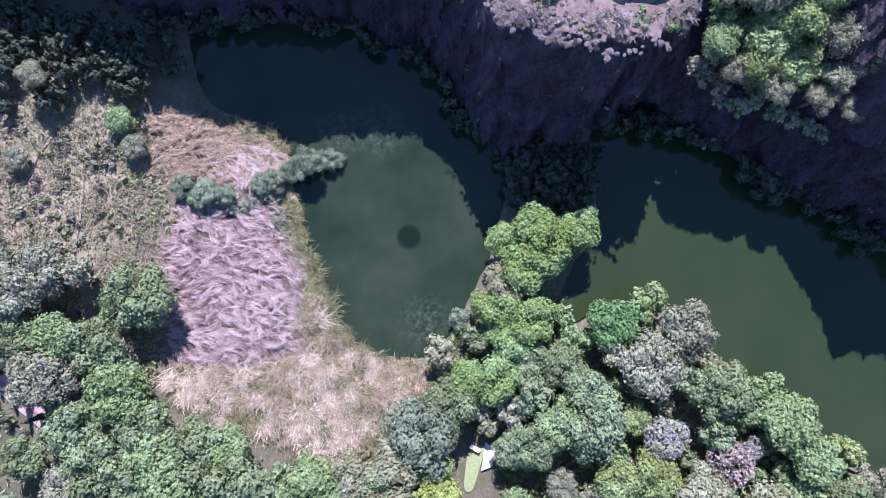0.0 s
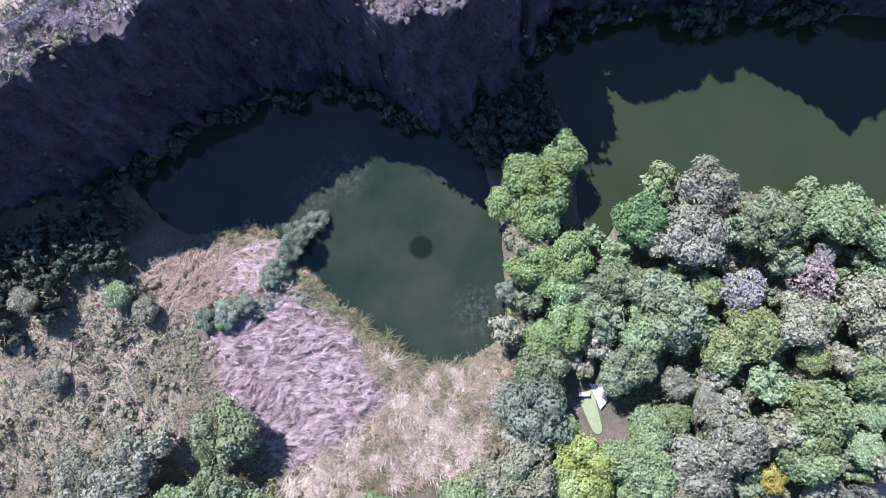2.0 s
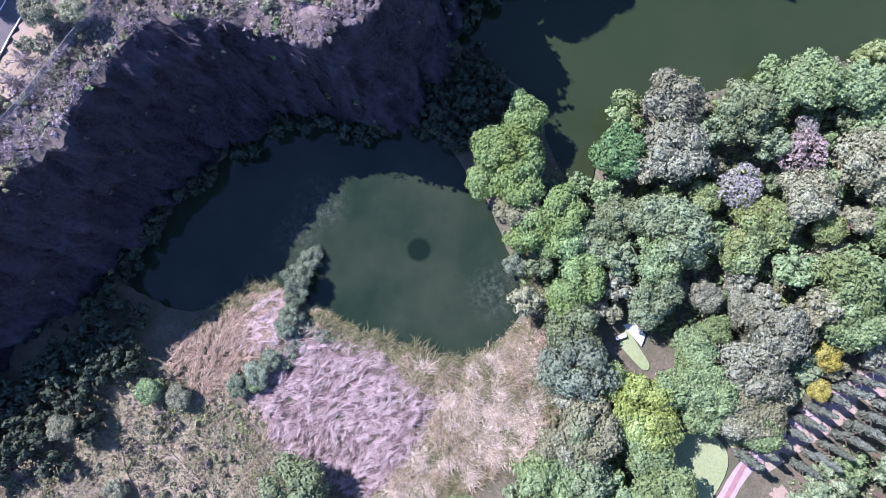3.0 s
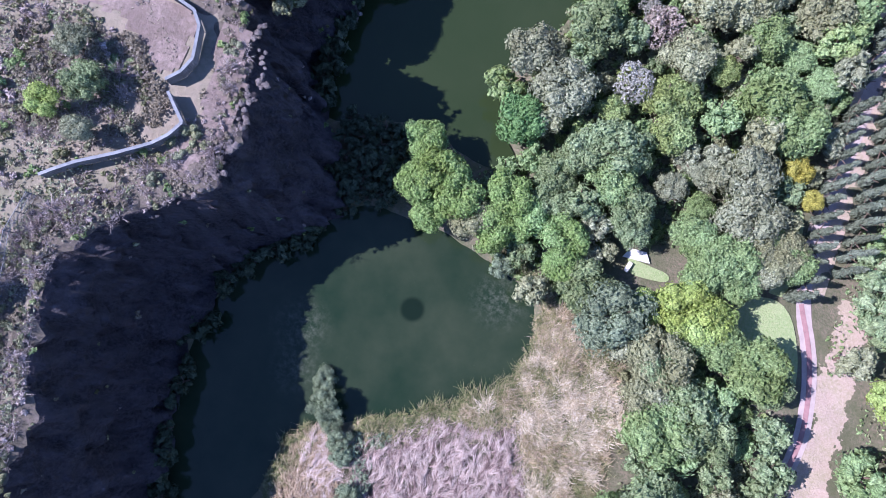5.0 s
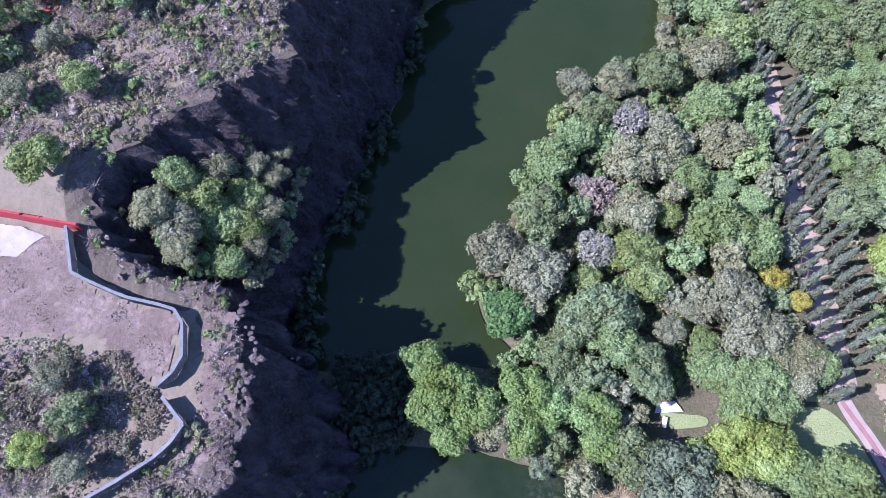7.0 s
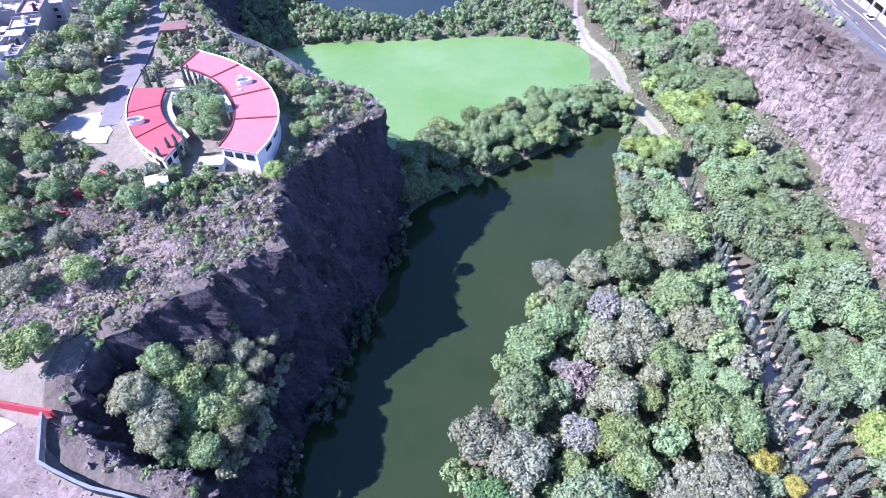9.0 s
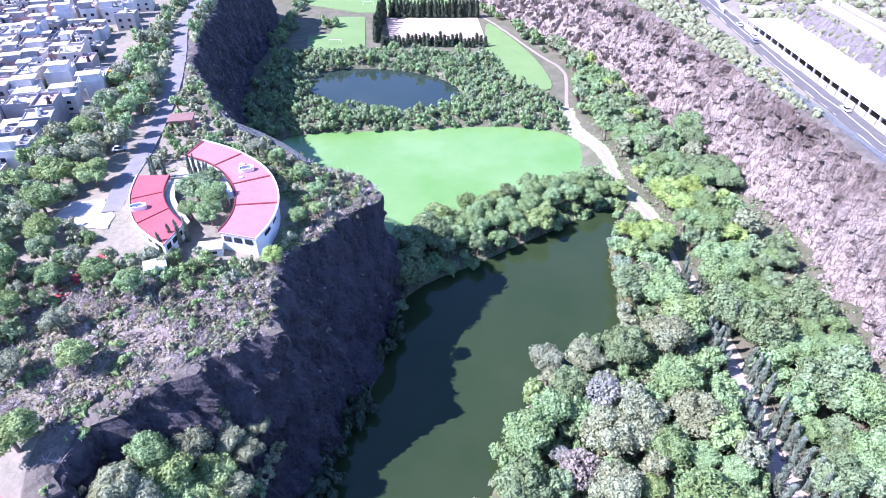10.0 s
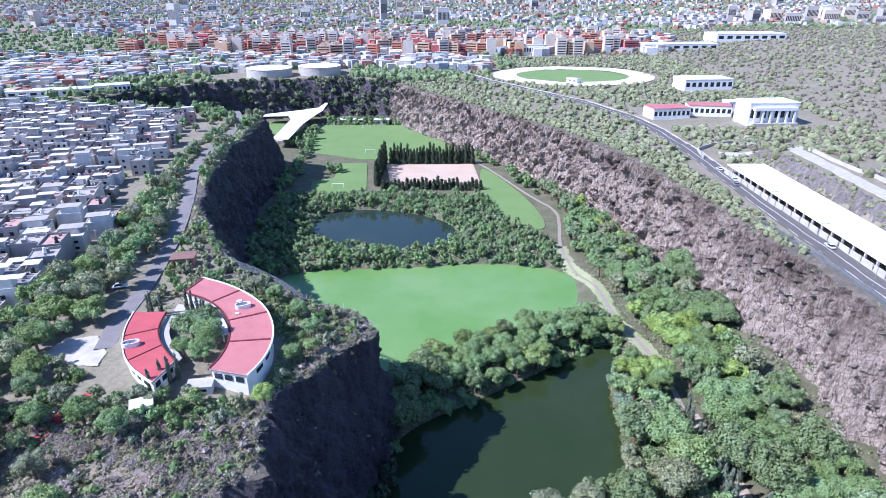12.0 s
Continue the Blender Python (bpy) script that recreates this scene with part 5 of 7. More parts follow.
# small shrubs filling the woodland floor and the dry bank
for n, poly, kinds, lo, hi in ((1500, [(0, 10), (20, 8), (40, -8), (42, -34), (30, -48), (60, -36), (66, -14), (66, 20), (60, 40), (60, 135), (44, 130), (6, 72), (-4, 50), (2, 30)], "CFGBDF", 1.0, 2.4),
                               (560, SLOPE, "BGWGWB", 0.5, 1.9), (800, [(84, -60), (106, -60), (106, 180), (90, 300), (60, 375), (52, 370), (76, 300), (92, 180)], "BGSWBS", 0.6, 1.6)):
    p = np.array(poly)
    xs, ys = rng.uniform(p[:, 0].min(), p[:, 0].max(), 5 * n), rng.uniform(p[:, 1].min(), p[:, 1].max(), 5 * n)
    ok = inside(poly, xs, ys) & (water_distance(xs, ys) > 0.4) & (signed(QUARRY, xs, ys) < -3) & off_lane(xs, ys) & (line_distance(PATH_LINE, xs, ys) > 2.6) & ((signed(REEDBED, xs, ys) > 0) | (poly is SLOPE)) & ((wave(xs, ys, 0.35, 2) > -0.15) | (poly is not SLOPE))
    for x, y in list(zip(xs[ok], ys[ok]))[:n]:
        r = float(rng.uniform(lo, hi))
        scrubs.add(LOW[str(rng.choice(list(kinds)))][int(rng.integers(0, 2))], pose(float(x), float(y), float(floor_z(x, y)) + r * 0.25, 0, 0, rng.uniform(0, 360)) @ Matrix.Diagonal((r, r, r * 0.85, 1)))
scrubs.place("low_scrub", "low grey and green scrub on the dry ground and between the trees", "scrub")

# ---- reeds, grass and undergrowth ----
def blades(name, mat, poly, n, length, width, mode, label, category, lift=0.2, ground=floor_z, swirl=0.09, seed=5):
    """Many blades in one mesh: laid over in swirls, or standing in tufts."""
    gen = np.random.default_rng(seed)
    p = np.array(poly)
    lo, hi = p.min(0), p.max(0)
    m = n * 4
    if mode == "tuft":
        k = max(1, m // 16)
        cx, cy = gen.uniform(lo[0], hi[0], k), gen.uniform(lo[1], hi[1], k)
        x, y = np.repeat(cx, 16) + gen.normal(0, 0.16, k * 16), np.repeat(cy, 16) + gen.normal(0, 0.16, k * 16)
        a = 0.9 + 2.0 * wave(x, y, 0.16, 1.0) + gen.normal(0, 0.9, k * 16)
        lean = gen.uniform(0.35, 1.1, k * 16)
    else:
        k = m // 26
        cx, cy = gen.uniform(lo[0], hi[0], k), gen.uniform(lo[1], hi[1], k)
        ca, ch = 1.65 + 1.0 * wave(cx, cy, swirl) + 0.7 * wave(cx, cy, 0.8, 4) + gen.normal(0, 0.5, k), gen.uniform(0, 1, k) ** 1.3
        m = 26 * k
        along, across = gen.uniform(-0.9, 0.9, m), gen.normal(0, 1, m) * np.repeat(gen.uniform(0.06, 0.26, k), 26)
        ra = np.repeat(ca, 26)
        x, y = np.repeat(cx, 26) + along * np.cos(ra) - across * np.sin(ra), np.repeat(cy, 26) + along * np.sin(ra) + across * np.cos(ra)
        a = ra + gen.normal(0, 0.26, m) + 0.5 * across
        lean = gen.uniform(1.15, 1.5, m)
        rise = 0.95 * np.repeat(ch, 26) * np.exp(-across * across / 0.06) * (1 - 0.35 * along * along)
    wob = 1.6 * wave(x, y, 0.45, 3) + gen.normal(0, 0.9, len(x))
    ok = (signed(poly, x, y) < wob) & (water_distance(x, y) > -0.6)
    if ground is top_z:
        ok &= signed(QUARRY, x, y) > 0.2
    x, y, a, lean = x[ok][:n], y[ok][:n], a[ok][:n], lean[ok][:n]
    rise = rise[ok][:n] if mode != "tuft" else 0
    n = len(x)
    z = ground(x, y) + lift * gen.uniform(0, 1.6, n) + rise
    L = length * gen.uniform(0.55, 1.35, n)
    d = np.stack([np.cos(a) * np.sin(lean), np.sin(a) * np.sin(lean), np.cos(lean)], 1)
    s = np.stack([-np.sin(a), np.cos(a), np.zeros(n)], 1) * (width * gen.uniform(0.6, 1.4, n))[:, None]
    o = np.stack([x, y, z], 1)
    mid = o + d * (L * 0.55)[:, None]
    tip = mid + (d * [1.15, 1.15, 0.1] + [0, 0, -0.12]) * (L * 0.45)[:, None]
    v = np.stack([o - s * 0.7, o + s * 0.7, mid + s, mid - s, tip], 1).reshape(-1, 3)
    b = np.arange(n) * 5
    f = np.stack([b, b + 1, b + 2, b + 3], 1).tolist() + np.stack([b + 3, b + 2, b + 4], 1).tolist()
    return tagged(new(name, mesh_of(name, v, f, mat)), label, category, kind="stuff")


PURPLE = [(-2, -47.5), (-8.5, -34), (-1, -28.5), (4.5, -22.8), (13, -22.5), (19, -19), (24, -28.5), (27, -41), (18, -47), (8.5, -50)]
GOLDEN = [(27, -41.5), (31, -43), (37.5, -31), (37, -20), (40, -12), (35, -6), (34, -1), (24, 3), (16.5, 8), (17.5, -5), (16.5, -13), (11, -18), (6, -20.5), (14, -21.5), (19.5, -18.5), (24, -28)]
RUST = [(-18, -58), (-20, -46), (-18, -34.5), (-15, -31), (-9, -37), (-7, -54)]
blades("dead_reeds", M_REEDDARK, PURPLE, 13000, 1.2, 0.026, "laid", "dark rotting reeds under the flattened ones", "reeds", 0.1, seed=51)
blades("dead_reeds", M_REED, PURPLE, 20000, 1.25, 0.024, "laid", "flattened pinkish grey dead reeds in swirls", "reeds", 0.3)
blades("dead_reeds", M_REEDPALE, PURPLE, 9000, 1.35, 0.024, "laid", "pale pinkish dead reeds lying in bundles", "reeds", 0.45, seed=52)
blades("dry_grass", M_DRYTUFT, [(-12, -60), (-9, -48), (-2, -46), (9, -50), (20, -47), (28, -44), (27, -56), (16, -60), (4, -57)], 6000, 1.1, 0.045, "tuft", "dry grass and weeds between reeds and bank", "grass", 0.2, seed=43)
blades("dry_grass", M_GOLD, GOLDEN, 9000, 1.3, 0.035, "tuft", "tall golden dry grass in tufts by the pond", "grass", 0.15, seed=6)
blades("dry_grass", M_DRYTUFT, GOLDEN, 5000, 1.4, 0.04, "laid", "golden dry grass lying over between the tufts", "grass", 0.2, seed=8)
blades("dry_grass", M_PALE, [(27, -12), (29, -5), (34, -5), (38, -11), (35, -15), (31, -17)], 2600, 1.9, 0.05, "tuft", "pale straw plumes among the dry grass", "grass", 0.5, seed=18)
blades("dry_grass", M_PALE, [(19, 0), (24, 3), (26, -1), (21, -6)], 1200, 1.7, 0.05, "tuft", "pale straw plumes among the dry grass", "grass", 0.4, seed=19)
blades("dry_grass", M_TUFT, [(-10, -31), (-9, -27), (4, -20), (12, -15), (17, -8), (19, -10), (14, -21), (5, -24), (-2, -30)], 5000, 1.6, 0.045, "tuft", "green and straw grass along the pond edge", "grass", 0.2, seed=41)
blades("dry_grass", M_GOLD, [(-20, -52), (-20, -34), (-9, -28), (-6, -32), (-9, -38), (-7, -50)], 2500, 1.4, 0.045, "tuft", "dry grass among the reddish reeds", "grass", 0.2, seed=42)
blades("dry_grass", M_TUFT, GOLDEN, 9000, 1.3, 0.035, "tuft", "greenish grass tufts among the dry grass", "grass", 0.2, seed=17)
blades("dry_grass", M_DRYTUFT, [(-112, 52), (-72, 54), (-50, 69), (-42, 76), (-45, 96), (-30, 118), (-30, 132), (-44, 136), (-42, 108), (-48, 92), (-66, 86), (-88, 90), (-112, 92)], 26000, 0.6, 0.05, "tuft", "dry grass on the cliff top", "grass", 0.1, top_z, seed=20)
blades("dead_reeds", M_REDREED, RUST, 13000, 1.1, 0.026, "laid", "reddish brown dead reeds on the bank", "reeds", 0.35, seed=9)
blades("dead_reeds", M_REEDPALE, [(-17, -38), (-15, -32), (-10, -31), (-9, -38), (-11, -44)], 2200, 1.6, 0.04, "laid", "pale dead reeds lying towards the pond", "reeds", 0.4, seed=53)
blades("dry_grass", M_TUFT, [(-21.5, -50), (-21.5, -36), (-17, -32), (-15, -34), (-18, -40), (-19, -50)], 2200, 1.7, 0.05, "tuft", "green reeds at the pond's edge", "grass", 0.2, seed=54)
blades("dry_grass", M_DRYTUFT, SLOPE, 22000, 0.9, 0.04, "tuft", "short dry grass and weeds on the bank", "grass", 0.1, seed=10)
blades("reeds", M_TUFT, [(40, 108), (43, 118), (44, 140), (47, 152), (51, 152), (48, 130), (47, 108)], 2600, 2.0, 0.05, "tuft", "grey green reeds along the lake shore", "reeds", 0.1, seed=11)

def tuft(x, y, r, mat, label, n=170):
    """One big arching grass tussock."""
    gen = np.random.default_rng(int(abs(x * 37 + y * 91)) + 3)
    a, lean = np.where(gen.random(n) < 0.3, gen.uniform(0, 6.283, n), 1.0 + 1.4 * wave(x, y, 0.2, 1.0) + gen.normal(0, 0.75, n)), gen.uniform(0.15, 1.3, n)
    L = r * gen.uniform(0.45, 1.2, n)
    d = np.stack([np.cos(a) * np.sin(lean), np.sin(a) * np.sin(lean), np.cos(lean)], 1)
    s = np.stack([-np.sin(a), np.cos(a), 0 * a], 1) * 0.032
    o = gen.normal(0, 0.22 * r, (n, 3)) * [1, 1, 0]
    mid, tip = o + d * L[:, None] * 0.6, o + (d * [1, 1, 0.55]) * L[:, None]
    v = np.stack([o - s, o + s, mid + s, mid - s, tip], 1).reshape(-1, 3)
    b = np.arange(n) * 5
    f = np.stack([b, b + 1, b + 2, b + 3], 1).tolist() + np.stack([b + 3, b + 2, b + 4], 1).tolist()
    ob = new("grass_tussock", mesh_of("grass_tussock", v, f, mat))
    ob.matrix_basis = pose(x, y, max(0.05, float(floor_z(np.array(x), np.array(y)))) + 0.25)
    return tagged(ob, label, "grass", "tussocks at the pond")


for x, y, r in ((2, -22.5, 2.2), (4.5, -20.5, 2.0), (9, -17.5, 2.6), (12, -16, 2.8), (14.5, -15, 2.6), (15.5, -12, 2.2), (-6, -29, 1.8), (-1, -25.5, 1.8), (-19.5, -40, 2.4), (-20.5, -36, 1.8), (17.5, 2, 1.8), (18.5, -4, 2.0), (13, 8.5, 1.8), (10.5, 9.5, 2.0), (6, 10.5, 1.8), (-18, -33, 1.8), (-4.5, -27, 1.6), (20, -8, 2.4), (17, -8.5, 2.2)):
    tuft(x, y, r * 1.4, M_TUFT, "arching green and straw grass tussock at the water's edge")

tg = np.random.default_rng(45)
made = 0
while made < 130:
    x, y = float(tg.uniform(6, 40)), float(tg.uniform(-44, 9))
    if signed(GOLDEN, np.array(x), np.array(y)) < -0.8 and water_distance(np.array(x), np.array(y)) > 0.2:
        m, lab = ((M_DRYTUFT, "large dry olive and straw tussock"), (M_PALE, "large pale straw tussock"), (M_TUFT, "large green and straw tussock"), (M_GOLD, "large golden grass tussock"), (M_PALE, "large pale straw tussock"))[made % 5]
        tuft(x, y, float(tg.uniform(1.8, 3.8)), m, lab, 240)
        made += 1
# low undergrowth between the trees
def carpet(poly, n, size, high, kind, label, ground, seed, clump=0.3, cut=-0.1, extra=None):
    """Low leafy growth in uneven clumps, too fine to count."""
    gen = np.random.default_rng(seed)
    p = np.array(poly)
    xs, ys = gen.uniform(p[:, 0].min(), p[:, 0].max(), n * 3), gen.uniform(p[:, 1].min(), p[:, 1].max(), n * 3)
    lumps = wave(xs, ys, clump, seed) + 0.5 * wave(xs, ys, clump * 2.7, seed + 1)
    ok = (lumps > cut) & (signed(poly, xs, ys) < 1.5 * wave(xs, ys, 0.4))
    if ground is floor_z:
        ok &= (water_distance(xs, ys) > -0.3) & (signed(QUARRY, xs, ys) < -3) & (line_distance(PATH_LINE, xs, ys) > 2.2)
    else:
        ok &= (signed(QUARRY, xs, ys) > 0.3) & (road_distance(xs, ys) > 4.2)
    if extra is not None:
        ok &= extra(xs, ys)
    xs, ys, lumps = xs[ok][:n], ys[ok][:n], lumps[ok][:n]
    zz = ground(xs, ys) + gen.uniform(0.05, 1.0, len(xs)) * high * np.clip(0.35 + lumps - cut, 0.3, 1.3)
    v, f = leaf_cards(np.stack([xs, ys, zz], 1), np.tile([0, 0, 1.0], (len(xs), 1)) + gen.normal(0, 0.3, (len(xs), 3)), size, gen, 0.5)
    return tagged(new("undergrowth", mesh_of("undergrowth", v, f, LEAF[kind])), label, "undergrowth", kind="stuff")


WOODLAND = [(-2, 12), (18, 9), (40, -4), (42, -34), (30, -46), (22, -60), (22, -100), (60, -110), (104, -110), (104, 180), (84, 300), (60, 340), (56, 180), (42, 132), (2, 74), (-8, 50), (-3, 20)]
carpet(WOODLAND, 15000, 0.40, 1.6, "F", "green undergrowth between the trees", floor_z, 21, 0.4, -0.3, off_lane)
carpet(WOODLAND, 11000, 0.40, 1.6, "G", "olive undergrowth between the trees", floor_z, 22, 0.3, -0.1, off_lane)
ISTHMUS = [(-30, 116), (-12, 124), (8, 134), (38, 156), (57, 172), (62, 200), (46, 206), (20, 198), (-4, 185), (-20, 162)]
POND_BELT = [(-100, 220), (-28, 234), (20, 240), (54, 230), (48, 262), (20, 300), (24, 335), (-48, 340), (-104, 336)]
carpet(ISTHMUS, 4500, 0.45, 1.6, "F", "green growth along the lake shores", floor_z, 71, 0.4, -0.6)
carpet(POND_BELT, 6500, 0.55, 1.6, "C", "green growth round the far pond", floor_z, 72, 0.4, -0.6)
carpet(SLOPE, 17000, 0.21, 0.9, "G", "olive weeds on the dry bank", floor_z, 23, 0.45, -0.35)
carpet(SLOPE, 12000, 0.20, 0.8, "W", "dry grey weeds on the dry bank", floor_z, 24, 0.6, -0.3)
carpet(SLOPE, 6000, 0.20, 1.0, "G", "olive green weeds on the dry bank", floor_z, 25, 0.3, 0.15)
SEAM = [(-32, -68), (-22, -60), (-8, -57), (-3, -50), (8, -53), (27, -45), (36, -46), (30, -62), (20, -58), (6, -55), (-10, -61), (-26, -70)]
carpet(SEAM, 5500, 0.26, 1.3, "B", "grey green growth along the reed bed", floor_z, 43, 0.4, -0.3)
carpet(SEAM, 3500, 0.26, 1.5, "D", "yellow green growth along the reed bed", floor_z, 44, 0.35, 0.0)
carpet([(-9, -40), (-6, -36), (-10, -32), (-8, -29), (-2, -28), (-4, -33), (-2, -46), (-6, -48)], 1800, 0.26, 1.6, "T", "teal shrubs between the reed beds", floor_z, 46, 0.5, -0.6)
CLIFFTOP = [(-116, 48), (-72, 54), (-60, 61), (-50, 69), (-41, 75), (-44, 97), (-37, 106), (-26, 122), (-30, 134), (-44, 140), (-42, 110), (-46, 92), (-66, 87), (-88, 91), (-116, 94)]
carpet(CLIFFTOP, 13000, 0.30, 0.9, "W", "dry grey scrub on the cliff top", top_z, 26, 0.3, -0.2)
carpet(CLIFFTOP, 9000, 0.30, 1.1, "G", "olive scrub on the cliff top", top_z, 27, 0.22, 0.05)
carpet(CLIFFTOP, 3500, 0.30, 1.2, "F", "green scrub on the cliff top", top_z, 28, 0.2, 0.4)
HEADLAND = [(-110, -60), (-45, -62), (-56, -24), (-50, -5), (-50, 4), (-56, 8), (-64, 20), (-74, 22), (-110, 22)]
carpet(HEADLAND, 8000, 0.26, 0.9, "W", "dry grey scrub on the headland", top_z, 29, 0.3, -0.1)
carpet(HEADLAND, 9000, 0.28, 1.2, "B", "grey green scrub on the headland", top_z, 30, 0.25, -0.1)
carpet([(-58, 2), (-50, 6), (-52, 15), (-60, 20), (-74, 20), (-74, 2)], 6500, 0.22, 1.5, "W", "grey brown scrub inside the fence", top_z, 47, 0.3, 0.05)
carpet([(-48, -4), (-39, 2), (-38.5, 18), (-43, 29), (-49, 31), (-49, 26), (-46, 18), (-45, 10), (-50, 3)], 3000, 0.24, 0.8, "W", "dry scrub along the cliff edge", top_z, 48, 0.6, 0.1)
carpet([(-92, 88), (-86, 126), (-74, 146), (-58, 150), (-40, 124), (-40, 96), (-60, 88)], 9000, 0.30, 1.0, "F", "green shrubs round the crescent building", top_z, 33, 0.4, -0.5, lambda x, y: (signed([(-86, 93), (-86, 123), (-75, 142), (-58, 132), (-46, 116), (-46, 94), (-58, 94), (-66, 91)], x, y) > 0.3) & (signed([(-103, 108), (-102, 120), (-93, 121), (-84, 110), (-84, 102)], x, y) > 0.5))


def stone_mesh(seed, n=1):
    gen = np.random.default_rng(seed)
    v, f = ball(gen, 1.0, np.zeros(3), 0.7)
    v *= gen.uniform(0.75, 1.2, (len(v), 1))
    return mesh_of("stone", v, f, M_STONE)


STONES = [stone_mesh(s) for s in range(4)]
gen = np.random.default_rng(31)


def stones(poly, n, lo, hi, ground, label, group):
    p = np.array(poly)
    a, b = p.min(0), p.max(0)
    k = 0
    while k < n:
        x, y = gen.uniform(a[0], b[0]), gen.uniform(a[1], b[1])
        if inside(poly, np.array(x), np.array(y)):
            s = gen.uniform(lo, hi)
            ob = new("stone", STONES[k % 4])
            ob.matrix_basis = Matrix.Translation((x, y, max(-0.1, float(ground(np.array(x), np.array(y)))) + 0.2 * s)) @ Matrix.Rotation(gen.uniform(0, 6.28), 4, "Z") @ Matrix.Diagonal((s, s * gen.uniform(0.7, 1.2), s * 0.8, 1))
            tagged(ob, label, "stone", group)
            k += 1


stones([(-29, 8), (-24, 12), (-25, 20), (-31, 20)], 26, 0.3, 0.9, floor_z, "fallen grey boulder at the foot of the cliff", "boulders at the cliff foot")
stones([(-46, -4), (-39, 2), (-38, 20), (-42, 30), (-46, 30), (-42, 14)], 110, 0.25, 0.8, top_z, "pale broken rock on the cliff edge", "rocks on the cliff edge")
stones([(-62, 4), (-50, 8), (-52, 16), (-62, 22), (-68, 14)], 50, 0.2, 0.6, top_z, "pale stone on bare ground", "stones on the plateau")
stones([(-70, 58), (-50, 66), (-42, 76), (-60, 72)], 40, 0.2, 0.7, top_z, "pale stone on bare ground", "stones on the plateau")
stones([(-11.5, -64.5), (-9, -64.5), (-9, -62.5), (-11.5, -62.5)], 2, 0.9, 1.2, floor_z, "large whitish boulder on the dry bank", "boulders on the bank")
stones([(62, 60), (71, 60), (71, 134), (62, 134)], 24, 0.25, 0.7, floor_z, "pale stone on the earth lane", "stones in the lane")

# bare ground of the promontory
def patch(name, poly, mat, label, lift=0.12, cell=0.8, uneven=0.7):
    """A patch of ground that follows the land."""
    p = np.array(poly)
    lo, hi = p.min(0), p.max(0)
    me = grid_mesh(name, np.arange(lo[0] - 1, hi[0] + 1, cell), np.arange(lo[1] - 1, hi[1] + 1, cell), lambda X, Y: top_z(X, Y) + lift, mat, lambda X, Y: signed(poly, X, Y) < uneven * wave(X, Y, 0.6))
    return tagged(new(name, me), label, "ground", kind="structure")


patch("bare_ground", [(-100, 26), (-99, 44), (-72, 38), (-68, 31), (-51, 26), (-51, 17), (-54, 15), (-64, 22), (-82, 22)], M_DIRT, "bare pinkish earth inside the fence")
patch("bare_ground", [(-49, 28), (-43, 27), (-40.5, 17), (-40, 8), (-44, 2), (-50, 4), (-45.5, 10), (-47, 18)], M_DIRT, "bare stony earth at the cliff edge", 0.28)
patch("bare_ground", [(-72, 66), (-60, 66), (-50, 77), (-52, 84), (-62, 76)], M_DIRT, "dry stony earth on the cliff top")
patch("bare_ground", [(-54, -62), (-57.5, -49), (-59.5, -40), (-62, -31), (-65, -24), (-70, -26), (-66, -36), (-62.3, -46), (-58, -60)], rough_ground("dry_grass_ground", (0.36, 0.29, 0.20), (0.42, 0.33, 0.27), (0.30, 0.27, 0.15), 0.3, 1.6), "dry yellow grass between street and fence", 0.12)
patch("forecourt", [(-102, 109), (-101, 118), (-93, 119), (-86, 110), (-85, 104), (-92, 105)], M_CONCRETE, "pale concrete forecourt in front of the building", 0.22, 0.3, 0.3)
carpet([(-98, 24), (-98, 42), (-73, 37), (-68, 30), (-52, 25), (-53, 16), (-64, 22)], 2600, 0.16, 0.4, "W", "dry weeds scattered over the bare earth", top_z, 49, 0.5, 0.1)
stones([(-63.5, 25.5), (-61, 26.3), (-59, 25.4), (-61, 24.3)], 16, 0.2, 0.5, top_z, "pale rubble stone on the bare earth", "rubble inside the fence")
patch("concrete_pad", [(-90, 35), (-90, 41), (-80, 40), (-76, 38.6), (-80, 35)], M_CONCRETE, "pale concrete pad beside the red wall", 0.2, 0.1, 0.1)

# ---- fence on the promontory ----
def post_mesh(h, r=0.06):
    bm = cyl(bmesh.new(), r, r, -0.4, h, 6)
    me = bpy.data.meshes.new("post")
    bm.to_mesh(me)
    bm.free()
    me.materials.append(M_STEEL)
    return me


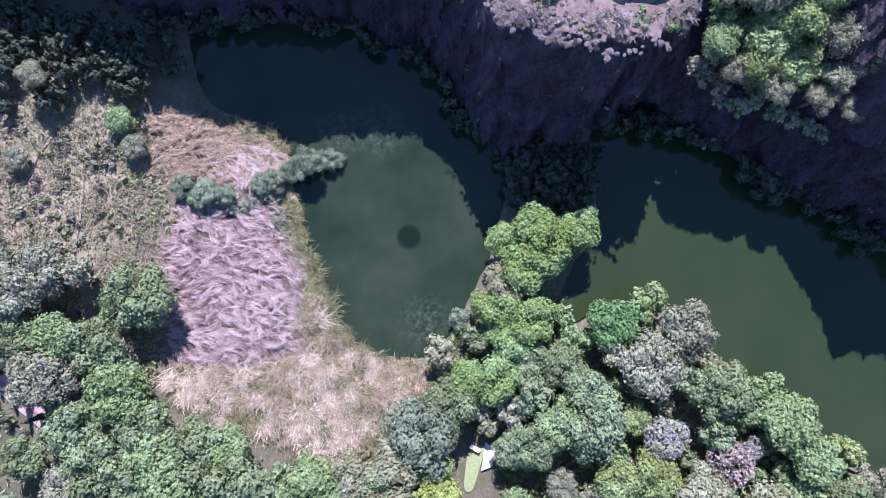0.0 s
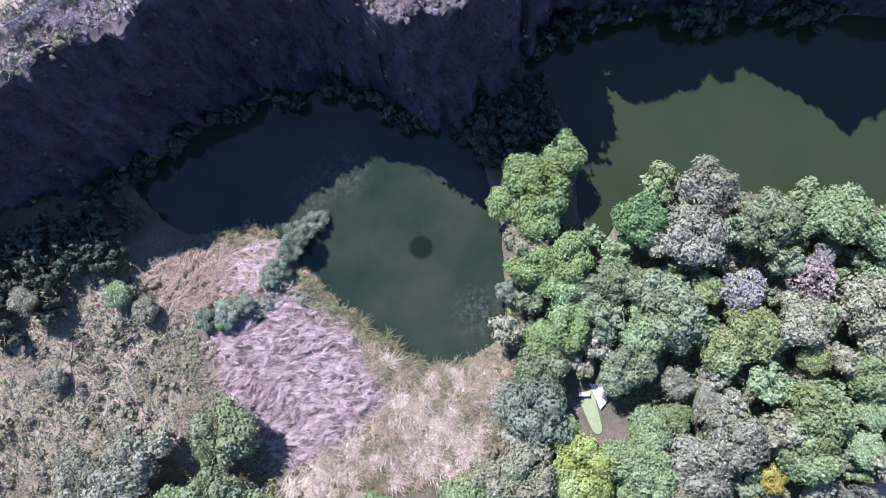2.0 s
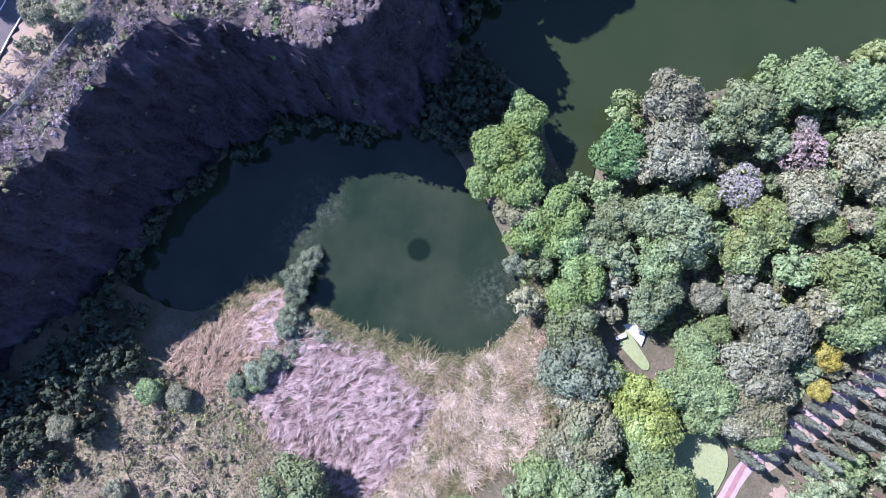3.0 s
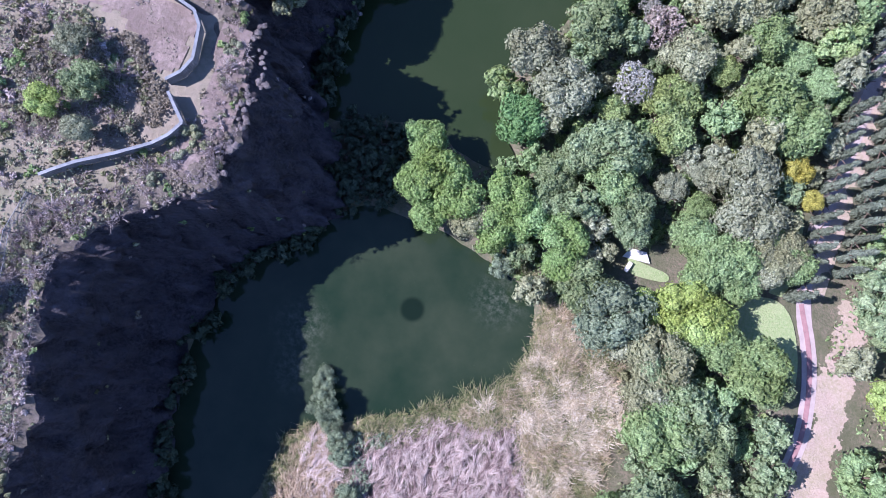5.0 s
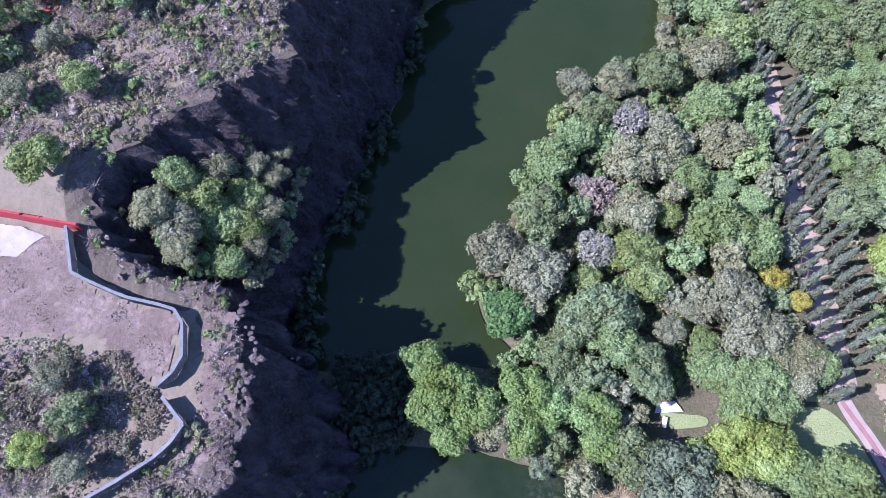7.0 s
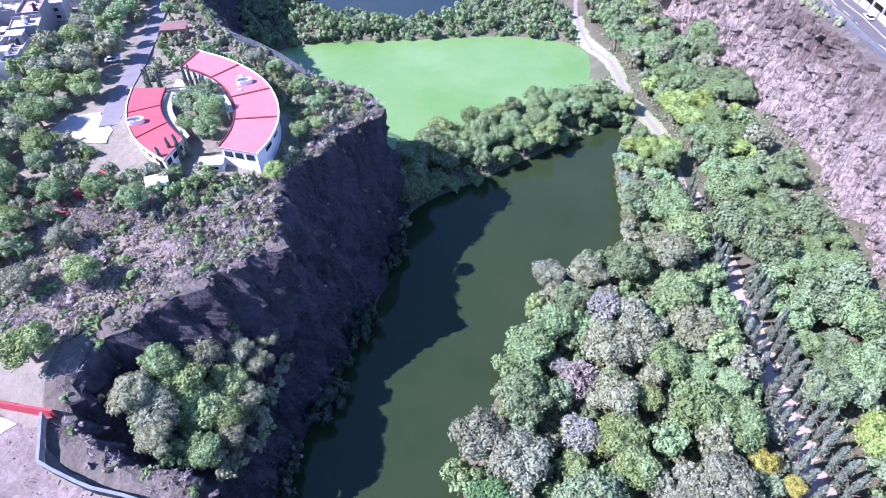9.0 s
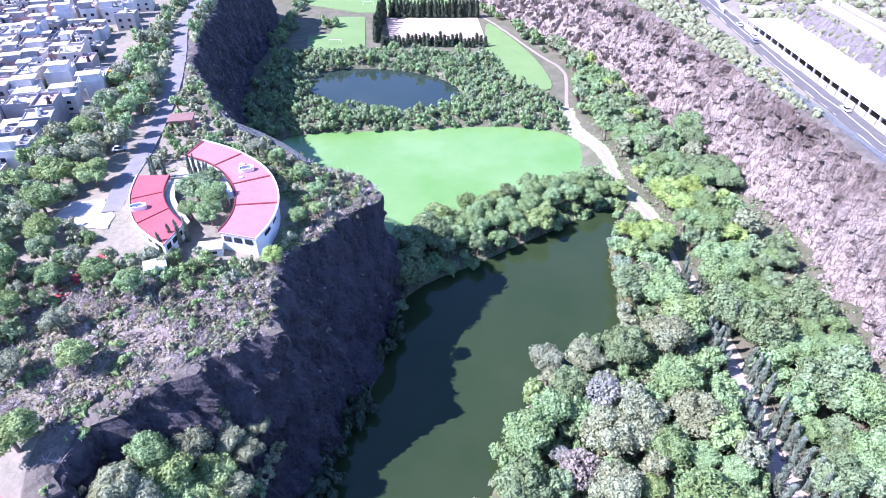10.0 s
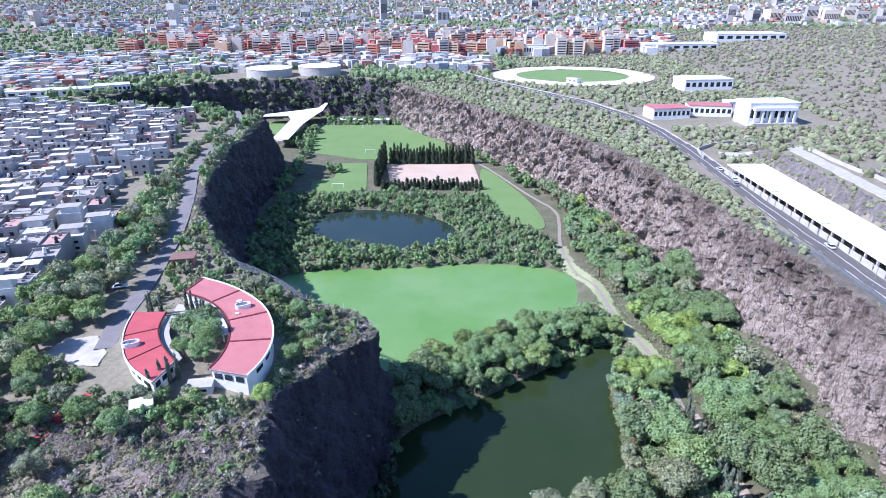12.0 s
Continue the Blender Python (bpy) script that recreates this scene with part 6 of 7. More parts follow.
def fence(line, h, step, label, mat, ground=top_z, thick=0.05, slats=False):
    p = dense(line, step)
    f = empty("fence", pose(p[0, 0], p[0, 1], float(ground(p[0, 0], p[0, 1]))), label, "fence")
    base = np.array(f.matrix_basis.translation)
    pm = post_mesh(h + 0.1)
    for i in range(len(p)):
        z = float(ground(p[i, 0], p[i, 1]))
        q = part("post", pm, None, f)
        q.location = (p[i, 0] - base[0], p[i, 1] - base[1], z - base[2])
        if i + 1 < len(p):
            d = p[i + 1] - p[i]
            z1 = float(ground(p[i + 1, 0], p[i + 1, 1]))
            L = float(np.hypot(*d))
            bm = bmesh.new()
            if slats:
                for k in range(22):
                    box(bm, (k + 0.5) * L / 22 - 0.025, (k + 0.5) * L / 22 + 0.025, -0.012, 0.012, 0.08, h)
                for zz in (0.15, h * 0.5, h - 0.06):
                    box(bm, 0, L, -0.03, 0.03, zz, zz + 0.06)
            else:
                n = 14
                prof = [(k * L / n, (thick if k % 2 else -thick)) for k in range(n + 1)]
                lo = [bm.verts.new((x, y, 0.05)) for x, y in prof]
                hi = [bm.verts.new((x, y, h)) for x, y in prof]
                for k in range(n):
                    bm.faces.new((lo[k], lo[k + 1], hi[k + 1], hi[k]))
                bmesh.ops.solidify(bm, geom=bm.faces[:], thickness=0.03)
                cap = box(bmesh.new(), 0, L, -0.24, 0.24, h, h + 0.1)
                for v in cap.verts:
                    v.co.z += (z1 - z) * v.co.x / L
                q = part("cap_rail", cap, mat, f)
                q.matrix_basis = Matrix.Translation((p[i, 0] - base[0], p[i, 1] - base[1], z - base[2])) @ Matrix.Rotation(math.atan2(d[1], d[0]), 4, "Z")
            for v in bm.verts:
                v.co.z += (z1 - z) * v.co.x / L
            q = part("panel", bm, mat, f)
            q.matrix_basis = Matrix.Translation((p[i, 0] - base[0], p[i, 1] - base[1], z - base[2])) @ Matrix.Rotation(math.atan2(d[1], d[0]), 4, "Z")
    return f


fence([(-71.6, 39.3), (-69, 31.6), (-60, 28), (-52, 26.3), (-50.3, 25), (-49, 19), (-50.2, 15.6), (-51.6, 14.6)], 2.2, 2.5, "grey corrugated metal fence with a cap rail", M_STEEL)
fence([(-50.5, 13), (-48, 10.5), (-46.6, 9.6), (-48.5, 6), (-53, 2.5), (-59, -1.5), (-63, -5)], 2.2, 2.5, "grey corrugated metal fence with a cap rail", M_STEEL)
fence([(-63.5, -8), (-64, -14), (-62, -22), (-59.5, -30.5), (-57, -40), (-55, -49.5), (-52.5, -62), (-51, -78)], 2.4, 3.0, "grey barred metal fence along the rim", M_STEEL, slats=True)
fence([(117.5, 90), (118, 140), (117.5, 172), (112.5, 205)], 2.2, 3.0, "grey barred metal fence above the quarry wall", M_STEEL, slats=True)
fence([(-46, 139), (-52, 146), (-60, 154), (-76, 166), (-90, 188)], 2.2, 3.0, "grey barred metal fence along the rim", M_STEEL, slats=True)


def wall_run(name, line, h, th, mat, label, ground=top_z, step=3.0):
    w = empty(name, pose(0, 0, 0), label, "wall")
    p = dense(line, step)
    for a, b in zip(p[:-1], p[1:]):
        d = b - a
        L = float(np.hypot(*d))
        z = float(min(ground(a[0], a[1]), ground(b[0], b[1])))
        bm = box(bmesh.new(), 0, L + 0.01, -th / 2, th / 2, -0.5, h)
        box(bm, 0, L + 0.01, -th / 2 - 0.05, th / 2 + 0.05, h, h + 0.12)
        q = part("wall_section", bm, mat, w)
        q.matrix_basis = Matrix.Translation((a[0], a[1], z)) @ Matrix.Rotation(math.atan2(d[1], d[0]), 4, "Z")
    return w


wall_run("garden_wall", [(-98, 43.5), (-83.4, 41.7), (-70, 39.6)], 2.2, 0.3, M_REDWALL, "dark red masonry wall across the plateau")
wall_run("garden_wall", [(-80.5, 95), (-84.5, 86), (-85.5, 80)], 0.5, 2.4, M_REDWALL, "low wide red coated wall among shrubs")

# ---- the red roofed crescent building ----
GROUND = 40.4
EAST_OUT = smooth_line([(-74, 140.6), (-66, 136.9), (-58, 130.7), (-52, 124), (-47.8, 115.5), (-46, 107.5), (-46.3, 99.8), (-48, 94.6)])
EAST_IN = smooth_line([(-76, 132.5), (-68, 128.6), (-61.8, 122.2), (-57.5, 114.8), (-55.6, 107.5), (-55.4, 101.5), (-56.5, 96.8)])
WEST_OUT = smooth_line([(-84.5, 122), (-83, 114), (-80.2, 107), (-76.5, 100.8), (-72, 96.3), (-67, 92.6)])
WEST_IN = smooth_line([(-76.8, 122.2), (-75.8, 115.3), (-74, 110.8), (-70.5, 105.5), (-65.6, 100.2)])


def arc_part(bm, wing, u0, u1, f0, f1, z0, z1, n=40):
    """A curved slab of a wing; u runs along it, f from 0 inside to 1 outside."""
    inner, outer = wing
    pa, pb = dense(inner, 0.25), dense(outer, 0.25)
    rows = []
    for i in range(n + 1):
        u = u0 + (u1 - u0) * i / n
        a = np.array([np.interp(u, np.linspace(0, 1, len(pa)), pa[:, k]) for k in (0, 1)])
        o = np.array([np.interp(u, np.linspace(0, 1, len(pb)), pb[:, k]) for k in (0, 1)])
        q = [a + (o - a) * f for f in (f0, f1)]
        rows.append([bm.verts.new((*q[0], z0)), bm.verts.new((*q[1], z0)), bm.verts.new((*q[1], z1)), bm.verts.new((*q[0], z1))])
    for r, t in zip(rows[:-1], rows[1:]):
        for k in range(4):
            bm.faces.new((r[k], r[(k + 1) % 4], t[(k + 1) % 4], t[k]))
    bm.faces.new(rows[0][::-1])
    bm.faces.new(rows[-1])
    bmesh.ops.recalc_face_normals(bm, faces=bm.faces[:])
    return bm


def crescent(wing, h, joints, label, roof_tone):
    b = empty("building", pose(0, 0, 0), label, "building", "crescent building wings")
    zr = GROUND + h
    part("wall", arc_part(bmesh.new(), wing, 0.005, 0.995, 0.03, 0.97, GROUND - 4.0, zr - 0.25), M_WHITE, b, "white rendered walls")
    part("roof", arc_part(bmesh.new(), wing, 0, 1, -0.02, 1.0, zr - 0.25, zr), roof_tone, b, "flat red coated roof")
    part("parapet", arc_part(bmesh.new(), wing, 0, 1, 1.0, 1.035, zr - 0.4, zr + 0.25), M_WHITE, b, "white outer roof edge")
    part("gutter", arc_part(bmesh.new(), wing, 0, 1, -0.05, -0.02, zr - 0.3, zr + 0.18), M_REDDARK, b, "dark red inner roof edge")
    part("parapet", arc_part(bmesh.new(), wing, 1.0, 1.008, -0.05, 1.035, zr - 0.4, zr + 0.2, 1), M_WHITE, b, "white end edge of the roof")
    for j in joints:
        part("roof_joint", arc_part(bmesh.new(), wing, j - 0.005, j + 0.005, -0.02, 0.998, zr, zr + 0.14, 1), M_REDDARK, b)
    n = 11
    for i in range(n):
        u = 0.03 + i * 0.94 / n
        part("window", arc_part(bmesh.new(), wing, u, u + 0.05, 0.965, 0.978, zr - 2.1, zr - 0.8, 2), M_GLASS, b)
    for f in (0.1, 0.38, 0.68):
        part("window", arc_part(bmesh.new(), wing, 0.99, 0.9985, f, f + 0.2, zr - 2.1, zr - 0.9, 1), M_GLASS, b)
    return b


EAST_WING, WEST_WING = (EAST_IN, EAST_OUT), (WEST_IN, WEST_OUT)
crescent(EAST_WING, 3.9, (0.005, 0.25, 0.52, 0.75), "white crescent building with a red flat roof", M_REDROOF)
crescent(WEST_WING, 3.6, (0.33, 0.66), "white curved wing with a bright red flat roof", plain("bright_red_roof", (0.42, 0.09, 0.10), 0.7, 0.10, 0.25))
canopy = empty("canopy", pose(0, 0, 0), "grey curved concrete canopy round the planted court", "canopy")
part("slab", arc_part(bmesh.new(), WEST_WING, 0.02, 1.0, -0.36, -0.08, GROUND + 2.5, GROUND + 2.7), M_CONCRETE, canopy)
part("slab", arc_part(bmesh.new(), EAST_WING, 0.03, 0.62, -0.26, -0.08, GROUND + 2.5, GROUND + 2.7), M_WHITE, canopy)
for w, u in ((WEST_WING, 0.1), (WEST_WING, 0.35), (WEST_WING, 0.6), (WEST_WING, 0.85), (EAST_WING, 0.1), (EAST_WING, 0.35), (EAST_WING, 0.58)):
    part("column", arc_part(bmesh.new(), w, u, u + 0.012, -0.24, -0.20, GROUND - 2.0, GROUND + 2.5, 1), M_WHITE, canopy)
terrace = empty("terrace", pose(0, 0, 0), "earth and paving of the court inside the crescent", "terrace")
court = [(-76, 131), (-68, 128), (-62, 122), (-58, 114.5), (-56, 107), (-56, 98), (-62, 98), (-66, 101), (-71, 106), (-74.5, 111), (-76.5, 116), (-77, 123)]
part("paving", sheet("paving", court, GROUND - 0.9, plain("court_soil", (0.26, 0.23, 0.17), 0.9, 0.2, 0.6), 4.0), None, terrace)
part("paving", sheet("paving", [(-79, 134), (-76, 133), (-70, 126), (-72, 122), (-78, 124)], GROUND - 0.6, M_CONCRETE, 4.0), None, terrace, "pale concrete paving")


def light_well(x, y, z, turn):
    w = empty("roof_light_well", pose(x, y, z, 0, 0, turn) @ Matrix.Diagonal((0.8, 0.85, 0.8, 1)), "white oval roof light well with a grille", "roof vent", "roof light wells")
    bm = bmesh.new()
    n = 28
    ring = []
    for i in range(n):
        a = 2 * math.pi * i / n
        c, s = math.cos(a), math.sin(a)
        q = [(2.4 * abs(c) ** 0.7 * (1 if c > 0 else -1), 1.25 * abs(s) ** 0.8 * (1 if s > 0 else -1))]
        o, u = q[0], (q[0][0] * 0.88, q[0][1] * 0.82)
        ring.append([bm.verts.new((*o, -0.05)), bm.verts.new((*o, 1.3)), bm.verts.new((*u, 1.3)), bm.verts.new((*u, -0.05))])
    for i in range(n):
        r, t = ring[i], ring[(i + 1) % n]
        for k in range(3):
            bm.faces.new((r[k], r[k + 1], t[k + 1], t[k]))
    bmesh.ops.recalc_face_normals(bm, faces=bm.faces[:])
    part("rim", bm, M_WHITE, w)
    part("machine", box(bmesh.new(), -1.5, -0.3, -0.5, 0.5, 0, 0.9, 0.05), M_STEEL, w, "grey air unit")
    part("machine", box(bmesh.new(), 0.2, 1.4, -0.5, 0.5, 0, 0.9, 0.05), M_STEEL, w, "grey air unit")


light_well(-78.0, 106.6, GROUND + 3.6, 20)
light_well(-57.6, 124.0, GROUND + 3.9, 24)
for x, y, s in ((-59.5, 127.0, 0.7), (-58.0, 120.5, 0.5)):
    h = empty("roof_hatch", pose(x, y, GROUND + 3.9, 0, 0, 15), "small white roof hatch", "roof hatch", "roof hatches")
    part("lid", box(bmesh.new(), -s, s, -s * 0.7, s * 0.7, 0, 0.3, 0.03), M_WHITE, h)


def block(name, x, y, w, d, h, turn, walls, roof, label, category, ground=top_z, group="", windows=3, overhang=0.25, sink=2.0):
    """A plain flat-roofed building with windows."""
    z = float(ground(np.array(x, float), np.array(y, float)))
    b = empty(name, pose(x, y, z, 0, 0, turn), label, category, group)
    part("wall", box(bmesh.new(), -w / 2, w / 2, -d / 2, d / 2, -sink, h), walls, b)
    part("roof", box(bmesh.new(), -w / 2 - overhang, w / 2 + overhang, -d / 2 - overhang, d / 2 + overhang, h, h + 0.35, 0.04), roof, b)
    for i in range(windows):
        xx = -w / 2 + (i + 0.5) * w / windows
        part("window", box(bmesh.new(), xx - w / windows * 0.3, xx + w / windows * 0.3, -d / 2 - 0.03, -d / 2 + 0.1, h * 0.35, h * 0.75), M_GLASS, b)
    return b


block("gatehouse", -89, 163.5, 6.6, 5.0, 3.4, 10, plain("ochre_wall", (0.36, 0.22, 0.14), 0.85, 0.1, 0.5), plain("brown_roof", (0.22, 0.13, 0.11), 0.85, 0.12, 0.5), "small brown gatehouse with a flat roof", "gatehouse", windows=2, overhang=0.5)
block("annex", -67.5, 88.0, 4.0, 3.0, 2.6, 25, M_WHITE, M_WHITE, "small white annex below the crescent building", "annex", windows=1)
block("terrace_block", -58.5, 95.5, 5.0, 3.0, 1.6, 8, M_WHITE, M_CONCRETE, "low white terrace block beside the building", "terrace", windows=1)
for x, y in ((-74, 128.5), (-72, 127), (-70, 125.5), (-68.2, 123.8), (-66.8, 122), (-84, 128), (-82.5, 126.5), (-81, 128.5), (-67.5, 97.2), (-66, 97.8), (-64.6, 99), (-68.5, 94)):
    column_tree("cypress", x, y, 0.55, rng.uniform(5.5, 7.5), top_z, CYPRESS, "narrow dark cypress in the court", "cypress", "cypresses at the building")


# ---- vehicles ----
def car(x, y, turn, paint, label, ground=top_z, lift=0.3):
    c = empty("car", pose(x, y, float(ground(np.array(x), np.array(y))) + lift, 0, 0, turn), label, "car", "parked and passing cars")
    bm = box(bmesh.new(), -2.1, 2.1, -0.85, 0.85, 0.3, 0.82, 0.12)
    part("body", bm, paint, c)
    bm = bmesh.new()
    lo = [(-1.5, -0.78), (1.0, -0.78), (1.0, 0.78), (-1.5, 0.78)]
    hi = [(-1.1, -0.62), (0.35, -0.62), (0.35, 0.62), (-1.1, 0.62)]
    a = [bm.verts.new((*q, 0.8)) for q in lo]
    b = [bm.verts.new((*q, 1.38)) for q in hi]
    for i in range(4):
        bm.faces.new((a[i], a[(i + 1) % 4], b[(i + 1) % 4], b[i]))
    part("cabin_glass", bm, M_GLASS, c, "dark side glass and windscreen")
    part("roof", box(bmesh.new(), -1.12, 0.37, -0.64, 0.64, 1.37, 1.43, 0.02), paint, c)
    for wx in (-1.3, 1.3):
        for wy in (-0.82, 0.82):
            bm = bmesh.new()
            bmesh.ops.create_cone(bm, cap_ends=True, segments=14, radius1=0.32, radius2=0.32, depth=0.2, matrix=Matrix.Translation((wx, wy, 0.32)) @ Matrix.Rotation(math.pi / 2, 4, "X"))
            wheel = part("wheel", bm, M_TYRE, c)
            bm = bmesh.new()
            bmesh.ops.create_cone(bm, cap_ends=True, segments=12, radius1=0.19, radius2=0.17, depth=0.03, matrix=Matrix.Translation((wx, wy * 1.13, 0.32)) @ Matrix.Rotation(math.pi / 2, 4, "X"))
            part("rim", bm, M_STEEL, wheel, "grey metal wheel rim")
    return c


M_CARGREY = plain("car_paint_grey", (0.22, 0.23, 0.25), 0.3, 0.03, 1.0)
car(-100.7, 145.6, 20, M_CARWHITE, "white saloon car parked beside the access road")
for x, y, t, p, l in ((126.0, 180, 92, M_CARWHITE, "white car on the highway"), (127.5, 258, 92, M_CARWHITE, "white car on the highway"), (124.5, 250, 92, M_CARGREY, "grey car on the highway"), (127.5, 275, 90, M_CARWHITE, "white van-like car on the highway")):
    car(x, y, t, p, l, lift=0.35)


# ---- long white roof and lamps beside the highway ----
ROOFLINE, ROOFHALF = [(138, 271), (138.2, 215), (138.5, 160), (138.5, 95)], 9.0


def long_roof():
    s = empty("long_roof", pose(0, 0, 0), "long white flat canopy roof beside the highway", "canopy")
    line = dense(ROOFLINE, 6.0)
    t = np.gradient(line, axis=0)
    t /= np.linalg.norm(t, axis=1)[:, None]
    n = np.stack([t[:, 1], -t[:, 0]], 1)
    bm = bmesh.new()
    rows = []
    for p, q in zip(line, n):
        w = ROOFHALF
        rows.append([bm.verts.new((*(p + q * a), z)) for a, z in ((-w, 40.0), (w, 40.0), (w, 40.5), (-w, 40.5))])
    for r, u in zip(rows[:-1], rows[1:]):
        for k in range(4):
            bm.faces.new((r[k], r[(k + 1) % 4], u[(k + 1) % 4], u[k]))
    bm.faces.new(rows[0][::-1])
    bm.faces.new(rows[-1])
    bmesh.ops.recalc_face_normals(bm, faces=bm.faces[:])
    part("roof", bm, M_ROOFSHEET, s)
    for p, q in zip(line, n):
        for a in (-ROOFHALF + 0.4, ROOFHALF - 0.4):
            c = p + q * a
            part("column", box(bmesh.new(), c[0] - 0.3, c[0] + 0.3, c[1] - 0.3, c[1] + 0.3, 33, 40.0), M_CONCRETE, s)

    w = dense([(128.2, 271), (128.6, 215), (129, 160), (129, 95)], 6.0)
    for a, b in zip(w[:-1], w[1:]):
        part("side_wall", box(bmesh.new(), a[0] - 0.15, a[0] + 0.15, b[1] + 0.3, a[1] - 0.3, 34.5, 38.6), M_CONCRETE, s, "grey concrete side panel")


long_roof()
wall_run("retaining_wall", [(128, 296), (131, 312), (144, 325), (158, 329), (168, 324), (170, 308), (172, 270), (175, 226)], 1.6, 0.5, M_CONCRETE, "low pale concrete wall round the slip road")


def lamp_post(x, y, h, turn, label, ground=top_z):
    s = empty("street_lamp", pose(x, y, float(ground(np.array(x), np.array(y))), 0, 0, turn), label, "street lamp", "lamp posts")
    part("pole", cyl(bmesh.new(), 0.12, 0.07, -0.3, h, 8), M_STEEL, s)
    part("arm", box(bmesh.new(), -2.2, 0.05, -0.05, 0.05, h - 0.1, h + 0.02), M_STEEL, s)
    head = part("head", box(bmesh.new(), -2.8, -2.0, -0.14, 0.14, h - 0.12, h + 0.06, 0.04), M_STEEL, s)
    part("diffuser", box(bmesh.new(), -2.7, -2.1, -0.1, 0.1, h - 0.16, h - 0.12, 0.01), M_WHITE, head, "milky lamp cover")


for x, y in ((119.6, 148), (119.6, 178), (119.7, 212), (120.5, 247), (122, 285), (122, 330), (116, 395)):
    lamp_post(x, y, 10, 180, "tall grey street lamp beside the highway")
for x, y in ((-105.8, 152), (-118, 168), (-107, 172), (-128, 235), (-138, 280), (-140, 330)):
    p = empty("utility_pole", pose(x, y, float(top_z(x, y))), "thin concrete utility pole beside the access road", "utility pole", "utility poles")
    part("pole", cyl(bmesh.new(), 0.16, 0.1, -0.3, 9.5, 8), M_CONCRETE, p)
    part("crossarm", box(bmesh.new(), -0.9, 0.9, -0.06, 0.06, 8.9, 9.05), M_CONCRETE, p)

# ---- picnic clearing ----
t = empty("picnic_table", pose(29.9, 17.3, float(floor_z(29.9, 17.3)) + 0.25, 0, 0, 75), "white concrete picnic table in the clearing", "table")
part("tabletop", box(bmesh.new(), -1.05, 1.05, -0.42, 0.42, 0.68, 0.78, 0.02), M_WHITE, t)
for x in (-0.7, 0.7):
    part("leg", box(bmesh.new(), x - 0.1, x + 0.1, -0.3, 0.3, 0, 0.68), M_WHITE, t)
bm = bmesh.new()
bmesh.ops.create_grid(bm, x_segments=14, y_segments=8, size=1.0)
for v in bm.verts:
    v.co.x *= 2.2 * (1 - 0.25 * v.co.y)
    v.co.y *= 1.0
    v.co.z = 0.18 + 0.12 * noise.noise(v.co * 1.7) + 0.05
sheet_me = bpy.data.meshes.new("tarpaulin")
bm.to_mesh(sheet_me)
bm.free()
sheet_me.materials.append(M_WHITE)
tarp = tagged(new("tarpaulin", sheet_me), "crumpled white plastic sheet on the ground", "tarpaulin")
tarp.matrix_basis = pose(31.0, 20.2, 2.62, 0, 0, 5)
s = tarp.modifiers.new("thickness", "SOLIDIFY")
s.thickness = 0.03
stones([(36.8, 16.2), (38, 16.2), (38, 17.2), (36.8, 17.2)], 1, 0.35, 0.4, floor_z, "small white block on the grass", "blocks in the clearing")

# ---- buildings round the pitches ----
def stand():
    s = empty("stand", pose(-135, 462, 2.4, 0, 0, 0), "white winged roof over a small stand", "stand")
    bm = bmesh.new()
    pts = [(-5, -10, 7), (9, -14, 8), (9, 40, 8.5), (12, 66, 9), (16, 92, 9.5), (18, 128, 14), (10, 104, 10), (-4, 98, 9), (-36, 88, 7), (-36, 78, 7), (-12, 76, 8), (-6, 60, 8)]
    top = [bm.verts.new((x, y, z)) for x, y, z in pts]
    bot = [bm.verts.new((x, y, z - 0.4)) for x, y, z in pts]
    bm.faces.new(top)
    bm.faces.new(bot[::-1])
    for i in range(len(pts)):
        j = (i + 1) % len(pts)
        bm.faces.new((top[i], bot[i], bot[j], top[j]))
    bmesh.ops.recalc_face_normals(bm, faces=bm.faces[:])
    bmesh.ops.triangulate(bm, faces=bm.faces[:])
    part("roof", bm, M_ROOFSHEET, s)
    for x, y in ((-4, 4), (3, 20), (6, 45), (6, 64), (0, 90), (-25, 83), (13, 96)):
        part("column", cyl(bmesh.new(), 0.3, 0.3, -0.5, 7.2, 8, x, y), M_CONCRETE, s)
    part("tiers", box(bmesh.new(), -6, 4, 4, 70, 0, 2.0), M_CONCRETE, s)


stand()
fz = lambda x, y: 2.3 + 0 * np.asarray(x, float)
block("pitch_hut", -63, 539, 13, 8, 4.6, 0, M_CONCRETE, M_ROOFSHEET, "small grey hut with a white roof behind the pitch", "hut", fz, windows=2)
block("shelter", -92, 546, 24, 5, 3.2, 0, M_CONCRETE, M_ROOFSHEET, "long low shelter with a pale roof", "shelter", fz, windows=5)
block("shelter", -60, 548, 10, 4, 3.0, 0, M_CONCRETE, M_REDROOF, "small shelter with a red roof", "shelter", fz, windows=2)


def goal(x, y, turn):
    g = empty("goal", pose(x, y, 2.62, 0, 0, turn), "white football goal frame on the pitch", "goal", "football goals")
    for s in (-3.66, 3.66):
        part("post", cyl(bmesh.new(), 0.12, 0.12, 0, 2.44, 8, s, 0), M_WHITE, g)
    part("crossbar", box(bmesh.new(), -3.66, 3.66, -0.12, 0.12, 2.36, 2.58), M_WHITE, g)


goal(-73, 352, 0)
goal(-62, 437, 0)
goal(-75, 523, 0)
for x, y, t in ((-120, 536, 0), (-116, 536, 10), (-112, 536, 0), (-106, 536, 5), (-102, 536, 0)):
    car(x, y, 90 + t, M_CARWHITE if t else M_CARGREY, "parked car below the far wall", fz, 0.0)

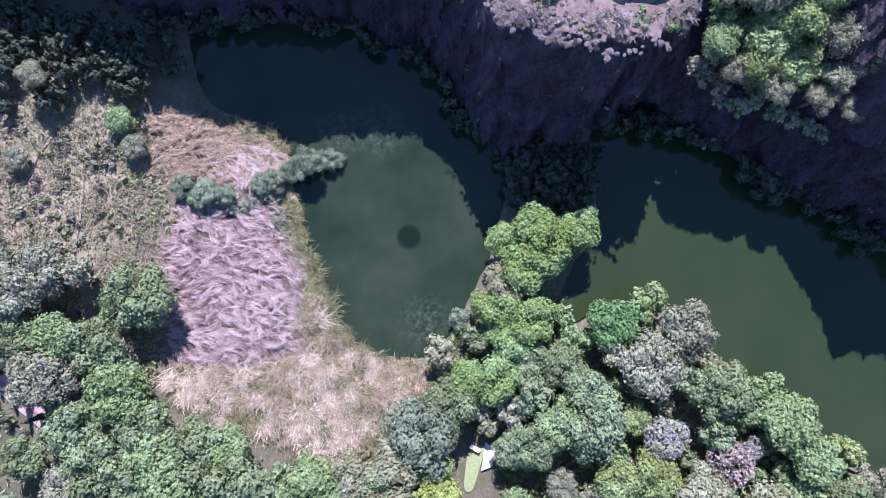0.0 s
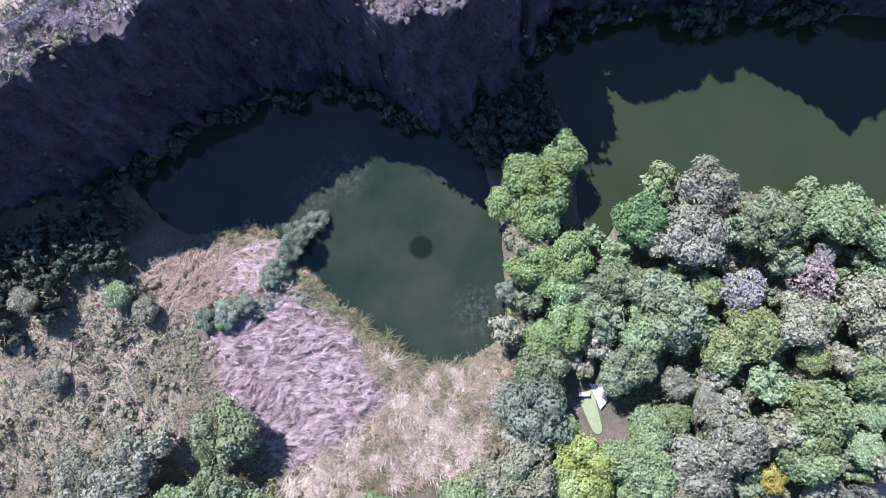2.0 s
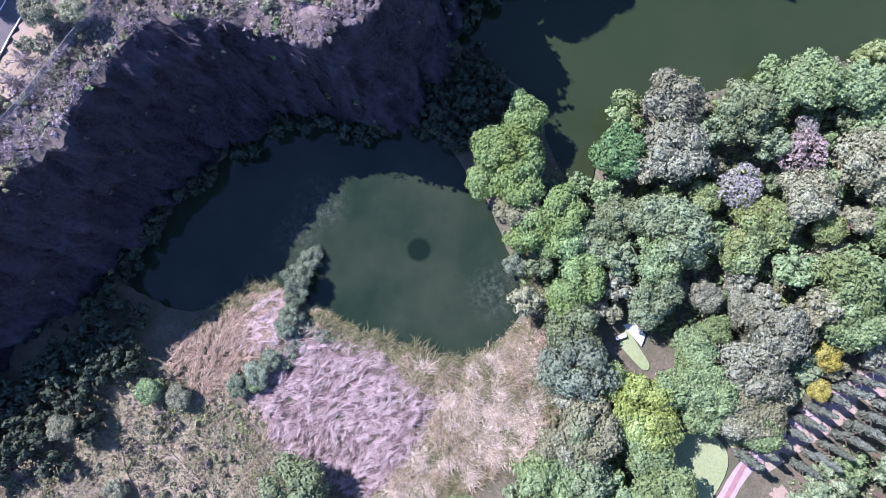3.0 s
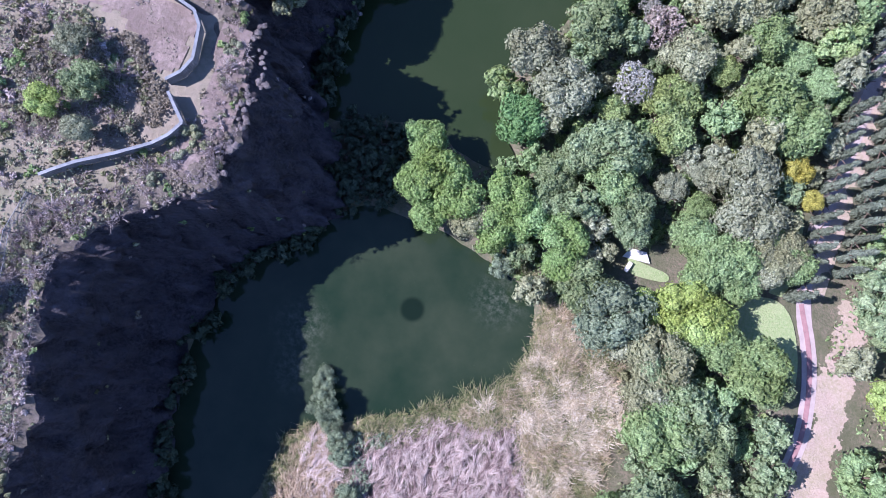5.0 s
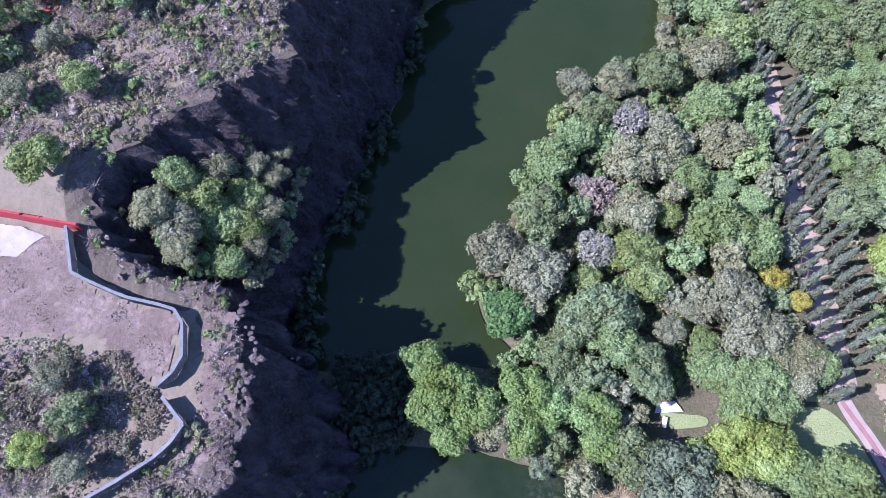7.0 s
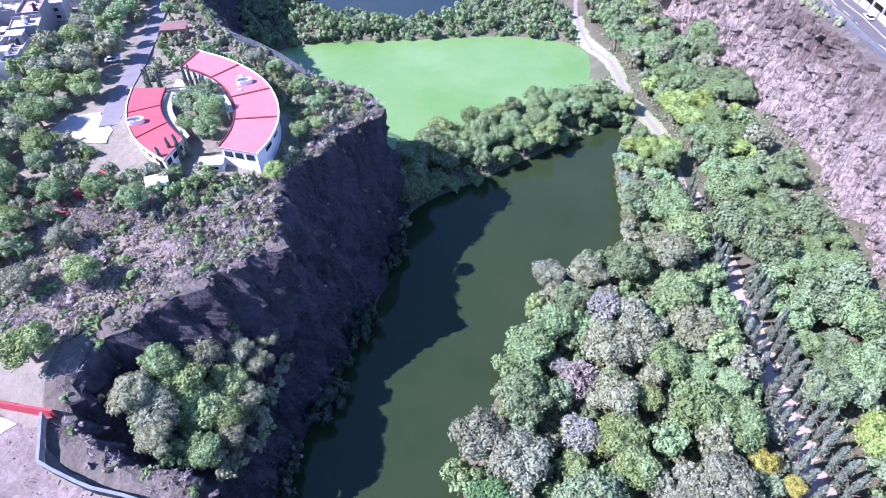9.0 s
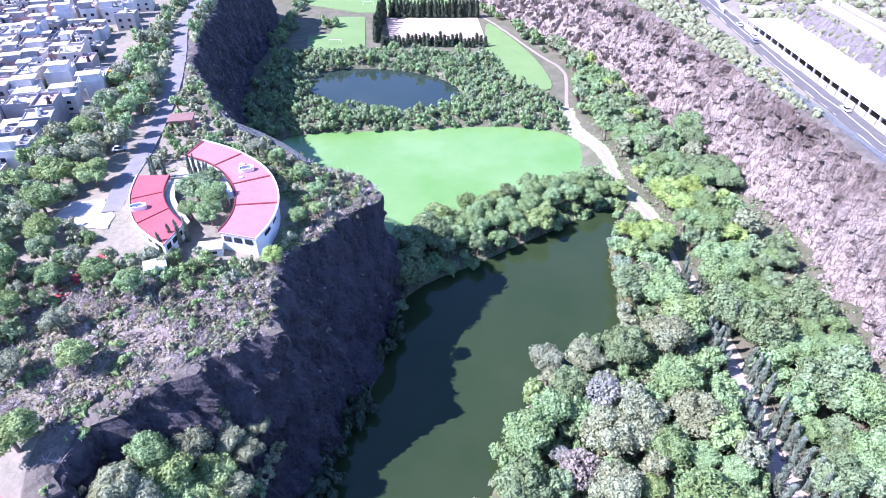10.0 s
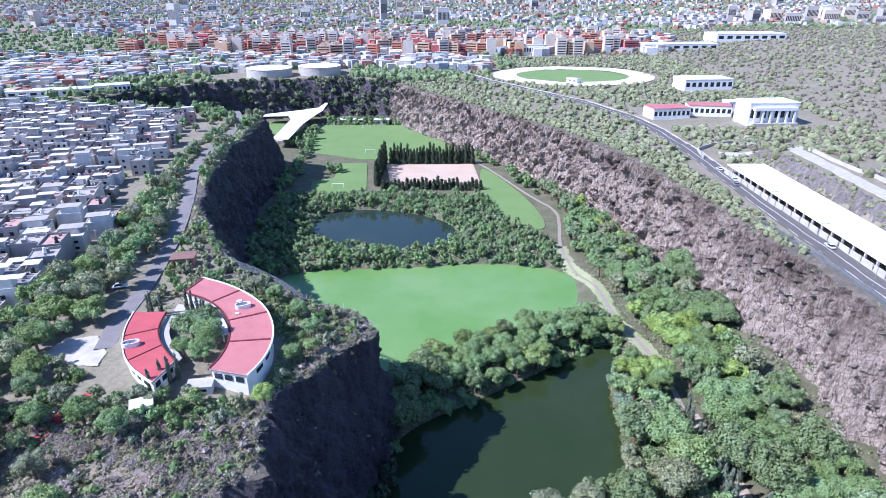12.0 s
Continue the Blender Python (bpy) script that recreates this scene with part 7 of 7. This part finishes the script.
# ---- town ----
WALLS = [plain("wall_" + n, c, 0.85, 0.14, 0.4) for n, c in (("white", (0.60, 0.575, 0.54)), ("grey", (0.38, 0.36, 0.34)), ("cream", (0.56, 0.49, 0.41)), ("block", (0.30, 0.285, 0.275)), ("pink", (0.50, 0.33, 0.29)), ("blue", (0.40, 0.46, 0.50)))]
ROOFS = [plain("roof_" + n, c, 0.9, 0.16, 0.35) for n, c in (("pale", (0.56, 0.525, 0.48)), ("cement", (0.38, 0.355, 0.33)), ("red", (0.46, 0.30, 0.27)), ("white", (0.74, 0.72, 0.70)), ("grey", (0.24, 0.23, 0.225)))]
HOUSE_LOOK = ("white", "grey", "cream", "bare block", "pink", "pale blue")


def house(i):
    """A flat-roofed town house with parapet, windows, half-built upper floor, roof tank and clutter."""
    gen = np.random.default_rng(3000 + i)
    w, d, h = gen.uniform(4.8, 8.5), gen.uniform(6, 10), float(gen.choice([2.8, 3.4, 5.4, 5.6, 6.2, 8.0]))
    k_wall = (0, 1, 0, 3, 2, 1, 0, 3, 4)[i % 9]
    wall = WALLS[k_wall]
    b = empty("house", pose(-200, 200, -30), HOUSE_LOOK[k_wall] + " flat-roofed house with a water tank on top", "house", "town houses")
    part("wall", box(bmesh.new(), -w / 2, w / 2, -d / 2, d / 2, -1.5, h), wall, b)
    bm = bmesh.new()
    for x0, x1, y0, y1 in ((-w / 2, w / 2, -d / 2, -d / 2 + 0.2), (-w / 2, w / 2, d / 2 - 0.2, d / 2), (-w / 2, -w / 2 + 0.2, -d / 2 + 0.2, d / 2 - 0.2), (w / 2 - 0.2, w / 2, -d / 2 + 0.2, d / 2 - 0.2)):
        box(bm, x0, x1, y0, y1, h, h + gen.uniform(0.3, 1.0))
    part("parapet", bm, wall, b)
    part("roof", box(bmesh.new(), -w / 2 + 0.2, w / 2 - 0.2, -d / 2 + 0.2, d / 2 - 0.2, h, h + 0.12), ROOFS[int(gen.choice([0, 0, 3, 1, 1, 4, 2]))], b)
    if i % 3 != 1:
        u = gen.uniform(0.35, 0.6)
        y0, y1 = (-d / 2 + 0.25, -d / 2 + d * u) if gen.random() < 0.5 else (d / 2 - d * u, d / 2 - 0.25)
        bm = box(bmesh.new(), -w / 2 + 0.25, w / 2 - 0.25 - gen.uniform(0, w * 0.4), y0, y1, h + 0.1, h + 2.6)
        part("upper_floor", bm, WALLS[int(gen.choice([0, 1, 3]))], b)
        part("roof", box(bmesh.new(), -w / 2 + 0.1, w / 2 - 0.3, y0 - 0.1, y1 + 0.1, h + 2.6, h + 2.75), ROOFS[int(gen.choice([0, 3, 1]))], b)
    x, y = gen.uniform(-w / 3, w / 3), gen.uniform(-d / 3, d / 3)
    bm = cyl(bmesh.new(), 0.5, 0.5, h + 0.6, h + 1.8, 8, x, y)
    cyl(bm, 0.5, 0.2, h + 1.8, h + 2.0, 8, x, y)
    box(bm, x - 0.5, x + 0.5, y - 0.5, y + 0.5, h + 0.1, h + 0.6)
    part("water_tank", bm, M_TANK if gen.random() < 0.7 else M_WHITE, b)
    bm = bmesh.new()
    for _ in range(4):
        x, y, q = gen.uniform(-w / 2 + 0.8, w / 2 - 0.8), gen.uniform(-d / 2 + 0.8, d / 2 - 0.8), gen.uniform(0.25, 0.7)
        box(bm, x - q, x + q, y - q * 0.7, y + q * 0.7, h + 0.1, h + 0.2 + q * gen.uniform(0.6, 2.0))
    part("roof_clutter", bm, M_STEEL if i % 2 else WALLS[3], b, "clutter stored on the roof")
    for k in range(max(1, int(h / 2.6))):
        for x in (-w * 0.25, w * 0.22):
            part("window", box(bmesh.new(), x - 0.6, x + 0.6, -d / 2 - 0.03, -d / 2 + 0.05, k * 2.7 + 1.0, k * 2.7 + 2.1), M_GLASS, b)
    return b, w, d


HOUSES = [house(i) for i in range(27)]
used = [False] * 27
gen = np.random.default_rng(77)
TOWN = [(-118, 112), (-119, 160), (-122, 195), (-136, 214), (-140, 250), (-148, 310), (-166, 385), (-240, 412), (-340, 425), (-340, 90), (-130, 90)]
plots = []
for gy0 in np.arange(80, 470, 9.8):
    gx0 = -360.0
    while gx0 < -100:
        i = int(gen.integers(0, 27))
        b, w, d = HOUSES[i]
        step = w + (4.5 if gen.random() < 0.12 else 0.4)
        x, y = gx0 + step / 2, gy0 + gen.uniform(-1.5, 1.5)
        gx0 += step
        rx, ry = -200 + (x + 200) * 0.97 - (y - 250) * 0.24, 250 + (x + 200) * 0.24 + (y - 250) * 0.97
        if not inside(TOWN, np.array(rx), np.array(ry)) or signed(TOWN, np.array(rx), np.array(ry)) > -4 or gen.random() < 0.06 or line_distance(ACCESS, np.array(rx), np.array(ry)) < 11:
            continue
        m = pose(rx, ry, float(top_z(rx, ry)), 0, 0, 14 + float(gen.choice([0, 0, 180])) + gen.uniform(-5, 5)) @ Matrix.Diagonal((1, 1, gen.uniform(0.8, 1.2), 1))
        plots.append((math.hypot(rx, ry - 20), i, m))
far_town = Heap()
for k, (dist, i, m) in enumerate(sorted(plots, key=lambda q: q[0])):
    b = HOUSES[i][0]
    if k >= 230:
        for ch in b.children:
            far_town.add(ch.data, m @ ch.matrix_basis)
    elif not used[i]:
        b.matrix_basis, used[i] = m, True
    else:
        copy_thing(b, m)
far_town.place("far_houses", "crowded pale flat-roofed houses of the far town", "houses")
for b, u in zip(HOUSES, used):
    if not u:
        b[0].matrix_basis = pose(-340, 300, float(top_z(-340, 300)))
fill([(-124, 118), (-124, 190), (-136, 214), (-146, 250), (-150, 300), (-150, 395), (-200, 425), (-330, 440), (-330, 120)], 420, 1.6, 3.2, "FCBG", top_z, MID, "trees in the town", 1.0, 0)
fill([(-150, 390), (-170, 404), (-290, 440), (-330, 440), (-330, 425), (-240, 414), (-168, 388), (-146, 372)], 700, 3.0, 5.0, "FCFG", top_z, MID, "trees behind the town", 0.7, 0)
# inflatable play slide
s = empty("bouncy_castle", pose(-122.6, 199, float(top_z(-122.6, 199)), 0, 0, 15), "yellow and red inflatable slide in a yard", "bouncy castle")
part("base", box(bmesh.new(), -3, 3, -4, 4, 0, 1.0, 0.3), M_YELLOW, s)
for x in (-2.4, 2.4):
    part("arch_leg", cyl(bmesh.new(), 0.6, 0.5, 0.8, 4.2, 10, x, -3), M_YELLOW, s)
part("arch_top", box(bmesh.new(), -3, 3, -3.5, -2.5, 4.0, 5.0, 0.3), M_YELLOW, s)
part("slide", box(bmesh.new(), -1.6, 1.6, -2.2, 3.6, 1.0, 2.2, 0.2), M_REDROOF, s, "red slide")

# ---- buildings east and north ----
for x, y, w, d, h, t, roof, label in ((145, 405, 26, 16, 7, 8, M_REDROOF, "white block with a part red roof"), (176, 412, 28, 14, 7, -10, M_REDROOF, "white building with a red roof strip"), (202, 385, 32, 18, 14, 4, M_ROOFSHEET, "large white block with a columned front"),
                                      (216, 525, 42, 24, 9, 5, M_ROOFSHEET, "long white flat-roofed hall"), (210, 430, 30, 10, 6, 5, M_ROOFSHEET, "white low building behind the block"),
                                      (300, 830, 100, 30, 8, 6, M_ROOFSHEET, "very long white hall"), (420, 900, 100, 40, 10, 4, M_ROOFSHEET, "large hall with a pale roof"),
                                      (-325, 490, 60, 14, 5, 20, M_ROOFSHEET, "long pale roof behind the town"), (112, 560, 12, 6, 4, -50, M_CONCRETE, "small grey building beside the far road"),
                                      (108, 800, 26, 14, 12, -5, M_CONCRETE, "glass fronted office block"), (-285, 510, 26, 14, 6, 30, M_ROOFSHEET, "white roofed workshop behind the town")):
    block("hall", x, y, w, d, h, t, M_WHITE, roof, label, "building", top_z, windows=8)


front = empty("portal", pose(202, 385, float(top_z(202, 385)), 0, 0, 4), "white columned portal before the large block", "portal")
part("podium", box(bmesh.new(), -15, 15, -13.5, -9.1, -2, 2.2, 0.1), M_CONCRETE, front)
part("lintel", box(bmesh.new(), -14, 14, -11.5, -9.1, 9.6, 11.6, 0.1), M_WHITE, front)
for x in (-13, -7.8, -2.6, 2.6, 7.8, 13):
    part("column", box(bmesh.new(), x - 0.6, x + 0.6, -11.3, -10.1, 2.2, 9.6, 0.05), M_WHITE, front)


def storage_tank(x, y, r, h):
    s = empty("storage_tank", pose(x, y, float(top_z(x, y))), "wide round tank with a white roof", "storage tank", "storage tanks")
    part("wall", cyl(bmesh.new(), r, r, -1.5, h, 40), M_CONCRETE, s)
    part("roof", cyl(bmesh.new(), r + 0.4, r * 0.2, h, h + 1.2, 40), M_ROOFSHEET, s)


storage_tank(-179, 607, 22, 8)
storage_tank(-132, 622, 21, 8)
tagged(new("track", ribbon("track", [(120 + 67 * math.cos(a), 606 + 56 * math.sin(a)) for a in np.linspace(0, 2 * math.pi, 40)], 24, top_z, 0.5, rough_ground("track_sand", (0.60, 0.52, 0.44), (0.52, 0.45, 0.36), (0.66, 0.58, 0.50), 0.03, 0.3), 6.0)), "pale oval running track round a green field", "track", kind="structure")
tagged(new("field", grid_mesh("field", np.arange(60, 182, 2.0), np.arange(550, 662, 2.0), lambda X, Y: top_z(X, Y) + 0.35, M_PITCH, lambda X, Y: ((X - 120) / 56) ** 2 + ((Y - 606) / 46) ** 2 < 1)), "green field inside the running track", "field", kind="structure")
tagged(new("field", grid_mesh("field", np.arange(-14, 43, 3.0), np.arange(640, 738, 3.0), lambda X, Y: top_z(X, Y) + 0.35, M_PITCH)), "green sports field beyond the quarry", "field", kind="structure")


def apartment(i):
    gen = np.random.default_rng(4000 + i)
    w, d, h = ((13, 11, 15), (16, 11, 15), (12, 12, 20), (20, 11, 14))[i % 4]
    m = plain("apartment_wall", ((0.55, 0.22, 0.14), (0.60, 0.40, 0.26), (0.62, 0.55, 0.48), (0.50, 0.14, 0.13))[i % 4], 0.85, 0.1, 0.3)
    b = empty("apartment_block", pose(0, 900, -60), ("brick red", "orange", "cream", "dark red")[i % 4] + " apartment block with rows of windows", "building", "apartment blocks")
    part("wall", box(bmesh.new(), -w / 2, w / 2, -d / 2, d / 2, -3, h), m, b)
    part("roof", box(bmesh.new(), -w / 2 + 0.3, w / 2 - 0.3, -d / 2 + 0.3, d / 2 - 0.3, h, h + 0.5), ROOFS[1], b)
    part("stair_head", box(bmesh.new(), -2, 2, -2, 2, h + 0.5, h + 3), m, b)
    for k in range(int(h / 3)):
        part("window_band", box(bmesh.new(), -w / 2 + 1, w / 2 - 1, -d / 2 - 0.05, -d / 2 + 0.1, k * 3 + 1.0, k * 3 + 2.2), M_GLASS, b)
    return b


APTS = [apartment(i) for i in range(4)]
first = [True] * 4
gen = np.random.default_rng(99)
for k in range(210):
    i = int(gen.choice([0, 1, 2, 3], p=[0.3, 0.3, 0.25, 0.15]))
    a = gen.uniform(0, 1)
    x, y = -430 + 700 * a + gen.normal(0, 10), 745 + 230 * gen.random() ** 1.2 + 120 * abs(a - 0.45)
    m = pose(x, y, float(top_z(x, y)), 0, 0, float(gen.choice([-12, 0, 15, 90])))
    if first[i]:
        APTS[i].matrix_basis, first[i] = m, False
    else:
        copy_thing(APTS[i], m)
for k in range(40):
    x, y, h = gen.uniform(-900, 1100), gen.uniform(1300, 2800), gen.uniform(20, 55)
    if k > 22:
        x, y, h = gen.uniform(560, 900), gen.uniform(1150, 1400), gen.uniform(14, 28)
    block("tower", x, y, gen.uniform(14, 26), 16, h, gen.uniform(-20, 20), WALLS[int(gen.choice([0, 0, 1, 2]))], ROOFS[0], "pale tower block in the distant city", "building", top_z, "distant towers", 9)


def far_boxes(name, n, region, lo, hi, hlo, hhi, mat, label, seed):
    """Far houses, too many and too small to count."""
    gen = np.random.default_rng(seed)
    x, y = region(gen, n)
    z = top_z(x, y)
    w, d, h = gen.uniform(lo, hi, n) / 2, gen.uniform(lo, hi, n) / 2, gen.uniform(hlo, hhi, n)
    a = 0.25 + gen.choice([0.0, 0.35, -0.3], n) + gen.normal(0, 0.05, n)
    c, s = np.cos(a), np.sin(a)
    v = []
    for zz in (-2 + 0 * h, h):
        for sx, sy in ((-1, -1), (1, -1), (1, 1), (-1, 1)):
            v.append(np.stack([x + sx * w * c - sy * d * s, y + sx * w * s + sy * d * c, z + zz], 1))
    v = np.stack(v, 1).reshape(-1, 3)
    q = np.array([[4, 5, 6, 7], [0, 1, 5, 4], [1, 2, 6, 5], [2, 3, 7, 6], [3, 0, 4, 7]])
    f = (np.arange(n)[:, None, None] * 8 + q[None]).reshape(-1, 4)
    return tagged(new(name, mesh_of(name, v, f, mat)), label, "city", kind="stuff")


M_CITY = island_material("city_walls", [(0.58, 0.56, 0.54), (0.40, 0.38, 0.37), (0.68, 0.67, 0.65), (0.30, 0.285, 0.27), (0.48, 0.34, 0.28), (0.58, 0.54, 0.47), (0.34, 0.14, 0.11), (0.52, 0.50, 0.49), (0.36, 0.40, 0.45)])


def west_region(gen, n):
    x, y = gen.uniform(-900, -200, n * 3), gen.uniform(60, 800, n * 3)
    ok = (signed(QUARRY, x, y) > 60) & ~((x > -345) & (y < 430)) & (wave(x, y, 0.02) > -0.55)
    return x[ok][:n], y[ok][:n]


def north_region(gen, n):
    r = 640 + 3700 * gen.random(n * 3) ** 1.5
    a = gen.uniform(-0.85, 0.85, n * 3)
    x, y = r * np.sin(a), r * np.cos(a)
    ok = (signed(QUARRY, x, y) > 70) & (wave(x, y, 0.006) > -0.25) & ~((x > 40) & (y < 780)) & ~((x > 150) & (y < 1100) & (x > 0.35 * y))
    return x[ok][:n], y[ok][:n]


far_boxes("far_houses", 3600, west_region, 5, 10, 2.8, 8, M_CITY, "crowded pale houses of the far town", 51)
far_boxes("far_city", 11000, north_region, 6, 14, 2.8, 9, M_CITY, "wide pale city on the plain", 52)


def far_trees(name, n, region, size, mat, label, seed):
    """Far woods: clumps of rough crowns joined in one mesh."""
    gen = np.random.default_rng(seed)
    x, y = region(gen, n)
    n = len(x)
    z = top_z(x, y)
    v0, f0 = ball(np.random.default_rng(1), 1.0, np.zeros(3))
    s = size * gen.uniform(0.6, 1.4, n)
    v = v0[None] * s[:, None, None] * gen.uniform(0.75, 1.2, (n, len(v0), 1)) + np.stack([x, y, z + s * 0.45], 1)[:, None]
    f = (np.arange(n)[:, None, None] * len(v0) + np.array(f0)[None]).reshape(-1, 3)
    d = gen.normal(0, 1, (n, 3, 3))
    d[:, :, 2] = np.abs(d[:, :, 2])
    d /= np.linalg.norm(d, axis=2)[:, :, None]
    cc = (np.stack([x, y, z + s * 0.45], 1)[:, None] + d * s[:, None, None] * gen.uniform(0.75, 1.15, (n, 3, 1))).reshape(-1, 3)
    cv, cf = leaf_cards(cc, d.reshape(-1, 3), 0.42 * size, gen, 0.5)
    av, af = join([(v.reshape(-1, 3), f), (cv, cf)])
    return tagged(new(name, mesh_of(name, av, af, mat)), label, "trees", kind="stuff")


def north_green(gen, n):
    r = 570 + 3600 * gen.random(n * 3) ** 1.6
    a = gen.uniform(-0.85, 0.85, n * 3)
    x, y = r * np.sin(a), r * np.cos(a)
    ok = (signed(QUARRY, x, y) > 6) & (line_distance(HIGHWAY, x, y) > 12) & (((x - 120) / 84) ** 2 + ((y - 606) / 70) ** 2 > 1) & (wave(x, y, 0.006) < 0.35) & ~((x > -230) & (x < -100) & (y > 570) & (y < 650)) & ~((abs(x - 18) < 36) & (abs(y - 690) < 75)) & ~((x > 45) & (y < 1050) & (x > 0.16 * y - 40))
    return x[ok][:n], y[ok][:n]


def east_scrub(gen, n):
    x, y = gen.uniform(150, 900, n * 3), gen.uniform(60, 1150, n * 3)
    ok = (line_distance(HIGHWAY, x, y) > 14) & (line_distance(FARROAD, x, y) > 7) & ~((x < 160) & (y < 285)) & (((x - 120) / 84) ** 2 + ((y - 606) / 70) ** 2 > 1) & ~((x > 125) & (x < 245) & (y > 368) & (y < 440)) & ~((x > 190) & (x < 245) & (y > 505) & (y < 545))
    return x[ok][:n], y[ok][:n]


def rim_scrub(gen, n):
    k = dense(EAST_RIM[:9], 1.0)
    i = gen.integers(0, len(k), n * 3)
    x, y = k[i, 0] + gen.uniform(0, 16, n * 3), k[i, 1] + gen.uniform(-3, 14, n * 3)
    ok = (signed(QUARRY, x, y) > 1) & (line_distance(HIGHWAY, x, y) > 8)
    return x[ok][:n], y[ok][:n]


far_trees("far_woods", 4200, west_region, 3.2, LEAF["C"], "trees among the far houses", 68)
far_trees("far_woods", 12500, north_green, 3.8, LEAF["C"], "dark belts of trees between the far houses", 61)
far_trees("scrub", 11500, east_scrub, 1.6, LEAF["W"], "grey green scrub on the eastern slopes", 62)
far_trees("scrub", 3200, east_scrub, 2.3, LEAF["G"], "darker trees in the eastern scrub", 63)
def road_scrub(gen, n):
    x, y = gen.uniform(-30, 260, n * 4), gen.uniform(270, 760, n * 4)
    ok = (signed(QUARRY, x, y) > 2) & (line_distance(HIGHWAY, x, y) > 8) & (line_distance(FARROAD, x, y) > 6) & (((x - 120) / 84) ** 2 + ((y - 606) / 70) ** 2 > 1) & ~((x > 125) & (x < 245) & (y > 368) & (y < 440)) & ~((abs(x - 15) < 36) & (abs(y - 690) < 56)) & ~((x > 190) & (x < 245) & (y > 505) & (y < 545))
    return x[ok][:n], y[ok][:n]


def cut_scrub(gen, n):
    return gen.uniform(144, 159, n), gen.uniform(60, 300, n)


def cut_z(X, Y):
    lump = np.array([noise.fractal(Vector((x * 0.25, y * 0.25, 1.0)), 0.8, 2.0, 4) for x, y in zip(np.ravel(X), np.ravel(Y))]).reshape(np.shape(X))
    return top_z(X, Y) + 0.2 + np.clip(1.3 * lump, -0.1, 1.6)


tagged(new("rock_cut", grid_mesh("rock_cut", np.arange(146.5, 158, 0.55), np.arange(60, 296, 0.8), cut_z, M_STONE, lambda X, Y: X < 156.5 + wave(X, Y, 0.3))), "pale broken rock cutting beside the slip road", "cliff", kind="structure")
def west_rim_scrub(gen, n):
    x, y = gen.uniform(-160, -96, n * 6), gen.uniform(150, 430, n * 6)
    ok = (signed(QUARRY, x, y) > 1) & (signed(QUARRY, x, y) < 22) & (road_distance(x, y) > 4.2)
    return x[ok][:n], y[ok][:n]


far_trees("scrub", 900, west_rim_scrub, 1.3, LEAF["G"], "grey green scrub along the town rim", 67)
far_trees("scrub", 420, cut_scrub, 0.9, LEAF["G"], "low scrub on the rock cutting", 66)
far_trees("scrub", 3200, road_scrub, 1.9, LEAF["G"], "grey green scrub beside the highway", 65)
far_trees("scrub", 1600, rim_scrub, 1.3, LEAF["G"], "low scrub along the quarry rim", 64)
# hills that close the plain, distance haze put into their blue colour
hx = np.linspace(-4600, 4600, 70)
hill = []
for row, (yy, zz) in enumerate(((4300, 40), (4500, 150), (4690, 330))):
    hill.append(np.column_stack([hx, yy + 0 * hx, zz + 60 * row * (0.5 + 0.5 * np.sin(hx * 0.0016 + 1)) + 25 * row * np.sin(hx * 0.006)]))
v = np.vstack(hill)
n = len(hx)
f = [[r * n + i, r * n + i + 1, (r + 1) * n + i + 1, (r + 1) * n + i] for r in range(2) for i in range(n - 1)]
tagged(new("backdrop", mesh_of("backdrop", v, f, plain("hill_haze", (0.22, 0.30, 0.38), 0.95, 0.2, 0.004), True)), "hills behind the city, blue haze put into their colour", "hills", kind="structure")

woods.place("woodland", "mixed green woodland on the banks and behind the lakes", "trees")
